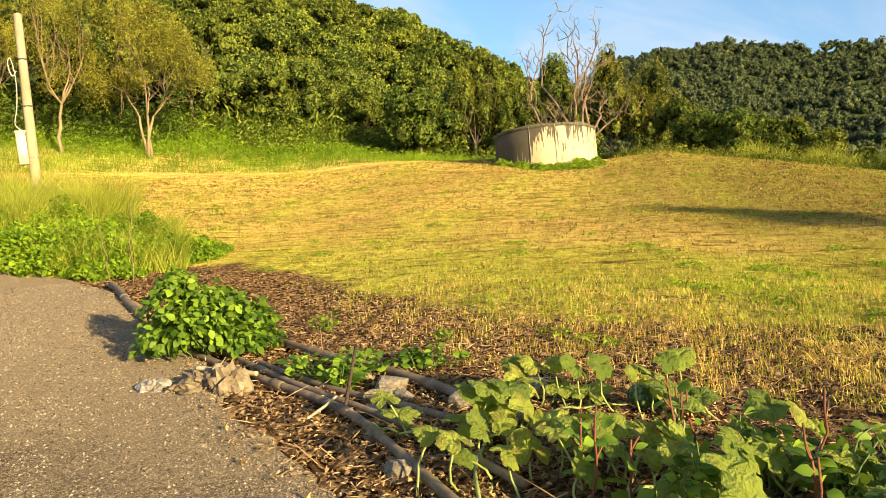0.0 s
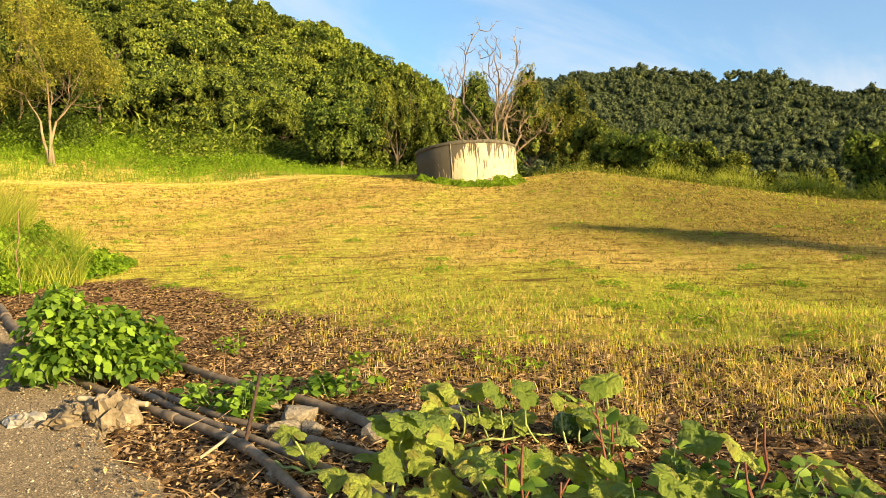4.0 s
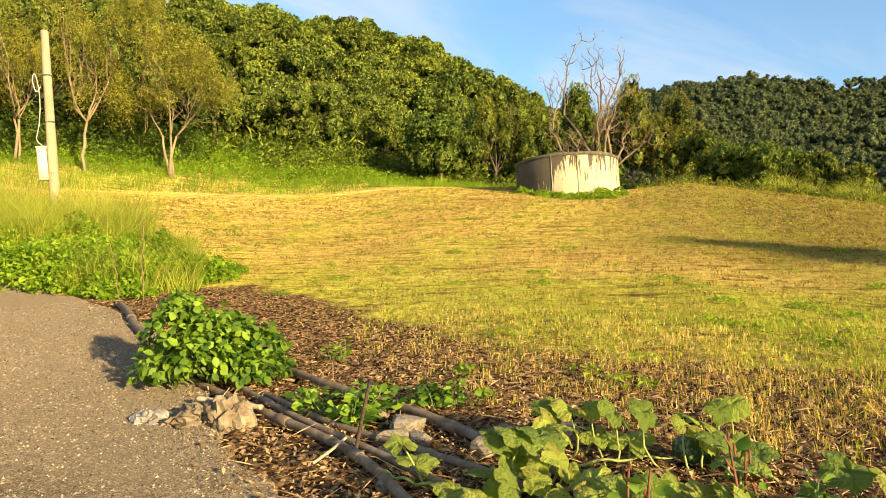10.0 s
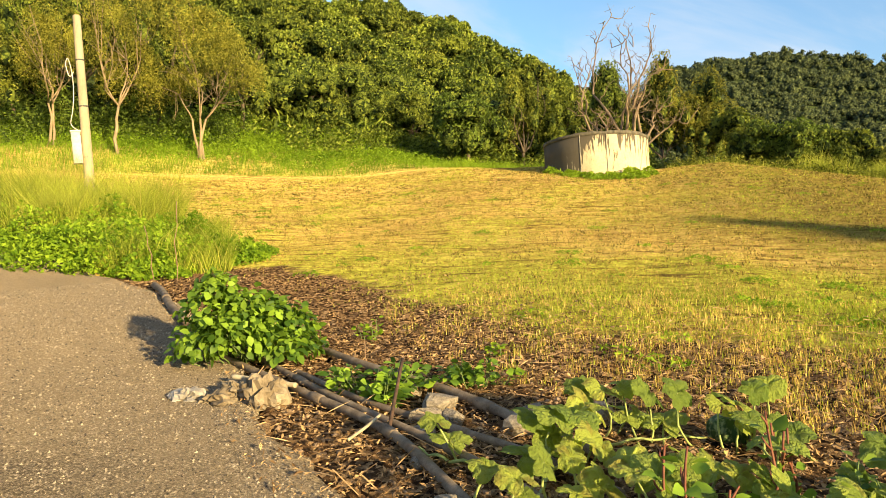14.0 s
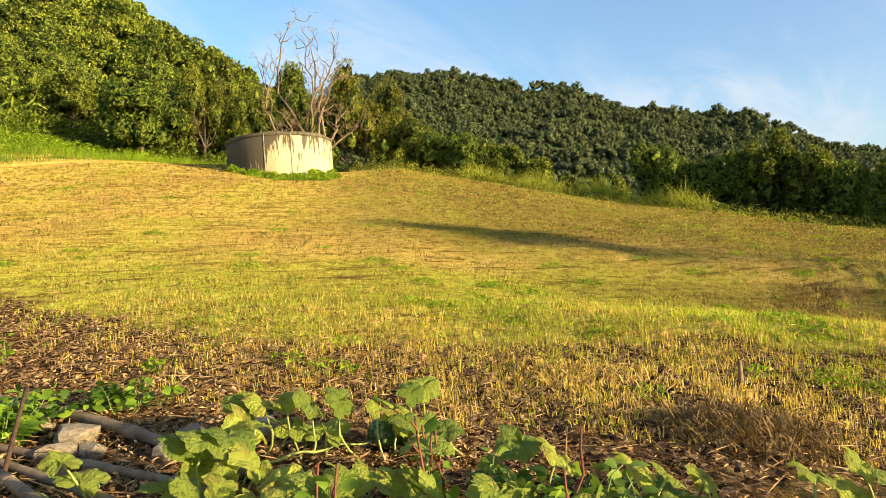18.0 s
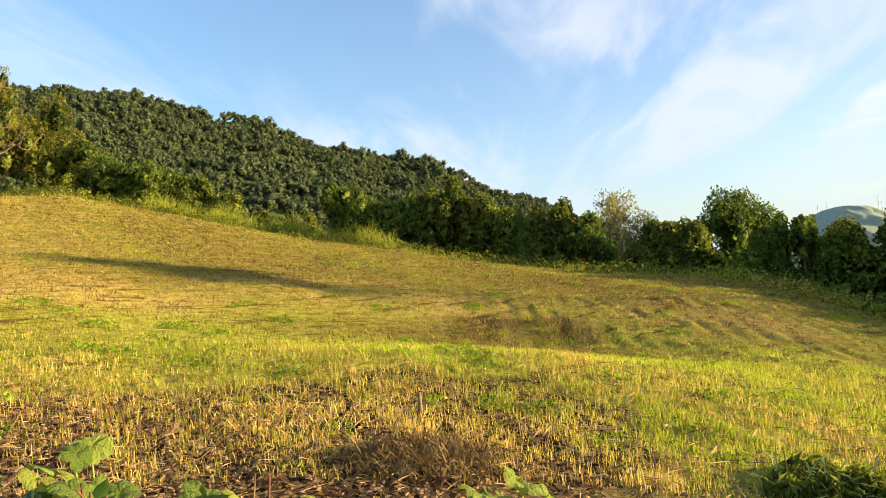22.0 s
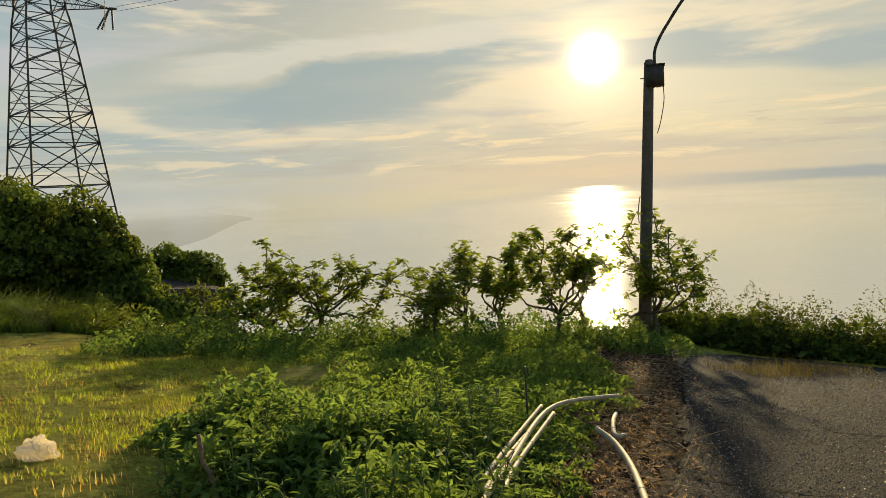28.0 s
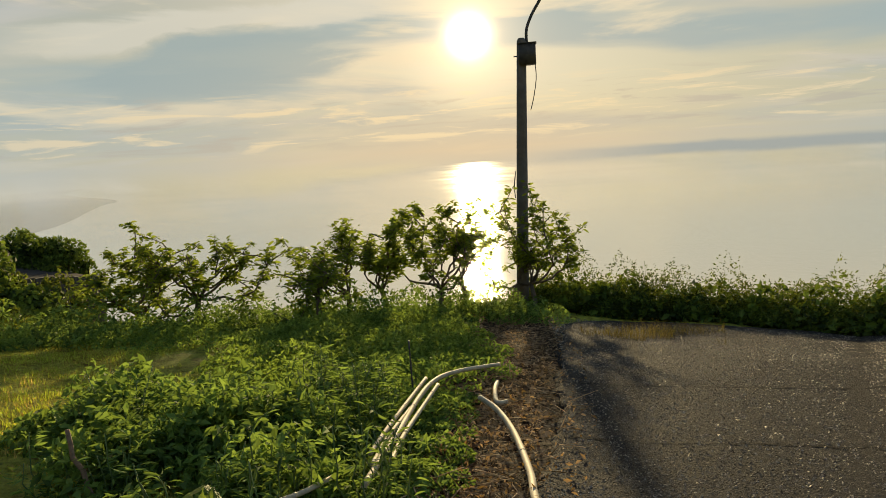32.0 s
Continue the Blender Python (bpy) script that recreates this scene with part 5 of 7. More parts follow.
def on_ground(pts, lift):
    p = spline(pts, 9 * len(pts))
    z = ground(p[:, 0], p[:, 1])
    # a stiff pipe bridges the small dips
    z = np.convolve(np.pad(z, 4, mode="edge"), np.ones(9) / 9, "valid")
    return np.column_stack([p, z + lift])


def pipe(label, pts, r, joints, mat=None, lift=None, name="pipe"):
    p = on_ground(pts, (r if lift is None else lift) + 0.02)
    ob = thing(name, label, "pipe", Matrix.Translation(Vector(p[0])), "pipes beside the lane")
    q = p - p[0]
    part("tube", Geo().tube(q, r, 14), mat or MAT_PVC, ob)
    for k in joints:
        i = int(k * (len(q) - 3)) + 1
        a, b = q[i], q[i] + (q[i + 1] - q[i]) / np.linalg.norm(q[i + 1] - q[i]) * 0.16
        part("coupling", Geo().tube([a, a + (b - a) * 0.08, a + (b - a) * 0.92, b], [r * 1.02, r * 1.22, r * 1.22, r * 1.02], 14), mat or MAT_PVC, ob)


PIPE = "dusty grey plastic irrigation pipe lying along the lane"
pipe(PIPE, [(2.0, 6.6), (2.02, 5.9), (2.06, 4.97), (2.09, 3.87), (1.9, 2.95), (1.5, 1.6)], 0.031, (0.45, 0.62))
pipe(PIPE, [(2.3, 6.6), (2.24, 5.9), (2.19, 4.78), (2.2, 3.66), (2.18, 2.93), (2.05, 2.1)], 0.026, (0.3, 0.7))
pipe(PIPE, [(2.98, 7.3), (2.9, 6.6), (2.83, 5.58), (2.87, 4.3), (2.85, 3.65), (2.75, 2.7)], 0.035, (0.25, 0.5, 0.75))
pipe(PIPE, [(2.32, 5.6), (2.3, 4.6), (2.42, 3.6), (2.5, 2.9), (2.45, 2.3)], 0.024, (0.5,))
pipe(PIPE, [(2.72, 11.5), (2.55, 10.4), (2.36, 9.4), (2.2, 8.2)], 0.05, (0.5,))
pipe("thin white plastic tube lying over the pipes", [(1.72, 3.62), (1.95, 3.78), (2.1, 3.9)], 0.009, (), MAT_PVC_PALE, 0.10, name="tube")
pipe("pale plastic tube among the pipes", [(1.75, 5.5), (1.9, 5.2), (2.02, 4.95)], 0.02, (), MAT_PVC_PALE, 0.08, name="tube")


def crumpled(name, label, p, size, high, seed, mat, category="sack", turn=0.0, folds=34):
    """A crumpled sheet or sack: a closed cushion with sharp folds."""
    rng = np.random.default_rng(seed)
    n, m = 34, 17
    u, w = np.meshgrid(np.linspace(0, 2 * np.pi, n, endpoint=False), np.linspace(0, np.pi, m), indexing="ij")
    d = np.stack([np.cos(u) * np.sin(w), np.sin(u) * np.sin(w), np.cos(w)], -1)
    r = np.ones_like(u)
    for k in range(folds):
        a = unit(rng.standard_normal(3))
        q = np.abs((d @ a) - rng.uniform(-0.6, 0.6))
        r -= rng.uniform(0.04, 0.17) * np.exp(-((q / rng.uniform(0.04, 0.14)) ** 2))
    v = d * r[..., None] * np.array([size[0], size[1], high])
    v[..., 2] = np.maximum(v[..., 2], -high * 0.25) + high * 0.25
    i, j = np.meshgrid(np.arange(n), np.arange(m - 1), indexing="ij")
    k = (i + 1) % n
    f = np.stack([i * m + j, i * m + j + 1, k * m + j + 1, k * m + j], -1).reshape(-1, 4)
    ob = solo(name, Geo().quads(v, f), mat, label, category, soft=False)
    ob.matrix_basis = at((p[0], p[1], gz(p[0], p[1]) - 0.01 + (p[2] if len(p) > 2 else 0)), turn)
    return ob


crumpled("sack", "crumpled dirty beige cement sack on the lane's edge", (1.78, 4.92), (0.2, 0.17), 0.24, 1, MAT_CLOTH)
crumpled("rag", "flattened dirty cloth beside the pipes", (1.56, 5.2), (0.3, 0.2), 0.1, 2, MAT_CLOTH, "rag", 30)
crumpled("rag", "torn grey plastic sheet on the lane's edge", (1.38, 5.42), (0.2, 0.16), 0.1, 3, plain("grey_sheet", (0.16, 0.14, 0.12), (0.42, 0.39, 0.35), 6, 0.6, 0.4, 0.005), "rag", 70)
crumpled("rag", "folded brown cloth lying over a sack", (1.66, 5.1, 0.06), (0.2, 0.13), 0.13, 4, MAT_CLOTH, "rag", 140)
MAT_BAG = leafy("white_bag", (0.80, 0.74, 0.68), (0.9, 0.86, 0.82), 0.55, 0.5)
crumpled("plastic_bag", "pale pinkish white plastic bag lying on the grass", (4.05, -4.05), (0.17, 0.12), 0.15, 5, MAT_BAG, "bag", 20, 30)
crumpled("plastic_bag", "small torn white bag on the stubble", (4.9, -3.62), (0.08, 0.05), 0.09, 6, MAT_BAG, "bag", 60, 26)
crumpled("plastic_bag", "flat pinkish plastic scrap on the stubble", (5.15, -3.45), (0.16, 0.07), 0.06, 7, MAT_BAG, "bag", 20)


def stone_mesh(seed):
    rng = np.random.default_rng(seed)
    bm = bmesh.new()
    bmesh.ops.create_icosphere(bm, subdivisions=2, radius=1.0)
    cuts = [(unit(rng.standard_normal(3)), rng.uniform(0.55, 0.85)) for _ in range(9)]
    for v in bm.verts:
        p = np.array(v.co)
        for a, c in cuts:
            o = p @ a - c
            if o > 0:
                p = p - a * o
        v.co = Vector(p * (1 + 0.03 * rng.standard_normal()))
    me = bpy.data.meshes.new("stone")
    bm.to_mesh(me)
    bm.free()
    me.materials.append(MAT_STONE)
    return me


STONES = [stone_mesh(k) for k in range(5)]


def stones():
    rng = np.random.default_rng(44)
    named = [(2.66, 4.05, 0.2), (2.45, 3.9, 0.13), (2.6, 3.8, 0.11), (2.3, 3.7, 0.1), (3.35, 3.25, 0.13), (2.8, 3.35, 0.17), (2.72, 4.5, 0.12), (3.1, 3.55, 0.1), (1.75, 2.75, 0.12), (2.0, 3.3, 0.08), (2.95, 4.55, 0.11)]
    for k, (x, y, s) in enumerate(named):
        ob = tagged(new("stone", STONES[k % 5]), "rough tan field stone beside the pipes", "stone", "stones beside the pipes")
        ob.matrix_basis = at((x, y, gz(x, y) + s * 0.2), rng.uniform(0, 360)) @ Matrix.Diagonal((s, s * rng.uniform(0.7, 1), s * rng.uniform(0.5, 0.75), 1))
    # pebbles and clods, too many to count
    g = Geo()
    base = np.array([v.co[:] for v in STONES[0].vertices])
    bm = bmesh.new()
    bmesh.ops.create_icosphere(bm, subdivisions=1, radius=1.0)
    ico = np.array([v.co[:] for v in bm.verts])
    faces = np.array([[v.index for v in f.verts] for f in bm.faces])
    bm.free()
    n = 9000
    az, r = np.radians(rng.uniform(12, 120, n)), rng.uniform(2.4, 9.0, n) ** 1.0
    x, y = r * np.sin(az), r * np.cos(az)
    o = off_road(x, y)
    keep = (o > 0.05) & (o < 4.6) & (rng.random(n) < np.clip(1.3 - o / 4.4, 0.12, 1))
    x, y = x[keep], y[keep]
    s = 0.007 + 0.024 * rng.random(len(x)) ** 4
    v = ico[None] * (s[:, None, None] * rng.uniform(0.5, 1.35, (len(x), len(ico), 1))) * [1, 1, 0.6]
    v = v + np.stack([x, y, ground(x, y) + s * 0.3], -1)[:, None]
    f = faces[None] + (np.arange(len(x)) * len(ico))[:, None, None]
    g.quads(v, f.reshape(-1, 3))
    solo("pebbles", g, MAT_CLOD, "small stones and clods strewn over bare soil", "stones", kind="stuff", soft=False)


stones()


def litter():
    rng = np.random.default_rng(45)
    n = 170000
    az, r = np.radians(rng.uniform(10, 190, n)), rng.uniform(2.3, 12.5, n)
    x, y = r * np.sin(az), r * np.cos(az)
    o = off_road(x, y)
    keep = (o > -0.3) & (o < np.where(az > 2.13, 0.8, 5.5)) & (rng.random(n) < np.where(o < 0.1, 0.25, np.clip(1.2 - o / 5.0, 0.1, 1)))
    x, y = x[keep], y[keep]
    c = np.stack([x, y, ground(x, y) + 0.02 + 0.03 * rng.random(len(x)) + np.where(off_road(x, y) < 0, 0.03, 0)], -1)
    solo("leaf_litter", Geo().quads(*leaf_quads(c, np.tile([0, 0, 1.0], (len(x), 1)), 0.010 + 0.048 * rng.random(len(x)) ** 3, rng, 0.45, 0.0, 0.7)), MAT_LITTER, "brown leaf litter and chaff on the soil", "litter", kind="stuff", soft=False)
    # dry stalks
    n = 9000
    az, r = np.radians(rng.uniform(12, 190, n)), rng.uniform(2.4, 8.5, n)
    x, y = r * np.sin(az), r * np.cos(az)
    k = (off_road(x, y) > -0.1) & ((az < 2.13) | (off_road(x, y) < 0.7))
    x, y = x[k], y[k]
    n = len(x)
    a = rng.uniform(0, 6.283, n)
    ln = 0.03 + 0.26 * rng.random(n) ** 3
    p = np.stack([x, y, ground(x, y) + 0.025 + 0.03 * rng.random(n)], -1)
    d = np.stack([np.cos(a), np.sin(a), rng.normal(0, 0.25, n)], -1) * ln[:, None]
    s = np.stack([-np.sin(a), np.cos(a), 0 * a], -1) * 0.004
    up = np.array([0, 0, 0.006])
    v = np.stack([p - s, p + s, p + d + s, p + d - s, p + d * 0.5 + up], 1).reshape(-1, 3)
    i = np.arange(n)[:, None] * 5
    g = Geo()
    g.v.append(v)
    g.n = len(v)
    for q in ((0, 1, 4), (1, 2, 4), (2, 3, 4), (3, 0, 4)):
        g.f.append(i + np.array(q))
    solo("dry_stalks", g, MAT_LITTER, "short dry stalks strewn over the soil", "litter", kind="stuff", soft=False)


litter()


# ---------------------------------------------------------------- broad leaves
def leaf_mesh(name, lobes, mat, cup=0.18, n=40, wavy=0.06, seed=0, rings=4):
    """A broad shallow-lobed leaf in the xy plane, its stalk at the origin, its tip along +y, one unit across."""
    rng = np.random.default_rng(seed)
    a = np.linspace(-np.pi, np.pi, n, endpoint=False)
    lobe = np.abs(1 - 2 * np.mod(lobes * a / (2 * np.pi), 1.0)) ** 0.8
    teeth = np.abs(1 - 2 * np.mod(lobes * 3 * a / (2 * np.pi), 1.0))
    rad = 0.5 * (0.78 + 0.22 * lobe) * (1 - 0.72 * np.exp(-(((np.abs(a) - np.pi) / 0.22) ** 2)))
    rad = rad * (1 + 0.05 * np.sin(2 * a + seed) + 0.04 * np.sin(3 * a + 2 * seed) + 0.10 * teeth + 0.012 * rng.standard_normal(n))
    v = [(0, 0, 0)]
    for k in range(1, rings + 1):
        u = k / rings
        # the blade rises from the stalk, is pleated between the veins and hangs at the rim
        z = (0.10 + cup) * u - (0.13 + cup) * u**2.5 + 0.07 * u * (1 - lobe) + wavy * u * u * np.sin(2 * a + seed) + 0.03 * u * u * np.sin(7 * a + 2 * seed)
        v += list(zip(rad * u * np.sin(a), rad * u * np.cos(a), z))
    f = [[0, 1 + (i + 1) % n, 1 + i] for i in range(n)]
    for k in range(rings - 1):
        f += [[1 + k * n + i, 1 + k * n + (i + 1) % n, 1 + (k + 1) * n + (i + 1) % n, 1 + (k + 1) * n + i] for i in range(n)]
    g = Geo().add(v, [q[::-1] for q in f])
    me = g.mesh(name)
    me.materials.append(mat)
    return me


def build_vine_leaf(n):
    p = obj(n)
    sep = n.add("ShaderNodeSeparateXYZ", {0: p})
    rnd = n.add("ShaderNodeObjectInfo").outputs["Random"]
    ang = n.math("ARCTAN2", sep.outputs[0], sep.outputs[1])
    vein = n.ramp(n.math("ABSOLUTE", n.math("SINE", n.math("MULTIPLY", ang, 3.5))), [(0.0, 1.0), (0.06, 0.0)])
    blot = n.noise(p, 5.0, 5)
    col = n.mix(n.math("ADD", n.math("MULTIPLY", rnd, 0.75), n.math("MULTIPLY", blot, 0.3)), (0.12, 0.21, 0.04, 1), (0.60, 0.68, 0.12, 1))
    col = n.mix(n.math("MULTIPLY", vein, 0.4), col, (0.42, 0.48, 0.2, 1))
    col = n.mix(n.ramp(n.math("ADD", n.noise(p, 2.0, 4), n.math("MULTIPLY", rnd, 0.25)), [(0.70, 0.0), (0.82, 0.8)]), col, (0.38, 0.33, 0.08, 1))
    a = bsdf(n, col, 0.55, n.math("ADD", n.math("MULTIPLY", vein, -0.6), n.noise(p, 14, 4)), 0.06, 0.9, spec=0.3)
    t = n.add("ShaderNodeBsdfTranslucent", {0: n.mix(0.4, col, (0.38, 0.5, 0.04, 1))}).outputs[0]
    return n.add("ShaderNodeMixShader", {0: 0.46, 1: a, 2: t}).outputs[0]


MAT_VINELEAF = material("pumpkin_leaf", build_vine_leaf)
MAT_STALK = plain("green_stalk", (0.17, 0.22, 0.06), (0.36, 0.40, 0.14), 20, 0.6, 0.3, 0.003)
MAT_STEM = plain("soft_green_stem", (0.07, 0.11, 0.03), (0.17, 0.23, 0.07), 20, 0.7, 0.3, 0.003)
MAT_REDSTEM = plain("red_stem", (0.09, 0.03, 0.018), (0.21, 0.075, 0.04), 18, 0.6, 0.3, 0.003)
LEAVES = [leaf_mesh("leaf", 5, MAT_VINELEAF, 0.05 + 0.03 * k, 75, 0.05 + 0.02 * k, k) for k in range(4)]


def pumpkin_plant(label, runs, leaves, seed):
    """Vines along the ground with large leaves on upright stalks. leaves: (x, y, height, size)."""
    rng = np.random.default_rng(seed)
    t = thing("pumpkin_plant", label, "pumpkin plant", Matrix.Translation(polar(45, 3.5)))
    o = np.array(t.matrix_basis.translation)
    for r in runs:
        q = spline(r, 8 * len(r))
        p = np.column_stack([q, ground(q[:, 0], q[:, 1]) + 0.035 + 0.03 * np.abs(np.sin(np.arange(len(q)) * 0.8))]) - o
        part("vine", Geo().tube(p, np.linspace(0.012, 0.006, len(p)), 7), MAT_STALK, t)
    for x, y, h, s in leaves:
        z = gz(x, y)
        foot = np.array([x + rng.uniform(-0.12, 0.12), y + rng.uniform(-0.12, 0.12), z]) - o
        top = np.array([x, y, z + h]) - o
        lf = part("leaf", LEAVES[rng.integers(4)], MAT_VINELEAF, t)
        lf.matrix_basis = Matrix.Translation(Vector(top)) @ Matrix.Rotation(radians(rng.uniform(8, 62)), 4, "X") @ Matrix.Rotation(radians(rng.uniform(-20, 20)), 4, "Y") @ Matrix.Rotation(rng.uniform(0, 6.283), 4, "Z") @ Matrix.Diagonal((s * 0.96, s * 0.9, s * 1.1, 1))
        part("stalk", Geo().tube(limb_path(foot, top, rng, 0.12, 6), np.linspace(0.0075, 0.0055, 6), 6), MAT_STALK, t)


def vine_leaves():
    rng = np.random.default_rng(61)
    # clumps along the vines: middle, how many leaves, how far they spread
    clumps = [(3.0, 2.9, 7, 0.22), (3.25, 2.68, 5, 0.16), (3.55, 2.25, 9, 0.22), (2.5, 2.66, 8, 0.2), (2.1, 3.2, 2, 0.08), (1.95, 2.3, 8, 0.24), (2.3, 2.0, 9, 0.26), (2.7, 1.85, 8, 0.24), (2.45, 1.4, 7, 0.24), (2.85, 1.0, 9, 0.26), (3.4, 0.75, 7, 0.24), (3.45, 0.0, 9, 0.28), (3.1, -0.2, 6, 0.24), (3.5, -0.5, 5, 0.2), (2.75, 0.75, 6, 0.22), (2.2, 1.15, 6, 0.22), (3.05, 1.35, 5, 0.2)]
    named = []
    for x, y, count, wide in clumps:
        count = round(count * 0.85)
        for q in range(count):
            a, r = 2.4 * q + rng.uniform(0, 0.8), wide * math.sqrt((q + 0.4) / count)
            named.append((x + r * math.cos(a), y + r * math.sin(a), rng.uniform(0.12, 0.34), rng.uniform(0.16, 0.3)))
    pumpkin_plant("sprawling pumpkin vine with large lobed green leaves on bare soil", [[(1.6, 1.9), (2.1, 2.5), (2.7, 2.8), (3.3, 2.6), (3.75, 2.2)], [(2.2, 2.9), (2.05, 3.3), (2.1, 3.7)], [(2.3, 1.7), (2.9, 1.5), (3.5, 0.9), (3.8, 0.0), (3.7, -0.7)], [(2.0, 1.5), (2.7, 1.9), (3.3, 2.0), (3.6, 2.4)]], named, 62)


vine_leaves()


def build_pumpkin():
    base = Vector((3.55, 2.44, gz(3.55, 2.44)))
    t = thing("pumpkin", "round ribbed green pumpkin with pale speckles on the soil", "pumpkin", at(base, 20, 1, 12))

    def skin(n):
        p = obj(n)
        sep = n.add("ShaderNodeSeparateXYZ", {0: p})
        ang = n.math("ARCTAN2", sep.outputs[1], sep.outputs[0])
        band = n.ramp(n.math("ABSOLUTE", n.math("SINE", n.math("MULTIPLY", ang, 5.0))), [(0.0, 0.0), (0.35, 0.6)])
        spots = n.ramp(n.noise(p, 30, 4), [(0.5, 0.0), (0.62, 1.0)])
        col = n.mix(n.math("MULTIPLY", spots, 0.6), (0.035, 0.07, 0.025, 1), (0.28, 0.33, 0.16, 1))
        return bsdf(n, n.mix(n.math("SUBTRACT", 0.6, band), col, (0.02, 0.04, 0.02, 1)), 0.4, n.noise(p, 25, 3), 0.006, 0.4, spec=0.15)

    g = Geo()
    n, m = 50, 18
    u, w = np.meshgrid(np.linspace(0, 2 * np.pi, n, endpoint=False), np.linspace(0.05, np.pi - 0.05, m), indexing="ij")
    r = 0.125 * (0.86 + 0.14 * np.abs(np.cos(5 * u)) ** 0.6)
    v = np.stack([r * np.sin(w) * np.cos(u), r * np.sin(w) * np.sin(u), 0.095 * np.cos(w) * (1 - 0.25 * np.abs(np.cos(w)) ** 6) + 0.085], -1)
    i, j = np.meshgrid(np.arange(n), np.arange(m - 1), indexing="ij")
    k = (i + 1) % n
    f = np.stack([i * m + j, i * m + j + 1, k * m + j + 1, k * m + j], -1).reshape(-1, 4)
    part("fruit", g.quads(v, f), material("pumpkin_skin", skin), t)
    part("stem", Geo().tube([(0, 0, 0.15), (0.01, 0, 0.19), (0.04, 0.02, 0.22)], [0.018, 0.012, 0.01], 7), MAT_STALK, t)


build_pumpkin()


def oval_leaf(n=7):
    """One oval leaf, unit long, along +y, folded at the midrib: vertices and faces."""
    t = np.linspace(0, 1, n)
    w = 0.32 * np.sin(np.pi * t ** 0.85) ** 0.8
    z = -0.25 * t * t
    v = np.concatenate([np.stack([0 * t, t, z], -1), np.stack([w, t, z + 0.18 * w], -1), np.stack([-w, t, z + 0.18 * w], -1)])
    f = []
    for i in range(n - 1):
        f += [[i, n + i, n + i + 1, i + 1], [i, i + 1, 2 * n + i + 1, 2 * n + i]]
    return v, np.array(f)


def leaf_cloud(c, way, size, rng, slim=1.0, face=None):
    """Oval leaves with their stalk ends at c, pointing along way."""
    v, f = oval_leaf(4)
    n = len(c)
    y = unit(way)
    # the blades turn their faces up and to the light
    if face is None:
        face = unit(0.75 * rng.standard_normal((n, 3)) + np.array([0.0, -0.35, 0.85]))
    x = unit(np.cross(y, face))
    z = np.cross(x, y)
    s = np.broadcast_to(size, (n,))[:, None, None]
    p = (v[None, :, 0:1] * x[:, None] * slim + v[None, :, 1:2] * y[:, None] + v[None, :, 2:3] * z[:, None]) * s + c[:, None]
    return p.reshape(-1, 3), (f[None] + (np.arange(n) * len(v))[:, None, None]).reshape(-1, 4)


def bushy(name, label, x, y, rad, high, count, leaf, mat, seed, category="plant", slim=1.0, group=""):
    """A soft-stemmed plant: stems from the ground, leaves along them."""
    rng = np.random.default_rng(seed)
    base = Vector((x, y, gz(x, y)))
    t = thing(name, label, category, Matrix.Translation(base), group)
    c, way = [], []
    m = max(6, count // 22)
    for k in range(m):
        a, r = rng.uniform(0, 6.283), rad * math.sqrt(rng.random())
        foot = np.array([math.cos(a) * r * 0.55, math.sin(a) * r * 0.55, 0])
        foot[2] = gz(x + foot[0], y + foot[1]) - base.z - 0.02
        tip = np.array([math.cos(a) * r, math.sin(a) * r, 0])
        tip[2] = gz(x + tip[0], y + tip[1]) - base.z + high * (1 - 0.45 * (r / rad) ** 2) * rng.uniform(0.65, 1.05)
        p = limb_path(foot, tip, rng, 0.1, 6)
        part("stem", Geo().tube(p, np.linspace(0.006, 0.003, 6), 5), MAT_STEM, t)
        for q in range(count // m):
            u = rng.uniform(0.06, 1.0) ** 0.8
            i = u * 5
            o = p[int(min(i, 4))] + (p[int(min(i, 4)) + 1] - p[int(min(i, 4))]) * (i - int(min(i, 4)))
            b = rng.uniform(0, 6.283)
            w = np.array([math.cos(b), math.sin(b), rng.uniform(-0.25, 0.5)])
            c.append(o + w * leaf * 0.4)
            way.append(w)
    n = len(c)
    part("foliage", Geo().quads(*leaf_cloud(np.array(c), np.array(way), leaf * (0.55 + 0.7 * rng.random(n)), rng, slim)), mat, t)
    return t


MAT_WEED_DARK = leafy("dull_weed_leaves", (0.04, 0.085, 0.014), (0.20, 0.29, 0.05), 0.3, 0.6, 3.0)
MAT_BEAN = leafy("bean_leaves", (0.04, 0.09, 0.012), (0.235, 0.365, 0.036), 0.33, 0.5, 4.0)


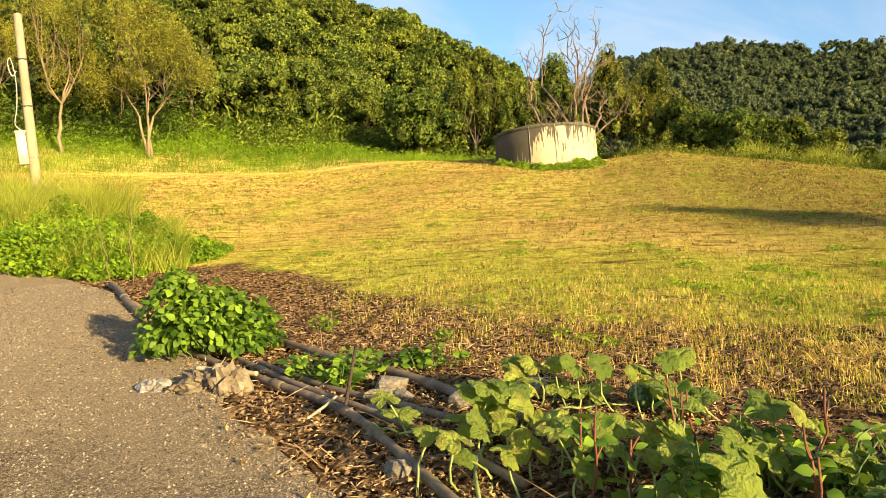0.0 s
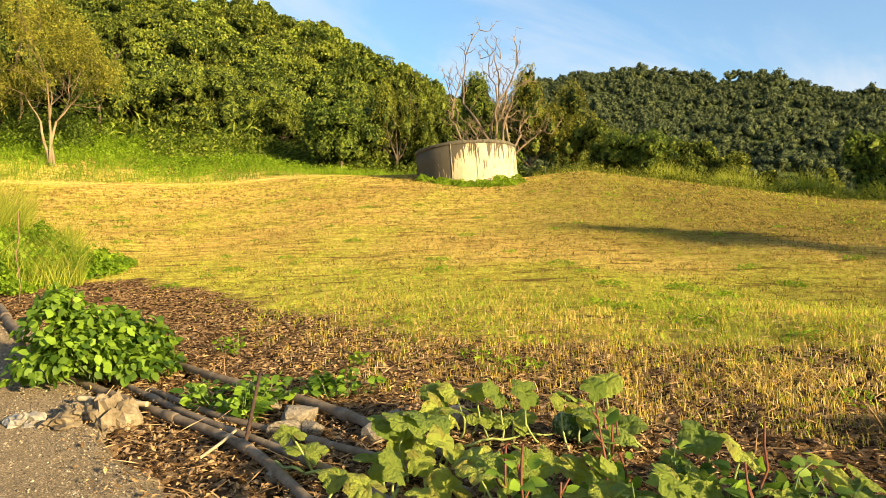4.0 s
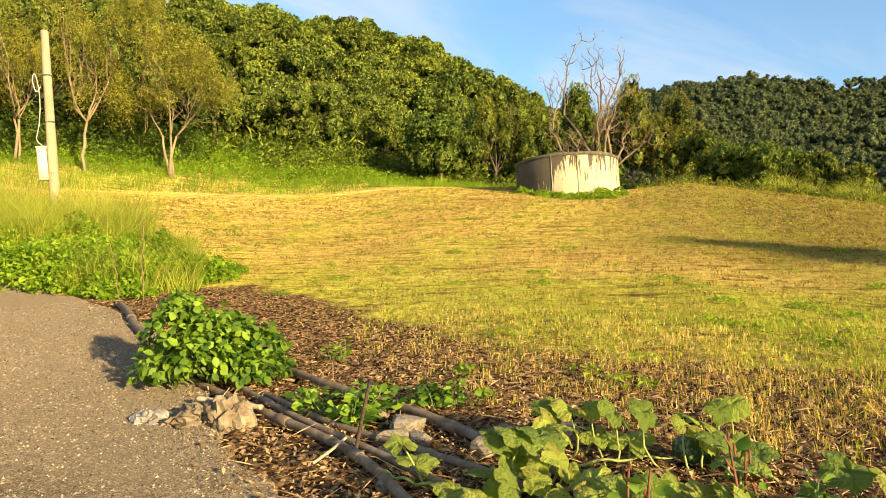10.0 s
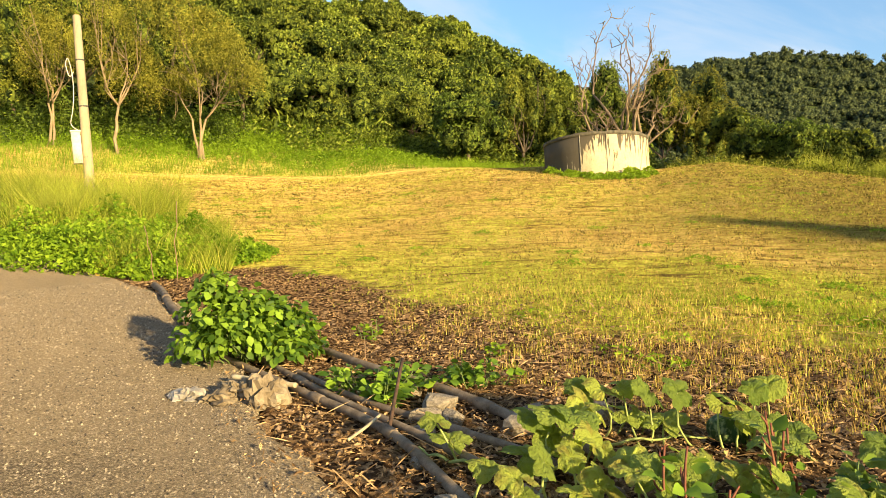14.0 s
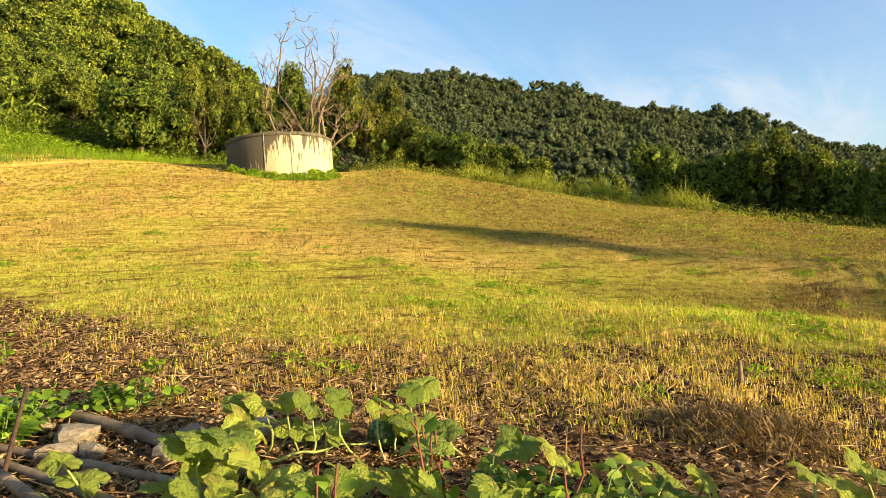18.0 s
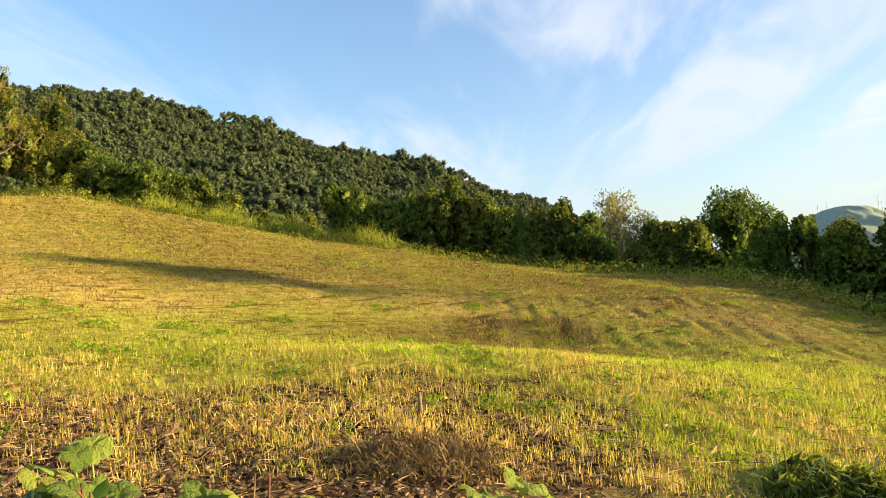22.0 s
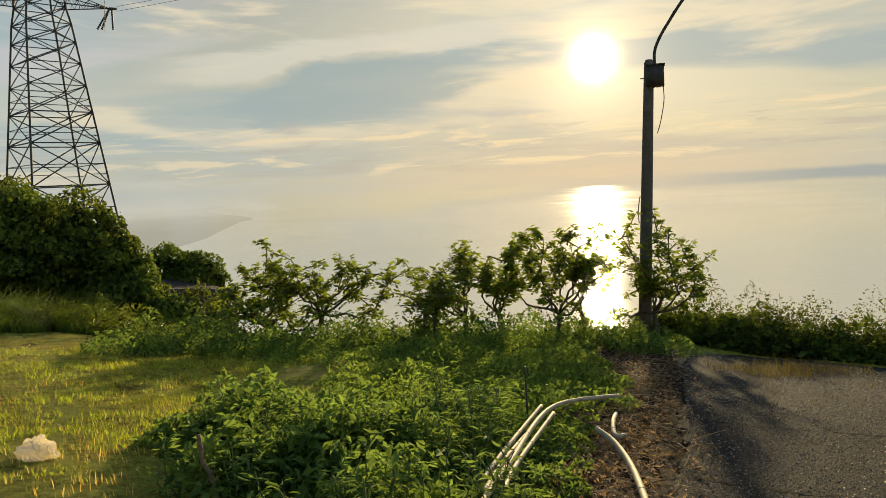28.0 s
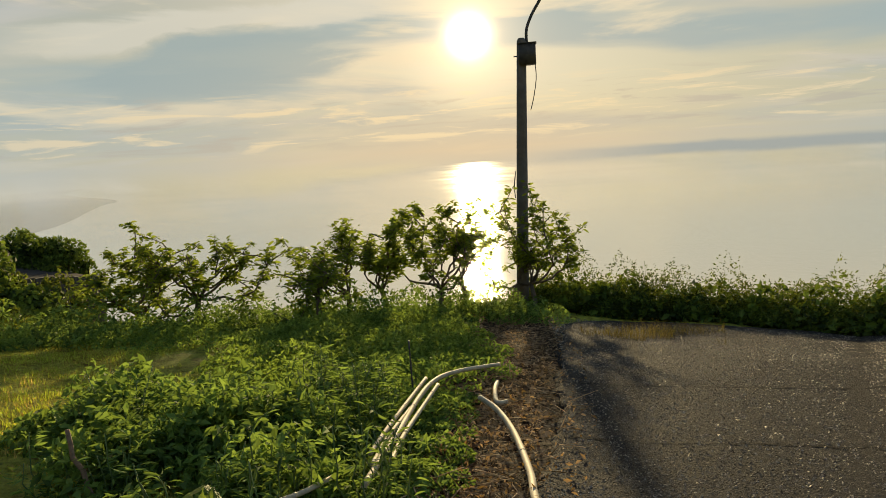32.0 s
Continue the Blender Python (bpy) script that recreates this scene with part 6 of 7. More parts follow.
def bean_bush(label, x, y, lumps, count, leaf, seed):
    """A bean plant: bent stems, and leaves that hang outwards like shingles over lumps (x, y, z, rx, ry, rz)."""
    rng = np.random.default_rng(seed)
    t = thing("bean_bush", label, "plant", Matrix.Translation(Vector((x, y, gz(x, y)))))
    blobs = np.asarray(lumps, float)
    for b in blobs:
        for k in range(4):
            tip = b[:3] + rng.standard_normal(3) * b[3:] * 0.5
            part("stem", Geo().tube(limb_path((b[0] * 0.4, b[1] * 0.4, -0.03), tip, rng, 0.12, 6), np.linspace(0.007, 0.003, 6), 5), MAT_STEM, t)
    c, d = blob_points(blobs, count, rng, 0.72)
    keep = c[:, 2] > 0.02
    c, d = c[keep], d[keep]
    n = len(c)
    way = unit(0.75 * d + 0.5 * rng.standard_normal((n, 3)) + [0, 0, -0.55])
    face = unit(d + 0.45 * rng.standard_normal((n, 3)) + [0, 0, 0.55])
    part("foliage", Geo().quads(*leaf_cloud(c, way, leaf * (0.5 + 0.75 * rng.random(n)), rng, 1.2, face)), MAT_BEAN, t)


bean_bush("bushy bright green bean plant at the lane's edge", 2.2, 6.3, [(-0.05, 0, 0.34, 0.36, 0.36, 0.3), (-0.3, 0.12, 0.44, 0.26, 0.26, 0.3), (-0.2, -0.22, 0.24, 0.3, 0.28, 0.24), (0.26, -0.05, 0.3, 0.26, 0.28, 0.22), (0.5, 0.02, 0.3, 0.16, 0.18, 0.13), (-0.5, -0.05, 0.16, 0.2, 0.22, 0.16), (0.16, -0.32, 0.14, 0.28, 0.24, 0.15), (-0.24, 0.1, 0.66, 0.14, 0.14, 0.16), (0.2, 0.1, 0.5, 0.16, 0.14, 0.12), (-0.02, 0.36, 0.26, 0.34, 0.26, 0.24), (0.42, -0.2, 0.12, 0.2, 0.2, 0.12)], 2800, 0.082, 71)
bushy("bean_bush", "low green bean plant between the pipes", 2.5, 4.62, 0.42, 0.28, 380, 0.09, MAT_BEAN, 72)
bushy("bean_bush", "small green bean plant on bare soil", 3.22, 4.28, 0.3, 0.22, 220, 0.08, MAT_BEAN, 73)
bushy("weed", "single upright green weed on bare soil", 3.55, 6.48, 0.12, 0.32, 60, 0.06, MAT_WEED, 74)
bushy("weed", "low green weed on bare soil", 3.9, 4.9, 0.14, 0.12, 50, 0.06, MAT_WEED, 75)


def red_weed(x, y, h, seed, leafn=9):
    rng = np.random.default_rng(seed)
    base = Vector((x, y, gz(x, y)))
    t = thing("red_stemmed_weed", "upright weed with a thick reddish stem, cut at the top", "weed", Matrix.Translation(base), "red-stemmed weeds")
    p = limb_path((0, 0, -0.02), (rng.uniform(-0.06, 0.06), rng.uniform(-0.06, 0.06), h), rng, 0.02, 8)
    part("stem", Geo().tube(p, np.linspace(0.0075, 0.005, 8), 8, wobble=0.14, rng=rng), MAT_REDSTEM, t)
    for q in range(3):
        a = p[rng.integers(2, 7)]
        part("twig", Geo().tube(limb_path(a, a + np.array([rng.uniform(-0.05, 0.05), rng.uniform(-0.05, 0.05), 0.06]), rng, 0.1, 4), np.linspace(0.006, 0.004, 4), 5), MAT_REDSTEM, t)
    idx = rng.integers(1, 7, leafn)
    b = rng.uniform(0, 6.283, leafn)
    w = np.stack([np.cos(b), np.sin(b), rng.uniform(-0.1, 0.6, leafn)], -1)
    part("foliage", Geo().quads(*leaf_cloud(p[idx] + w * 0.02, w, 0.09 * (0.6 + 0.6 * rng.random(leafn)), rng, 1.1)), MAT_BEAN, t)


for k, (x, y, h) in enumerate([(2.1, 1.75, 0.5), (2.2, 1.6, 0.36), (2.68, 1.68, 0.52), (2.8, 1.72, 0.42), (2.3, 1.9, 0.4), (2.55, 0.95, 0.5), (2.75, 1.0, 0.58), (2.45, 0.85, 0.4), (2.95, 1.7, 0.4), (3.05, 1.85, 0.36)]):
    red_weed(x, y, h, 80 + k)
for k, (x, y) in enumerate([(2.95, 0.95), (2.8, 0.75), (2.6, 0.7), (2.3, 1.3), (2.9, 1.3)]):
    bushy("weed", "leafy green weed among pumpkin leaves", x, y, 0.2, 0.42, 130, 0.075, MAT_WEED_DARK, 90 + k, "weed", group="weeds among pumpkin leaves")


def rod(name, label, a, b, r, mat, category="stake", bend=0.02, sides=7):
    rng = np.random.default_rng(int(abs(a[0] * 100)) + 3)
    base = Vector((a[0], a[1], gz(a[0], a[1]) - 0.03))
    g = Geo().tube(limb_path((0, 0, 0), np.array([b[0] - a[0], b[1] - a[1], gz(a[0], a[1]) + b[2] - base.z]), rng, bend, 7), np.linspace(r, r * 0.8, 7), sides, wobble=0.04, rng=rng)
    ob = solo(name, g, mat, label, category)
    ob.matrix_basis = Matrix.Translation(base)
    return ob


rod("steel_bar", "rusty reinforcing bar stuck aslant in the ground", (2.02, 3.72), (2.44, 4.14, 0.46), 0.014, MAT_RUST, "bar", 0.0)
rod("stake", "thin dry twig stuck upright by a pipe", (2.88, 5.4), (2.87, 5.4, 0.24), 0.006, MAT_TWIG)
rod("stake", "thin upright bamboo twig among weeds", (2.85, 12.0), (2.7, 12.0, 0.95), 0.008, MAT_TWIG)
rod("stake", "thin upright bamboo twig among weeds", (3.14, 11.8), (3.16, 11.8, 1.35), 0.008, MAT_TWIG)
rod("stake", "short brown wooden stake in the stubble", (6.02, 0.75), (6.02, 0.75, 0.2), 0.022, MAT_TWIG, bend=0.0)
rod("marker_stick", "thin white marker stick at the field's edge", (14.1, -9.3), (14.1, -9.3, 1.35), 0.02, MAT_WHITE, bend=0.0)
rod("iron_rod", "thin dark iron rod upright among weeds", (0.85, -6.0), (0.86, -6.0, 0.55), 0.009, MAT_DARK, "rod", 0.0)
rod("stake", "broken dark wooden stake leaning in the weeds", (2.3, -3.55), (2.45, -3.6, 0.42), 0.016, MAT_TWIG)


def straw_heap(name, label, x, y, rx, ry, h, n, mat, seed, length=0.22):
    rng = np.random.default_rng(seed)
    a, r = rng.uniform(0, 6.283, n), np.sqrt(rng.random(n))
    px, py = x + rx * r * np.cos(a), y + ry * r * np.sin(a)
    p = np.stack([px, py, ground(px, py) + h * (1 - r**2) * (0.3 + 0.7 * rng.random(n)) + 0.01], -1)
    b = rng.uniform(0, 6.283, n)
    d = np.stack([np.cos(b), np.sin(b), rng.normal(0.05, 0.45, n)], -1) * (length * (0.4 + rng.random(n)))[:, None]
    s = np.stack([-np.sin(b), np.cos(b), 0 * b], -1) * 0.005
    sag = np.array([0, 0, 0.035])
    v = np.stack([p - s, p + s, p + d * 0.5 + s + sag, p + d * 0.5 - s + sag, p + d], 1).reshape(-1, 3)
    i = np.arange(n)[:, None] * 5
    g = Geo()
    g.v.append(v)
    g.n = len(v)
    g.f.append(i + np.array([0, 1, 2, 3]))
    g.f.append(i + np.array([3, 2, 4]))
    return solo(name, g, mat, label, "heap", kind="stuff", soft=False)


MAT_STRAW = leafy("old_straw", (0.05, 0.03, 0.014), (0.28, 0.19, 0.085), 0.2, 0.8, 2.0)
straw_heap("straw_heap", "low heap of brown dry weeds and straw", 4.85, 0.6, 0.38, 0.55, 0.15, 1000, MAT_STRAW, 95, 0.13)
straw_heap("straw_heap", "scattered dry straw on bare soil", 5.6, 1.9, 0.5, 0.6, 0.05, 260, MAT_DRYGRASS, 96, 0.12)
grass_patch("dry_weeds", "patch of brown dead weeds in a hollow of the field", (86, 98), (13.4, 15.8), 2600, 0.16, 98, MAT_STRAW, 0.012, lean=0.8)
heap_spots = [(4.62 + 0.42 * math.sin(k * 2.4) * (k / 14) ** 0.5, -2.1 + 0.48 * math.cos(k * 2.4) * (k / 14) ** 0.5, 0.17 + 0.05 * math.sin(k * 1.9), 0.25 - 0.011 * k + 0.06 * math.sin(k * 3.1)) for k in range(15)]
weed_mass("cut_weeds", "heap of cut green weeds wilting on the ground", heap_spots, 4200, 0.085, MAT_BUSH, 97, 0.32, category="heap")


straw_heap("cut_stalks", "tangle of wilting green stalks over cut weeds", 4.6, -2.1, 0.55, 0.5, 0.15, 150, MAT_STALK, 99, 0.26)


# ---------------------------------------------------------------- thicket, palm, tower
def thicket(label, az, d, top, wide, deep, seed, mat, n=12000, leaf=0.165):
    """A rounded, creeper-grown bank of shrubs: lumps over a low dome."""
    rng = np.random.default_rng(seed)
    base = polar(az, d)
    h = (aloft(az, top, d).z - base.z) * 1.07
    w = d * math.radians(wide * 1.3) / 2
    turn = -radians(az)
    crowns = [(0, 0, h * 0.4, w * 1.05, w * 0.75, h * 0.5)]
    for k in range(13):
        u, z = rng.uniform(-0.95, 0.95), (k + rng.random()) / 13
        z = (0.26 + 0.52 * z) * (1 - 0.3 * u * u)
        q = np.array([u * w, rng.uniform(-1.0, 0.2) * deep * (1.15 - z)])
        x, y = q[0] * math.cos(turn) - q[1] * math.sin(turn), q[0] * math.sin(turn) + q[1] * math.cos(turn)
        size = rng.uniform(0.55, 1.05)
        crowns.append((x, y, h * z, size * 1.15, size * 1.15, size * 0.85))
    return tree("thicket", label, base, crowns, n, leaf, mat, MAT_DARKBARK, 0.09, 2, 0.2, seed, "shrub", 5, 0.6, 0.5, "thicket at the field's edge", 0.46, core=0.78, loose=0.6)


THICK = "dark creeper-covered thicket at the field's lower edge"
for k, (az, d, top, wide, deep) in enumerate([(115.9, 32, 3.2, 4.6, 1.6), (118.9, 31.5, 3.4, 6, 1.8), (122.0, 32, 3.9, 7, 2.0), (124.2, 30.5, 3.3, 6, 1.8), (126.2, 31.5, 3.2, 8, 2.0), (128.4, 30, 2.9, 7, 1.9), (130.4, 29, 3.1, 8, 2.0), (132.3, 28, 2.9, 7, 1.9), (134.2, 27, 2.5, 8, 1.9), (136.0, 26, 1.7, 7, 1.8), (137.6, 25.5, 0.7, 7, 1.7), (139.1, 25, -0.6, 6, 1.5), (140.4, 24.5, -1.6, 5, 1.4), (142.4, 23.5, -5.2, 4.0, 1.2)]):
    thicket(THICK, az, d, top, wide, deep, 120 + k, MAT_DARKLEAF if k % 2 else MAT_BUSH)
weed_mass("weeds", "sunlit yellow-green weeds below the thicket", spots_polar([(124, 20.6, 0.8, 0.6), (126.5, 20.2, 0.8, 0.6), (129, 19.8, 0.8, 0.55), (131, 19.2, 0.7, 0.5), (121.5, 22, 0.8, 0.7), (118, 23.5, 0.9, 0.6)]), 7000, 0.11, MAT_GRASS, 130, 0.25)
weed_mass("weeds", "rough dark weeds below the thicket", spots_polar([(132.5, 19.5, 0.9, 1.1), (135, 18.5, 0.8, 1.0), (138, 17.2, 0.9, 0.9), (140.5, 16.6, 0.9, 1.1), (143, 15.8, 0.9, 0.9)]), 4200, 0.16, MAT_BUSH, 131, 0.25)
grass_patch("reed_grass", "arching reed grass below the thicket", (133, 143.5), (15.8, 18.6), 5200, 1.0, 132, MAT_DARKLEAF, 0.02, lean=0.9)


weed_mass("undergrowth", "dark growth deep inside the thicket", spots_polar([(a, 34.0 - (a - 111) * 0.33, 1.6, 2.6 - 0.03 * (a - 111)) for a in np.arange(111, 142, 1.4)] + [(a, float(np.interp(a, RA, RD)) + 6.5, 1.6, 2.3) for a in np.arange(88, 117, 1.3)] + [(a, 31.5, 1.5, 2.6) for a in np.arange(108, 118, 1.2)]), 23000, 0.26, MAT_DARKLEAF, 133, 0.55, category="undergrowth")
weed_mass("weeds", "green weeds round the foot of the palm", spots_polar([(120.0, 22.8, 1.0, 1.3), (121.8, 22.2, 1.0, 1.6), (123.6, 22.4, 0.9, 1.2), (118.2, 24.0, 1.0, 1.0)]), 6500, 0.12, MAT_DARKLEAF, 134, 0.4)


def build_palm():
    rng = np.random.default_rng(9)
    d = 23.4
    foot, crown = polar(121.4, d), aloft(128.4, 9.6, d)
    t = thing("palm_tree", "leaning coconut palm with arching ragged fronds", "palm tree", Matrix.Translation(foot))
    ctrl = [np.array([0, 0, -0.3]), seen(122.1, -1.5, d, foot), seen(125.4, 4.3, d, foot), np.array(crown - foot)]
    p = spline(ctrl, 46)
    rad = np.linspace(0.115, 0.075, 46) * (1 + 0.06 * (np.arange(46) % 2))
    part("trunk", Geo().tube(p, rad, 12), MAT_DARKBARK, t)
    part("crown_shaft", Geo().tube([p[-2], p[-1] + [0, 0, 0.2], p[-1] + [0, 0, 0.5]], [0.16, 0.2, 0.08], 10), MAT_TWIG, t)
    mat = leafy("palm_fronds", (0.035, 0.05, 0.008), (0.13, 0.14, 0.025), 0.3, 0.4, warm=(0.25, 0.2, 0.06))
    right = np.array([math.cos(radians(128.3)), -math.sin(radians(128.3)), 0])
    back = np.array([math.sin(radians(128.3)), math.cos(radians(128.3)), 0])
    top = p[-1] + [0, 0, 0.25]
    # each frond's tip from the crown: sideways, up, back; and how far its middle arches
    fronds = [(-0.4, 2.35, 0.1, 0.15), (0.95, 1.6, 0.2, 1.1), (0.35, 2.0, -0.4, 0.5), (-1.3, 0.8, 0.3, 1.15), (-2.3, 0.0, 0.2, 0.75), (-1.95, -1.2, -0.3, 0.6), (-1.4, -1.9, 0.2, 0.7), (-0.75, 1.5, -0.5, 0.7),
              (2.3, 0.5, 0.3, 0.7), (2.25, -0.6, -0.3, 0.85), (2.05, -1.6, 0.2, 0.75), (1.3, -1.55, -0.5, 0.6), (0.45, -2.3, 0.3, 0.7), (0.75, -2.0, -0.3, 0.6), (0.3, -0.4, -1.9, 0.8), (-0.5, -0.3, 1.9, 0.8)]
    for k, (u, up, w, lift) in enumerate(fronds):
        g = Geo()
        s = np.linspace(0, 1, 26)[:, None]
        tip = u * right + w * back + np.array([0, 0, up])
        bow = tip * 0.5 + np.array([0, 0, lift * 1.25])
        rib = top + 2 * s * (1 - s) * bow + s * s * tip
        g.tube(rib, np.linspace(0.03, 0.006, 26), 5)
        tangent = unit(np.gradient(rib, axis=0))
        across = unit(np.cross(tangent, [0, 0, 1.0]))
        for side in (-1, 1):
            for q in range(2, 26):
                for e in (0.0, 0.5):
                    i = min(q + e, 25)
                    a = rib[int(i)] * (1 - i % 1) + rib[min(int(i) + 1, 25)] * (i % 1)
                    l = 0.72 * math.sin(math.pi * min(0.15 + i / 27, 0.97)) ** 0.6 * rng.uniform(0.75, 1.1)
                    way = unit((across[q] * side * 0.75 + tangent[q] * 0.65 + np.array([0, 0, -0.55 - 0.35 * rng.random()]))[None])[0]
                    b, wd = a + way * l * 0.5, 0.029
                    o = tangent[q] * wd
                    c = a + way * l + np.array([0, 0, -0.3 * l])
                    g.quads([a - o * 0.6, a + o * 0.6, b + o, c, b - o], np.array([[0, 1, 2, 4]]))
                    g.f.append(np.array([4, 2, 3]) + g.n - 5)
        part("frond", g, mat, t, "pale dying hanging frond" if k in (12, 13) else "", soft=False)
    g = Geo()
    for k in range(7):
        c = p[-1] + np.array([math.cos(k * 0.9) * 0.2, math.sin(k * 0.9) * 0.2, -0.05])
        n = 8
        for m in range(1):
            v = [(c[0] + 0.1 * math.sin(w) * math.cos(a), c[1] + 0.1 * math.sin(w) * math.sin(a), c[2] + 0.13 * math.cos(w)) for w in np.linspace(0.1, 3.04, 6) for a in np.linspace(0, 6.283, n, endpoint=False)]
            f = [[i * n + j, i * n + (j + 1) % n, (i + 1) * n + (j + 1) % n, (i + 1) * n + j] for i in range(5) for j in range(n)]
            g.add(v, f)
    part("coconuts", g, MAT_TWIG, t)


build_palm()


def build_tower():
    D = 70.0
    az = 138.1
    mid = polar(az, D)
    base = Vector((mid.x, mid.y, -6.5))
    base.z = min(base.z, mid.z)
    t = thing("transmission_tower", "lattice steel pylon with cross-arms and hanging insulators", "pylon", Matrix.Translation(base) @ Matrix.Rotation(radians(-az + 20), 4, "Z"))

    def lv(el):
        return 1.5 + D * math.tan(radians(el)) - base.z

    def half(z):
        knee = lv(13.0)
        if z < knee:
            k = z / knee
            return 5.9 * (1 - k) + 1.6 * k
        return max(1.5 - (z - knee) * 0.03, 1.0)

    levels = [0, lv(-2.2), lv(1.0), lv(3.9), lv(6.0), lv(7.8), lv(9.3), lv(10.7), lv(11.9), lv(13.0), lv(14.1), lv(15.2), lv(16.2), lv(17.2), lv(18.4), lv(19.6), lv(21.0), lv(23)]
    corners = [(1, 1), (-1, 1), (-1, -1), (1, -1)]
    for sx, sy in corners:
        part("leg", Geo().tube([(sx * half(z), sy * half(z), z) for z in levels], 0.085, 6), MAT_STEEL, t)
    for i in range(len(levels) - 1):
        g = Geo()
        z0, z1 = levels[i], levels[i + 1]
        h0, h1 = half(z0), half(z1)
        for k in range(4):
            (ax, ay), (bx, by) = corners[k], corners[(k + 1) % 4]
            a0, b0, a1, b1 = (np.array(q) for q in ((ax * h0, ay * h0, z0), (bx * h0, by * h0, z0), (ax * h1, ay * h1, z1), (bx * h1, by * h1, z1)))
            r = 0.045 if i > 3 else 0.055
            g.tube([a0, b1], r, 4)
            g.tube([b0, a1], r, 4)
            g.tube([a1, b1], r, 4)
            if i < 5:
                x = (a0 + b1 + b0 + a1) / 4
                for e in (a0 + a1, b0 + b1):
                    g.tube([e / 2, x], 0.035, 4)
                g.tube([(a0 + x) / 2, (a0 * 3 + a1) / 4 * 1.0], 0.03, 4)
                g.tube([(b0 + x) / 2, (b0 * 3 + b1) / 4 * 1.0], 0.03, 4)
        part("bracing", g, MAT_STEEL, t)
    turn = Matrix.Rotation(radians(-20), 3, "Z")

    def local(v):
        return np.array(turn @ Vector(v))

    ends = []
    for el, reach in ((13.2, 5.35), (17.2, 5.3), (21.2, 4.9)):
        z = lv(el)
        for sgn in (-1, 1):
            g = Geo()
            tip = local((sgn * reach, 0, z + 0.05))
            h = half(z)
            for q in (-1, 1):
                lo, hi = np.array(local((sgn * h * 0.9, q * h * 0.9, z))), np.array(local((sgn * h * 0.9, q * h * 0.9, z + 1.25)))
                g.tube([lo, tip], 0.055, 4)
                g.tube([hi, tip], 0.045, 4)
                for e in np.linspace(0.15, 0.85, 5):
                    g.tube([lo + (tip - lo) * e, hi + (tip - hi) * min(e + 0.1, 1)], 0.028, 4)
                    g.tube([lo + (tip - lo) * e, hi + (tip - hi) * max(e - 0.1, 0)], 0.024, 4)
            for e in np.linspace(0.1, 0.9, 6):
                a, b = local((sgn * h * 0.9, -h * 0.9, z)), local((sgn * h * 0.9, h * 0.9, z))
                g.tube([a + (tip - a) * e, b + (tip - b) * e], 0.028, 4)
            arm = part("cross_arm", g, MAT_STEEL, t)
            out = tip + local((sgn * 0.6, 0, 0))
            part("arm_tip", Geo().tube([tip, out], 0.11, 6), MAT_STEEL, arm)
            for q, (dx, dy) in enumerate(((-0.9, -0.5), (-1.35, -0.5), (0.1, 0.25))):
                top = tip + local((0.0 if q < 2 else 0.2, 0, -0.05))
                low = top + local((dx * 0.75 - 0.1, dy, -1.85 if q < 2 else -1.7))
                w = np.linspace(0, 1, 22)[:, None]
                part("insulator", Geo().tube(top + (low - top) * w, np.where(np.arange(22) % 2, 0.11 if 1 else 0, 0.05), 8), MAT_DARK, arm, "string of dark disc insulators")
            ends.append((sgn, np.array(t.matrix_basis @ Vector(tip + local((-0.55, -0.3, -1.85)))), np.array(t.matrix_basis @ Vector(out))))
    return ends


def build_lines(ends):
    """Conductors: one side runs down valley past the camera, the other away over the shrubs."""
    for k, (sgn, low, out) in enumerate(ends):
        far = out + np.array([-150.0, -16.0, 22.0])
        back = np.array([12.0, -8.0, 42.0]) + (low - ends[0][1]) * 0.6
        for name, a, b, sag, lab in (("power_line", out, far, 2.5, "pair of thin power conductors from the pylon"), ("power_line", low, back, 5.0, "pair of thin power conductors from the pylon")):
            s = np.linspace(0, 1, 40)[:, None]
            p = a + (b - a) * s - np.array([0, 0, 1]) * sag * 4 * s * (1 - s)
            ob = thing(name, lab, "cable", Matrix.Translation(Vector(a)), "power lines")
            for o in (-0.2, 0.2):
                part("wire", Geo().tube(p - a + [0, 0, o], 0.015, 4), MAT_DARK, ob)


build_lines(build_tower())


# ---------------------------------------------------------------- hut below the slope
MAT_BLOCK = plain("rough_grey_block", (0.035, 0.032, 0.028), (0.10, 0.092, 0.08), 5, 0.95, 0.6, 0.01)


def build_hut():
    d = 26.0
    a, b = aloft(143.2, -7.0, d), aloft(149.5, -7.6, d + 3)
    t = thing("hut", "low hut of dark concrete blocks below the slope", "hut", Matrix.Translation(a))
    v = np.array(b - a)
    n = unit(np.array([v[1], -v[0], 0])[None])[0]
    g = Geo()
    back = -n * 3
    g.add([(0, 0, -0.15), v + [0, 0, -0.15], v + back + [0, 0, 0.35], back + [0, 0, 0.35], (0, 0, 0), v, v + back + [0, 0, 0.5], back + [0, 0, 0.5]], [[0, 1, 2, 3][::-1], [4, 5, 6, 7], [0, 1, 5, 4], [1, 2, 6, 5], [2, 3, 7, 6], [3, 0, 4, 7]])
    part("roof", g, plain("grey_roof_sheet", (0.03, 0.027, 0.024), (0.08, 0.07, 0.06), 4, 0.9, 0.4, 0.01, spec=0.05), t, soft=False)
    g = Geo()
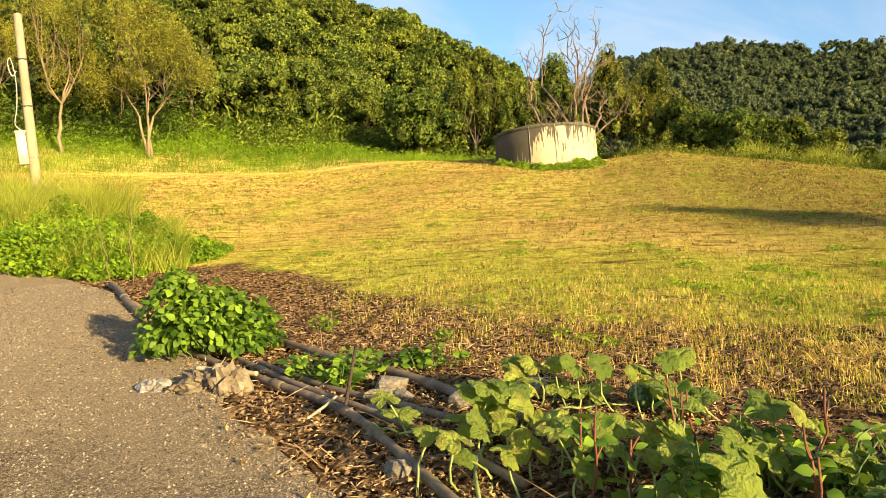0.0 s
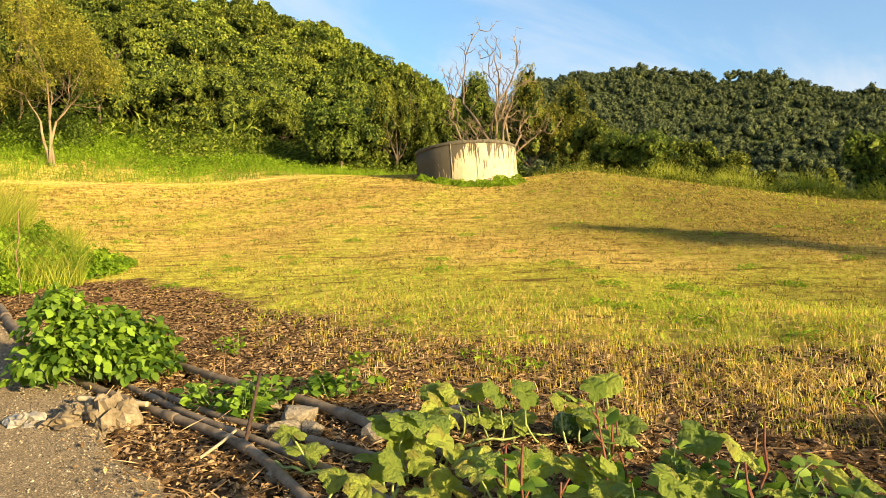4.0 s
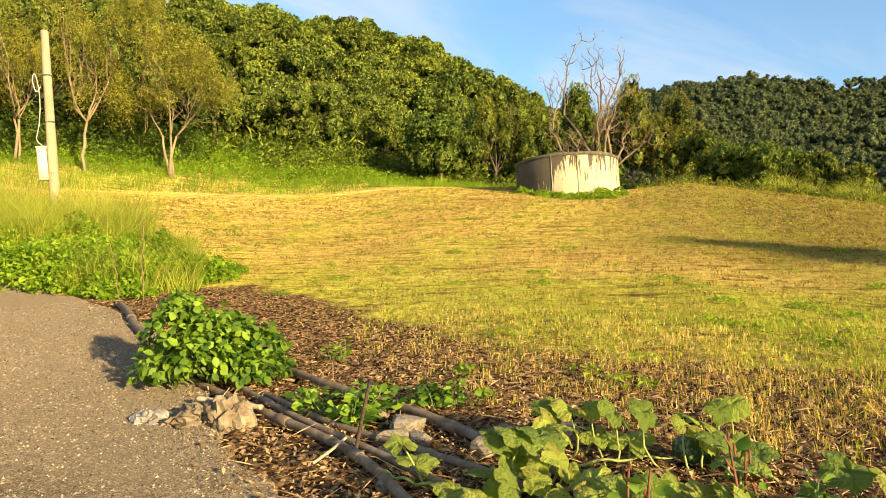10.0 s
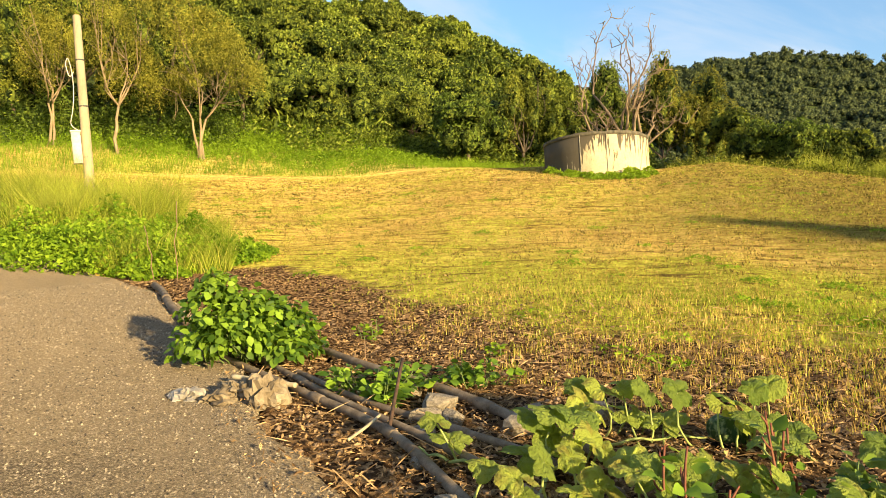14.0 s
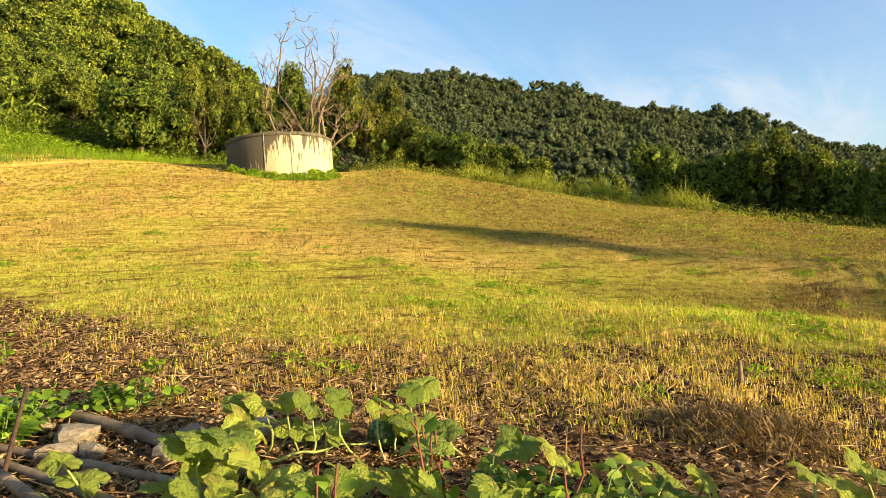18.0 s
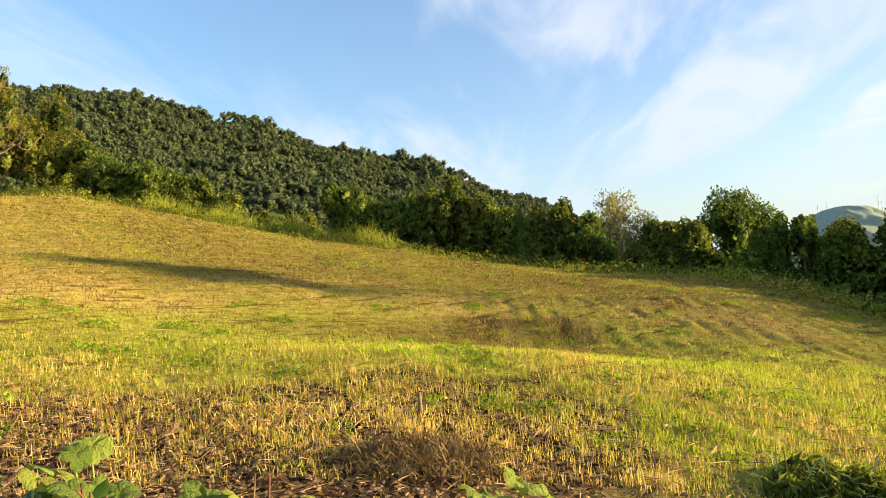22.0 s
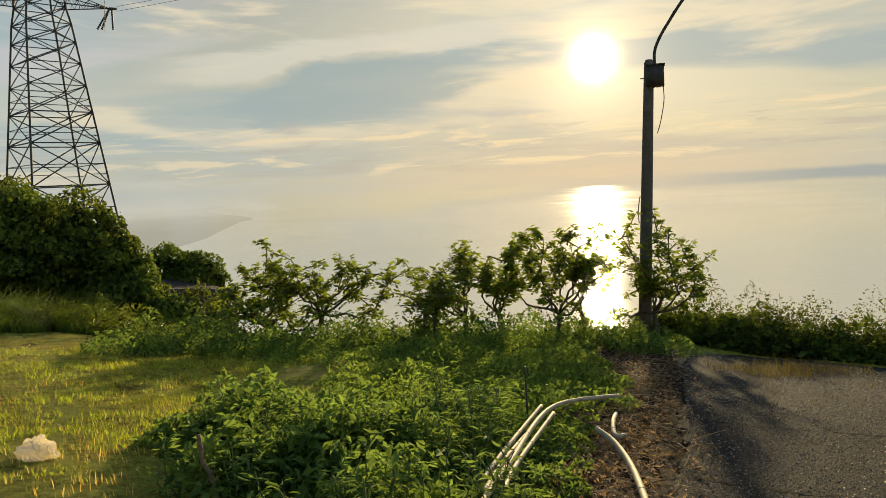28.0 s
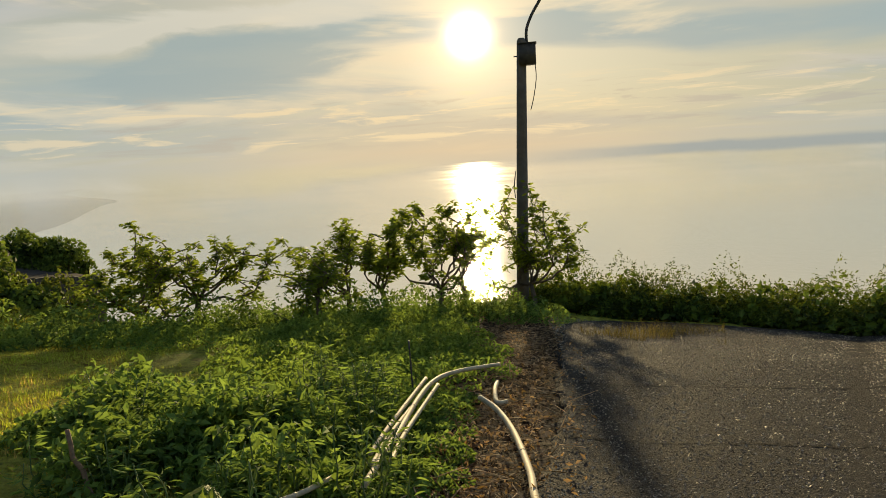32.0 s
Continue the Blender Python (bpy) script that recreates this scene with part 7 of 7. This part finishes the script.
    g.add([(0, 0, -2.6), v + [0, 0, -2.6], v + back * 0.9 + [0, 0, -2.6], back * 0.9 + [0, 0, -2.6], (0, 0, -0.15), v + [0, 0, -0.15], v + back * 0.9 + [0, 0, -0.1], back * 0.9 + [0, 0, -0.1]], [[4, 5, 6, 7], [0, 1, 5, 4], [1, 2, 6, 5], [2, 3, 7, 6], [3, 0, 4, 7]])
    wall = part("wall", g, MAT_DARKBARK, t, soft=False)
    # rough grey blocks in running bond along the front
    long = float(np.linalg.norm(v))
    face = Matrix(((v[0] / long, n[0], 0, 0), (v[1] / long, n[1], 0, 0), (v[2] / long, 0, 1, 0), (0, 0, 0, 1)))
    block = Geo().box((0.012, -0.02, 0.012), (0.40, 0.10, 0.19), None, 0.012).mesh("block", False)
    for row in range(7):
        for k in range(int(long / 0.41)):
            ob = part("block", block, MAT_BLOCK, wall)
            ob.matrix_basis = face @ Matrix.Translation((k * 0.41 + (0.2 if row % 2 else 0.0), 0.0, -1.32 + row * 0.2))
    p = np.array(aloft(143.7, -4.9, d + 1) - a)
    part("post", Geo().box((p[0] - 0.1, p[1] - 0.1, -1.0), (p[0] + 0.1, p[1] + 0.1, p[2] - 0.1), None, 0.03), MAT_DARKCONCRETE, t, "grey concrete corner post")


build_hut()
edge_tree("tree", "round dark tree behind the hut", 145.3, 31, -2.7, 6.6, 140, MAT_DARKLEAF, MAT_DARKBARK, n=14000, leaf=0.16, bare=0.5, lumps=14, core=0.55, loose=0.8)
edge_tree("shrub", "dark green shrub beside the hut", 147.0, 24, -6.6, 4.0, 141, MAT_BUSH, MAT_DARKBARK, n=2600, leaf=0.17, bare=0.05, category="shrub")


# ---------------------------------------------------------------- small fruit trees at the brink
MAT_GUAVA = leafy("fruit_tree_leaves", (0.04, 0.07, 0.010), (0.22, 0.28, 0.035), 0.55, 0.55)


def fruit_tree(label, az, d, tops, seed, leafn=900, leaf=0.108, trunk=0.05):
    """An open little tree: limbs fan out, leaves sit in tufts along the twigs. tops: (azimuth, elevation) of the limb ends."""
    rng = np.random.default_rng(seed)
    base = polar(az, d)
    t = thing("fruit_tree", label, "tree", Matrix.Translation(base), "fruit trees at the brink")
    joint = np.array([rng.uniform(-0.1, 0.1), rng.uniform(-0.1, 0.1), 0.4 + 0.25 * rng.random()])
    part("trunk", Geo().tube(limb_path((0, 0, -0.3), joint, rng, 0.08), np.linspace(trunk * 1.2, trunk * 0.85, 6), 8), MAT_DARKBARK, t)
    c, way = [], []
    per = int(leafn * 1.5) // (len(tops) * 7)
    for az2, el2 in tops:
        g = Geo()
        tip = seen(az2, el2 - 0.45, d + rng.uniform(-0.6, 0.6), base)
        p = limb_path(joint, tip, rng, 0.16, 9)
        p[1:-1] += rng.standard_normal((7, 3)) * 0.03
        g.tube(p, np.linspace(trunk * 0.5, 0.007, 9), 6, wobble=0.06, rng=rng)
        tw = [(p, 5)]
        for k in range(8):
            a = p[rng.integers(4, 9)]
            b = a + unit((tip - joint)[None])[0] * 0.16 + rng.standard_normal(3) * [0.27, 0.27, 0.2]
            s = limb_path(a, b, rng, 0.15, 5)
            g.tube(s, np.linspace(0.012, 0.004, 5), 4, cap=False)
            tw.append((s, 1))
        part("limb", g, MAT_DARKBARK, t)
        for s, lo in tw:
            for q in range(per):
                i = rng.uniform(lo, len(s) - 1)
                o = s[int(i)] * (1 - i % 1) + s[min(int(i) + 1, len(s) - 1)] * (i % 1)
                b = rng.uniform(0, 6.283)
                w = np.array([math.cos(b), math.sin(b), rng.uniform(-0.5, 0.6)])
                c.append(o + rng.standard_normal(3) * 0.03)
                way.append(w)
    n = len(c)
    part("foliage", Geo().quads(*leaf_cloud(np.array(c), np.array(way), leaf * (0.6 + 0.7 * rng.random(n)), rng, 0.6)), MAT_GUAVA, t)


FRUIT = "small open fruit tree with thin crooked limbs, lit from behind"
fruit_tree(FRUIT, 155.9, 12.8, [(154.0, -5.4), (153.2, -6.6), (155.4, -6.2), (157.6, -6.1), (159.6, -6.6), (161.2, -7.6), (152.6, -8.2), (158.8, -8.4), (156.2, -7.6)], 151, 1300)
fruit_tree("dense leafy fruit tree beside the field", 151.2, 13.6, [(149.2, -7.4), (150.4, -6.2), (151.8, -6.0), (153.0, -7.2), (148.4, -8.6), (152.6, -8.8), (150.6, -8.2)], 152, 1800)
fruit_tree(FRUIT, 167.8, 12.9, [(163.4, -7.2), (164.6, -7.0), (165.6, -7.6), (166.8, -6.2), (168.0, -7.0), (163.9, -8.3), (166.2, -8.2)], 153, 1100)
fruit_tree(FRUIT, 170.2, 13.2, [(168.4, -6.4), (169.6, -5.8), (170.8, -6.0), (171.6, -6.6), (169.0, -7.6), (171.4, -7.8)], 154, 1300)
fruit_tree(FRUIT, 174.8, 12.6, [(173.0, -5.0), (173.9, -4.7), (175.2, -5.0), (176.6, -5.4), (177.6, -5.8), (172.6, -6.6), (175.4, -6.8), (177.2, -7.2)], 155, 1500)
fruit_tree(FRUIT, 176.4, 13.4, [(178.0, -5.6), (176.8, -6.8), (178.6, -7.4)], 156, 500)
fruit_tree(FRUIT, 181.0, 13.6, [(180.0, -4.7), (180.4, -6.0), (179.4, -7.0), (181.2, -6.4)], 157, 520)
fruit_tree(FRUIT, 182.6, 13.4, [(182.6, -4.8), (183.4, -5.8), (184.6, -6.2), (185.2, -6.8), (183.8, -8.0), (182.4, -7.6)], 158, 900)
fruit_tree("low thin fruit tree with sparse leaves", 165.2, 12.4, [(164.6, -9.0), (165.8, -8.6), (166.6, -9.6), (163.8, -9.8)], 159, 500)


# ---------------------------------------------------------------- weeds on the slope below the lane
def spot_field(azr, rr, count, rad, h, seed, keep=None):
    rng = np.random.default_rng(seed)
    out = []
    while len(out) < count:
        az, r = rng.uniform(*azr), rng.uniform(*rr)
        p = polar(az, r)
        if off_road(p.x, p.y) < 0.25 + rad * 0.5 or (keep and not keep(az, r)):
            continue
        out.append((p.x, p.y, rad * rng.uniform(0.7, 1.3), h * rng.uniform(0.35, 1.45)))
    return out


near_weeds = spot_field((144.5, 176), (3.6, 6.4), 44, 0.34, 0.52, 160, lambda a, r: r < 6.6 - 0.02 * abs(a - 155) and (a > 146 or r > 4.5) and a < 172 and (a > 157 or r > 4.3) and abs(a - 165.8 - (r - 3.6) * 3.2) > 4.2)
weed_mass("weeds", "rank green weeds in a shaded tone on the slope beside the lane", near_weeds, 17000, 0.075, MAT_SHADEWEED, 161, 0.48)
mid_weeds = spot_field((150, 183), (4.2, 12), 56, 0.7, 0.27, 162, lambda a, r: (a > 160 or r > 10.5) and (a > 172 or r > 6.3) and (a < 176 or r < 9) and (r > 7 or abs(a - 166.2 - (r - 3.6) * 3.2) > 3.5))
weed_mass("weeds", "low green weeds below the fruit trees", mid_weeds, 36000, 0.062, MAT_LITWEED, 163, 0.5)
brink = spots_polar([(a, 12.4 + 0.9 * math.sin(a), 0.6 + 0.3 * math.sin(a * 2.7), 0.5 + 0.3 * math.sin(a * 1.9)) for a in np.arange(141, 182, 1.2)])
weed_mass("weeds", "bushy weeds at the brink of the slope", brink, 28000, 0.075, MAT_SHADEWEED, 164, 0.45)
bank = spots_polar([(a, 14.8 + 0.4 * math.sin(a * 3) - 1.5 * float(smooth(194, 212, a)), 0.85, 1.05 + 0.35 * math.sin(a * 1.7)) for a in np.arange(183.5, 214, 1.1)])
weed_mass("hedge", "overgrown dark hedge of weeds along the far side of the lane", bank, 80000, 0.058, MAT_BUSH, 165, 0.42, category="hedge")
weed_mass("hedge", "shaded inner growth of an overgrown hedge", [(x, y, w, h * 0.75) for x, y, w, h in bank], 20000, 0.14, MAT_DARKLEAF, 166, 0.6, category="hedge")
for k in range(44):
    q = random.Random(500 + k)
    az, r = q.uniform(144, 170), q.uniform(3.4, 6.0)
    p = polar(az, r)
    if off_road(p.x, p.y) > 0.6 and not (az < 157 and r < 4.8 and k % 3):
        bushy("weed", "upright narrow-leaved green weed on the slope", p.x, p.y, 0.16, q.uniform(0.4, 0.7), 150, 0.075, MAT_SHADEWEED, 600 + k, "weed", 0.32, "narrow-leaved weeds")
for k, (az, top) in enumerate([(187.2, -9.0), (188.4, -8.8), (190.8, -8.4), (192.0, -9.2), (200.4, -9.6), (202.2, -9.4), (203.8, -9.6), (205.6, -9.2), (207.0, -9.0)]):
    p = polar(az, 14.6)
    bushy("weed", "tall leafy weed sprouting from the hedge", p.x, p.y, 0.28 if k != 2 else 0.4, (aloft(az, top, 14.6).z - p.z) * 0.8, 150 if k != 2 else 320, 0.08, MAT_GUAVA, 640 + k, "weed", 0.5, "weeds in the hedge")


def big_leaf_plant():
    base = polar(152.5, 2.95)
    t = thing("taro_plant", "pale broad-leaved plant among dark weeds", "plant", Matrix.Translation(base))
    rng = np.random.default_rng(4)
    for k, (a, h, s) in enumerate([(0.3, 0.42, 0.2), (2.0, 0.45, 0.17), (3.6, 0.36, 0.16), (5.0, 0.3, 0.14)]):
        top = np.array([math.cos(a) * 0.12, math.sin(a) * 0.12, h])
        lf = part("leaf", LEAVES[k % 4], MAT_VINELEAF, t)
        lf.matrix_basis = Matrix.Translation(Vector(top)) @ Matrix.Rotation(a, 4, "Z") @ Matrix.Rotation(radians(25), 4, "X") @ Matrix.Diagonal((s * 0.7, s * 1.3, s, 1))
        part("stalk", Geo().tube(limb_path((0, 0, 0), top, rng, 0.1, 5), 0.006, 5), MAT_STALK, t)


big_leaf_plant()


# ---------------------------------------------------------------- bamboo poles, hose and lamp post
def pole_run(name, label, pts, r, mat, rings=0, group="bamboo poles"):
    p = spline([np.array(q) for q in pts], 10 * len(pts))
    z = ground(p[:, 0], p[:, 1])
    p = np.column_stack([p[:, :2], z + p[:, 2]])
    t = thing(name, label, "pole" if rings else "hose", Matrix.Translation(Vector(p[0])), group if rings else "")
    q = p - p[0]
    part("cane" if rings else "tube", Geo().tube(q, r, 12), mat, t)
    for k in range(rings):
        i = int((k + 0.5) / rings * (len(q) - 2))
        d = (q[i + 1] - q[i]) / np.linalg.norm(q[i + 1] - q[i])
        part("node" if rings > 1 else "joint", Geo().tube([q[i] - d * 0.012, q[i], q[i] + d * 0.012], [r, r * 1.14, r], 12), mat, t)
    return t


CANE = "pale sun-bleached bamboo cane lying on the weeds"
for run, r, rings in (([(0.80, -3.5, 0.16), (0.76, -4.3, 0.18), (0.62, -5.9, 0.23), (0.1, -7.0, 0.15)], 0.019, 7), ([(0.83, -3.9, 0.14), (0.80, -4.5, 0.17), (0.68, -5.6, 0.21)], 0.016, 5), ([(0.72, -3.9, 0.16), (0.71, -4.5, 0.17), (0.60, -5.7, 0.22)], 0.016, 5), ([(0.88, -4.1, 0.14), (0.83, -4.7, 0.18), (0.72, -5.9, 0.23)], 0.016, 5)):
    pole_run("bamboo_pole", CANE, run, r, MAT_PVC_PALE, rings)
low_weeds = [(0.8 + 0.28 * math.sin(k * 2.1), -3.6 - 0.17 * k, 0.3, 0.13 + 0.05 * math.sin(k * 1.3)) for k in range(16)]
weed_mass("weeds", "low trodden weeds under the bamboo canes", low_weeds, 9000, 0.055, MAT_SHADEWEED, 175, 0.5)
pole_run("hose", "curved pale plastic hose lying at the lane's edge", [(-0.12, -3.2, 0.05), (-0.09, -3.7, 0.05), (-0.08, -4.1, 0.05), (0.0, -4.9, 0.06), (0.12, -5.45, 0.08), (0.26, -5.75, 0.1)], 0.023, MAT_PVC_PALE, 1)
pole_run("hose", "short piece of pale hose beside the lane", [(0.04, -5.85, 0.04), (0.12, -5.8, 0.05), (0.14, -6.2, 0.06), (0.12, -6.6, 0.05)], 0.02, MAT_PVC_PALE, 1)
pole_run("hose", "thin grey tube in the weeds", [(1.3, -3.0, 0.2), (1.12, -3.35, 0.16), (1.0, -3.7, 0.14)], 0.014, MAT_PVC_PALE, 1)


def build_lamp():
    d = 14.0
    base = polar(181.5, d)
    t = thing("street_lamp", "concrete lamp post in a dark backlit tone, with a switch box, beside the lane", "lamp post", Matrix.Translation(base))
    top = np.array(aloft(182.35, 8.1, d) - base)
    part("post", Geo().tube([(0, 0, -0.5), (0, 0, 0.0), top * 0.5, top - [0, 0, 0.06], top], [0.128, 0.125, 0.108, 0.088, 0.06], 18), MAT_DARKCONCRETE, t)
    r = np.array([math.cos(radians(182)), -math.sin(radians(182)), 0])
    bm = Matrix.Translation(Vector(top + r * 0.1 + [0, 0, -0.3])) @ Matrix.Rotation(radians(-2), 4, "Z")
    bx = part("switch_box", Geo().box((-0.16, -0.14, -0.2), (0.16, 0.14, 0.18), bm, 0.02), MAT_DARK, t, "dark metal switch box")
    part("lid", Geo().box((-0.18, -0.16, 0.18), (0.18, 0.16, 0.2), bm, 0.02), MAT_DARK, bx)
    part("bolt", Geo().tube([top - r * 0.16 + [0, 0, -0.33], top - r * 0.06 + [0, 0, -0.33]], 0.012, 6), MAT_DARK, bx)
    a = top + r * 0.1
    arm = [a + [0, 0, -0.15], a + [0, 0, 0.1], a + r * 0.06 + [0, 0, 0.3], a + r * 0.22 + [0, 0, 0.58], a + r * 0.6 + [0, 0, 1.1], a + r * 1.1 + [0, 0, 1.5]]
    am = part("arm", Geo().tube(spline(arm, 40), 0.028, 10), MAT_DARK, t, "bent steel lamp arm")
    hd = Matrix.Translation(Vector(arm[-1])) @ Matrix.Rotation(radians(-25), 4, "Y")
    part("lamp_head", Geo().box((-0.1, -0.1, -0.06), (0.5, 0.1, 0.05), hd, 0.04), MAT_STEEL, am)
    w = [top + r * 0.24 + [0, 0, -0.48], top + r * 0.25 + [0, 0, -0.75], top + r * 0.19 + [0, 0, -1.1], top + r * 0.12 + [0, 0, -1.35]]
    part("cable", Geo().tube(spline(w, 24), 0.009, 5), MAT_DARK, t)
    w = [top * 0.52 - r * 0.12, top * 0.47 - r * 0.15, top * 0.42 - r * 0.13]
    part("cable", Geo().tube(spline(w, 14), 0.01, 5), MAT_DARK, t)


build_lamp()
grass_patch("lane_tuft", "dry grass tufts growing through the broken asphalt", (186, 197), (10.4, 12.2), 3000, 0.22, 170, MAT_TUFT, 0.005, where=lambda x, y: wave(x, y, 1.4, 3) > -0.1)
MAT_TURF = leafy("short_turf", (0.09, 0.075, 0.014), (0.40, 0.37, 0.06), 0.42, spread=1.2)
grass_patch("slope_grass", "short lit grass on the lower field", (122, 163), (5.5, 13.5), 45000, 0.055, 171, MAT_TURF, 0.006)


# ---------------------------------------------------------------- far land
def far_land():
    def build_cape(n):
        p = world_at(n)
        # distance haze is put into the cape's pale colour and its fade
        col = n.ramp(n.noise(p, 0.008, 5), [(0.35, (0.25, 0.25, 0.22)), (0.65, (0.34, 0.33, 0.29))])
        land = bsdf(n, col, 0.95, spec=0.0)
        return n.add("ShaderNodeMixShader", {0: haze_fade(n, p, 0.8), 1: land, 2: n.add("ShaderNodeBsdfTransparent").outputs[0]}).outputs[0]

    mat = material("hazy_land", build_cape)
    # outline of the low cape: azimuth and distance
    out = [(138, 1500), (142, 3400), (147, 4300), (150.5, 4600), (153.2, 4450), (151.5, 3500), (149.2, 2300), (147.8, 1950), (148.6, 1600), (150, 1400), (151.2, 1220), (150.2, 1120), (149.2, 960), (147.4, 760), (144, 640), (138, 560)]
    o = spline([(r * math.sin(radians(a)), r * math.cos(radians(a))) for a, r in out], 90)
    c = o.mean(0)
    g = Geo()
    v = [(x, y, SEA_Z - 0.5) for x, y in o] + [(x + (c[0] - x) * 0.004, y + (c[1] - y) * 0.004, SEA_Z + 0.6) for x, y in o]
    n = len(o)
    g.add(v, [[i, (i + 1) % n, n + (i + 1) % n, n + i] for i in range(n)] + [list(range(n, 2 * n))])
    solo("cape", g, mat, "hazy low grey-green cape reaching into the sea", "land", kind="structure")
    # the hill with masts
    g = Geo()
    D = 1500
    na, nr = 96, 22
    c = aloft(115.2, 0, D)
    H = 1.5 + D * math.tan(radians(3.85)) - SEA_Z
    v = []
    for i in range(na):
        a = i / na * 6.283
        for j in range(nr):
            u = j / (nr - 1)
            s = 1 + 0.12 * wave(i * 1.0, j * 2.0, 7, 1)
            x, y = c.x + math.cos(a) * 230 * u * s, c.y + math.sin(a) * 230 * u * s
            v.append((x, y, SEA_Z + H * math.cos(min(u, 1) * 1.57) ** 1.3 + 1.2 * float(wave(x, y, 38, 2)) - 4))
    g.add(v, [[i * nr + j, i * nr + j + 1, ((i + 1) % na) * nr + j + 1, ((i + 1) % na) * nr + j] for i in range(na) for j in range(nr - 1)])
    # distance haze is put into the hill's pale grey-green
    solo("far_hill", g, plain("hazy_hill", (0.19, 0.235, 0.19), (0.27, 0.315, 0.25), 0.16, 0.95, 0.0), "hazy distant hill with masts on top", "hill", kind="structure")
    for az, h in ((113.6, 14), (114.2, 17), (117.3, 16), (117.5, 10)):
        p = aloft(az, 3.3, D)
        t = thing("radio_mast", "slim pale radio mast on the far hill", "mast", Matrix.Translation(p), "masts on the far hill")
        part("shaft", Geo().tube([(0, 0, -18), (0, 0, h * 1.3)], [1.2, 0.5], 6), MAT_WHITE, t)
        part("platform", Geo().tube([(0, 0, h * 0.7), (0, 0, h * 0.8)], 1.6, 8), MAT_WHITE, t)


far_land()


# cracks as dark strips laid on the lane: their recess shade in colour
MAT_CRACK = plain("dark_crack", (0.008, 0.007, 0.006), (0.02, 0.018, 0.016), 20, 0.95, 0.3, 0.003, spec=0.02)


def cracks():
    rng = np.random.default_rng(31)
    for pts in ([(-0.55, -6.7), (-1.4, -6.75), (-2.4, -6.85), (-3.6, -6.9)], [(-0.35, -4.9), (-1.0, -4.86), (-1.8, -4.9), (-2.7, -4.85), (-3.6, -4.9)]):
        p = spline(pts, 60)
        p = p + rng.normal(0, 0.012, p.shape)
        d = unit(np.gradient(p, axis=0))
        s = np.stack([-d[:, 1], d[:, 0]], -1) * (0.004 + 0.011 * rng.random((60, 1)))
        a, b = p - s, p + s
        v = np.concatenate([np.column_stack([a, ground(a[:, 0], a[:, 1]) + 0.04]), np.column_stack([b, ground(b[:, 0], b[:, 1]) + 0.04])])
        f = [[i, i + 1, 61 + i, 60 + i] for i in range(59)]
        solo("road_joint", Geo().add(v, f), MAT_CRACK, "ragged crack across the lane, darkened as a recess", "road joint", kind="structure")




def tufts():
    """Scattered darker tufts of weeds in the mown field."""
    rng = np.random.default_rng(207)
    rows = []
    while len(rows) < 170:
        az, r = rng.uniform(18, 128), rng.uniform(5.5, 34)
        if r < np.interp(az, RA, RD) - 1 and off_road(r * math.sin(radians(az)), r * math.cos(radians(az))) > 2.2:
            rows.append((az, r, rng.uniform(0.08, 0.3), rng.uniform(0.05, 0.13)))
    weed_mass("weed_tufts", "small green weed tufts scattered over the mown field", spots_polar(rows), 9000, 0.06, MAT_WEED, 208, 0.45)


tufts()


cracks()
build_road()


def aggregate():
    """Coarse stones that stand out of the worn asphalt."""
    rng = np.random.default_rng(91)
    n = 160000
    az = np.radians(np.where(rng.random(n) < 0.5, rng.uniform(-30, 45, n), rng.uniform(168, 222, n)))
    r = 1.6 + 11.0 * rng.random(n) ** 0.9
    x, y = r * np.sin(az), r * np.cos(az)
    k = off_road(x, y) < -0.05
    x, y, r = x[k], y[k], r[k]
    n = len(x)
    s = (0.0035 + 0.0065 * rng.random(n) ** 2) * (1 + 0.05 * r) * np.where(y < 0, 1.0, 1.05)
    a = rng.uniform(0, 6.283, n)[:, None] + np.array([0, 1.5, 3.2, 4.8])
    rad = s[:, None] * rng.uniform(0.7, 1.3, (n, 4))
    z = ground(x, y) + 0.033
    low = np.stack([x[:, None] + rad * np.cos(a), y[:, None] + rad * np.sin(a), np.repeat(z[:, None], 4, 1)], -1)
    top = np.stack([x, y, z + s * rng.uniform(0.6, 1.1, n)], -1)[:, None] + rng.normal(0, 0.25, (n, 1, 3)) * s[:, None, None] * [1, 1, 0]
    v = np.concatenate([low, top], 1).reshape(-1, 3)
    i = np.arange(n)[:, None] * 5
    g = Geo()
    g.v.append(v)
    g.n = len(v)
    for q in range(4):
        g.f.append(i + np.array([q, (q + 1) % 4, 4]))
    solo("asphalt_stones", g, MAT_GRIT, "coarse grey and tan stones bare in worn asphalt", "gravel", kind="stuff", soft=False)


MAT_GRIT = leafy("asphalt_aggregate", (0.055, 0.043, 0.031), (0.45, 0.37, 0.265), 0.0, 0.45, 40.0)
aggregate()
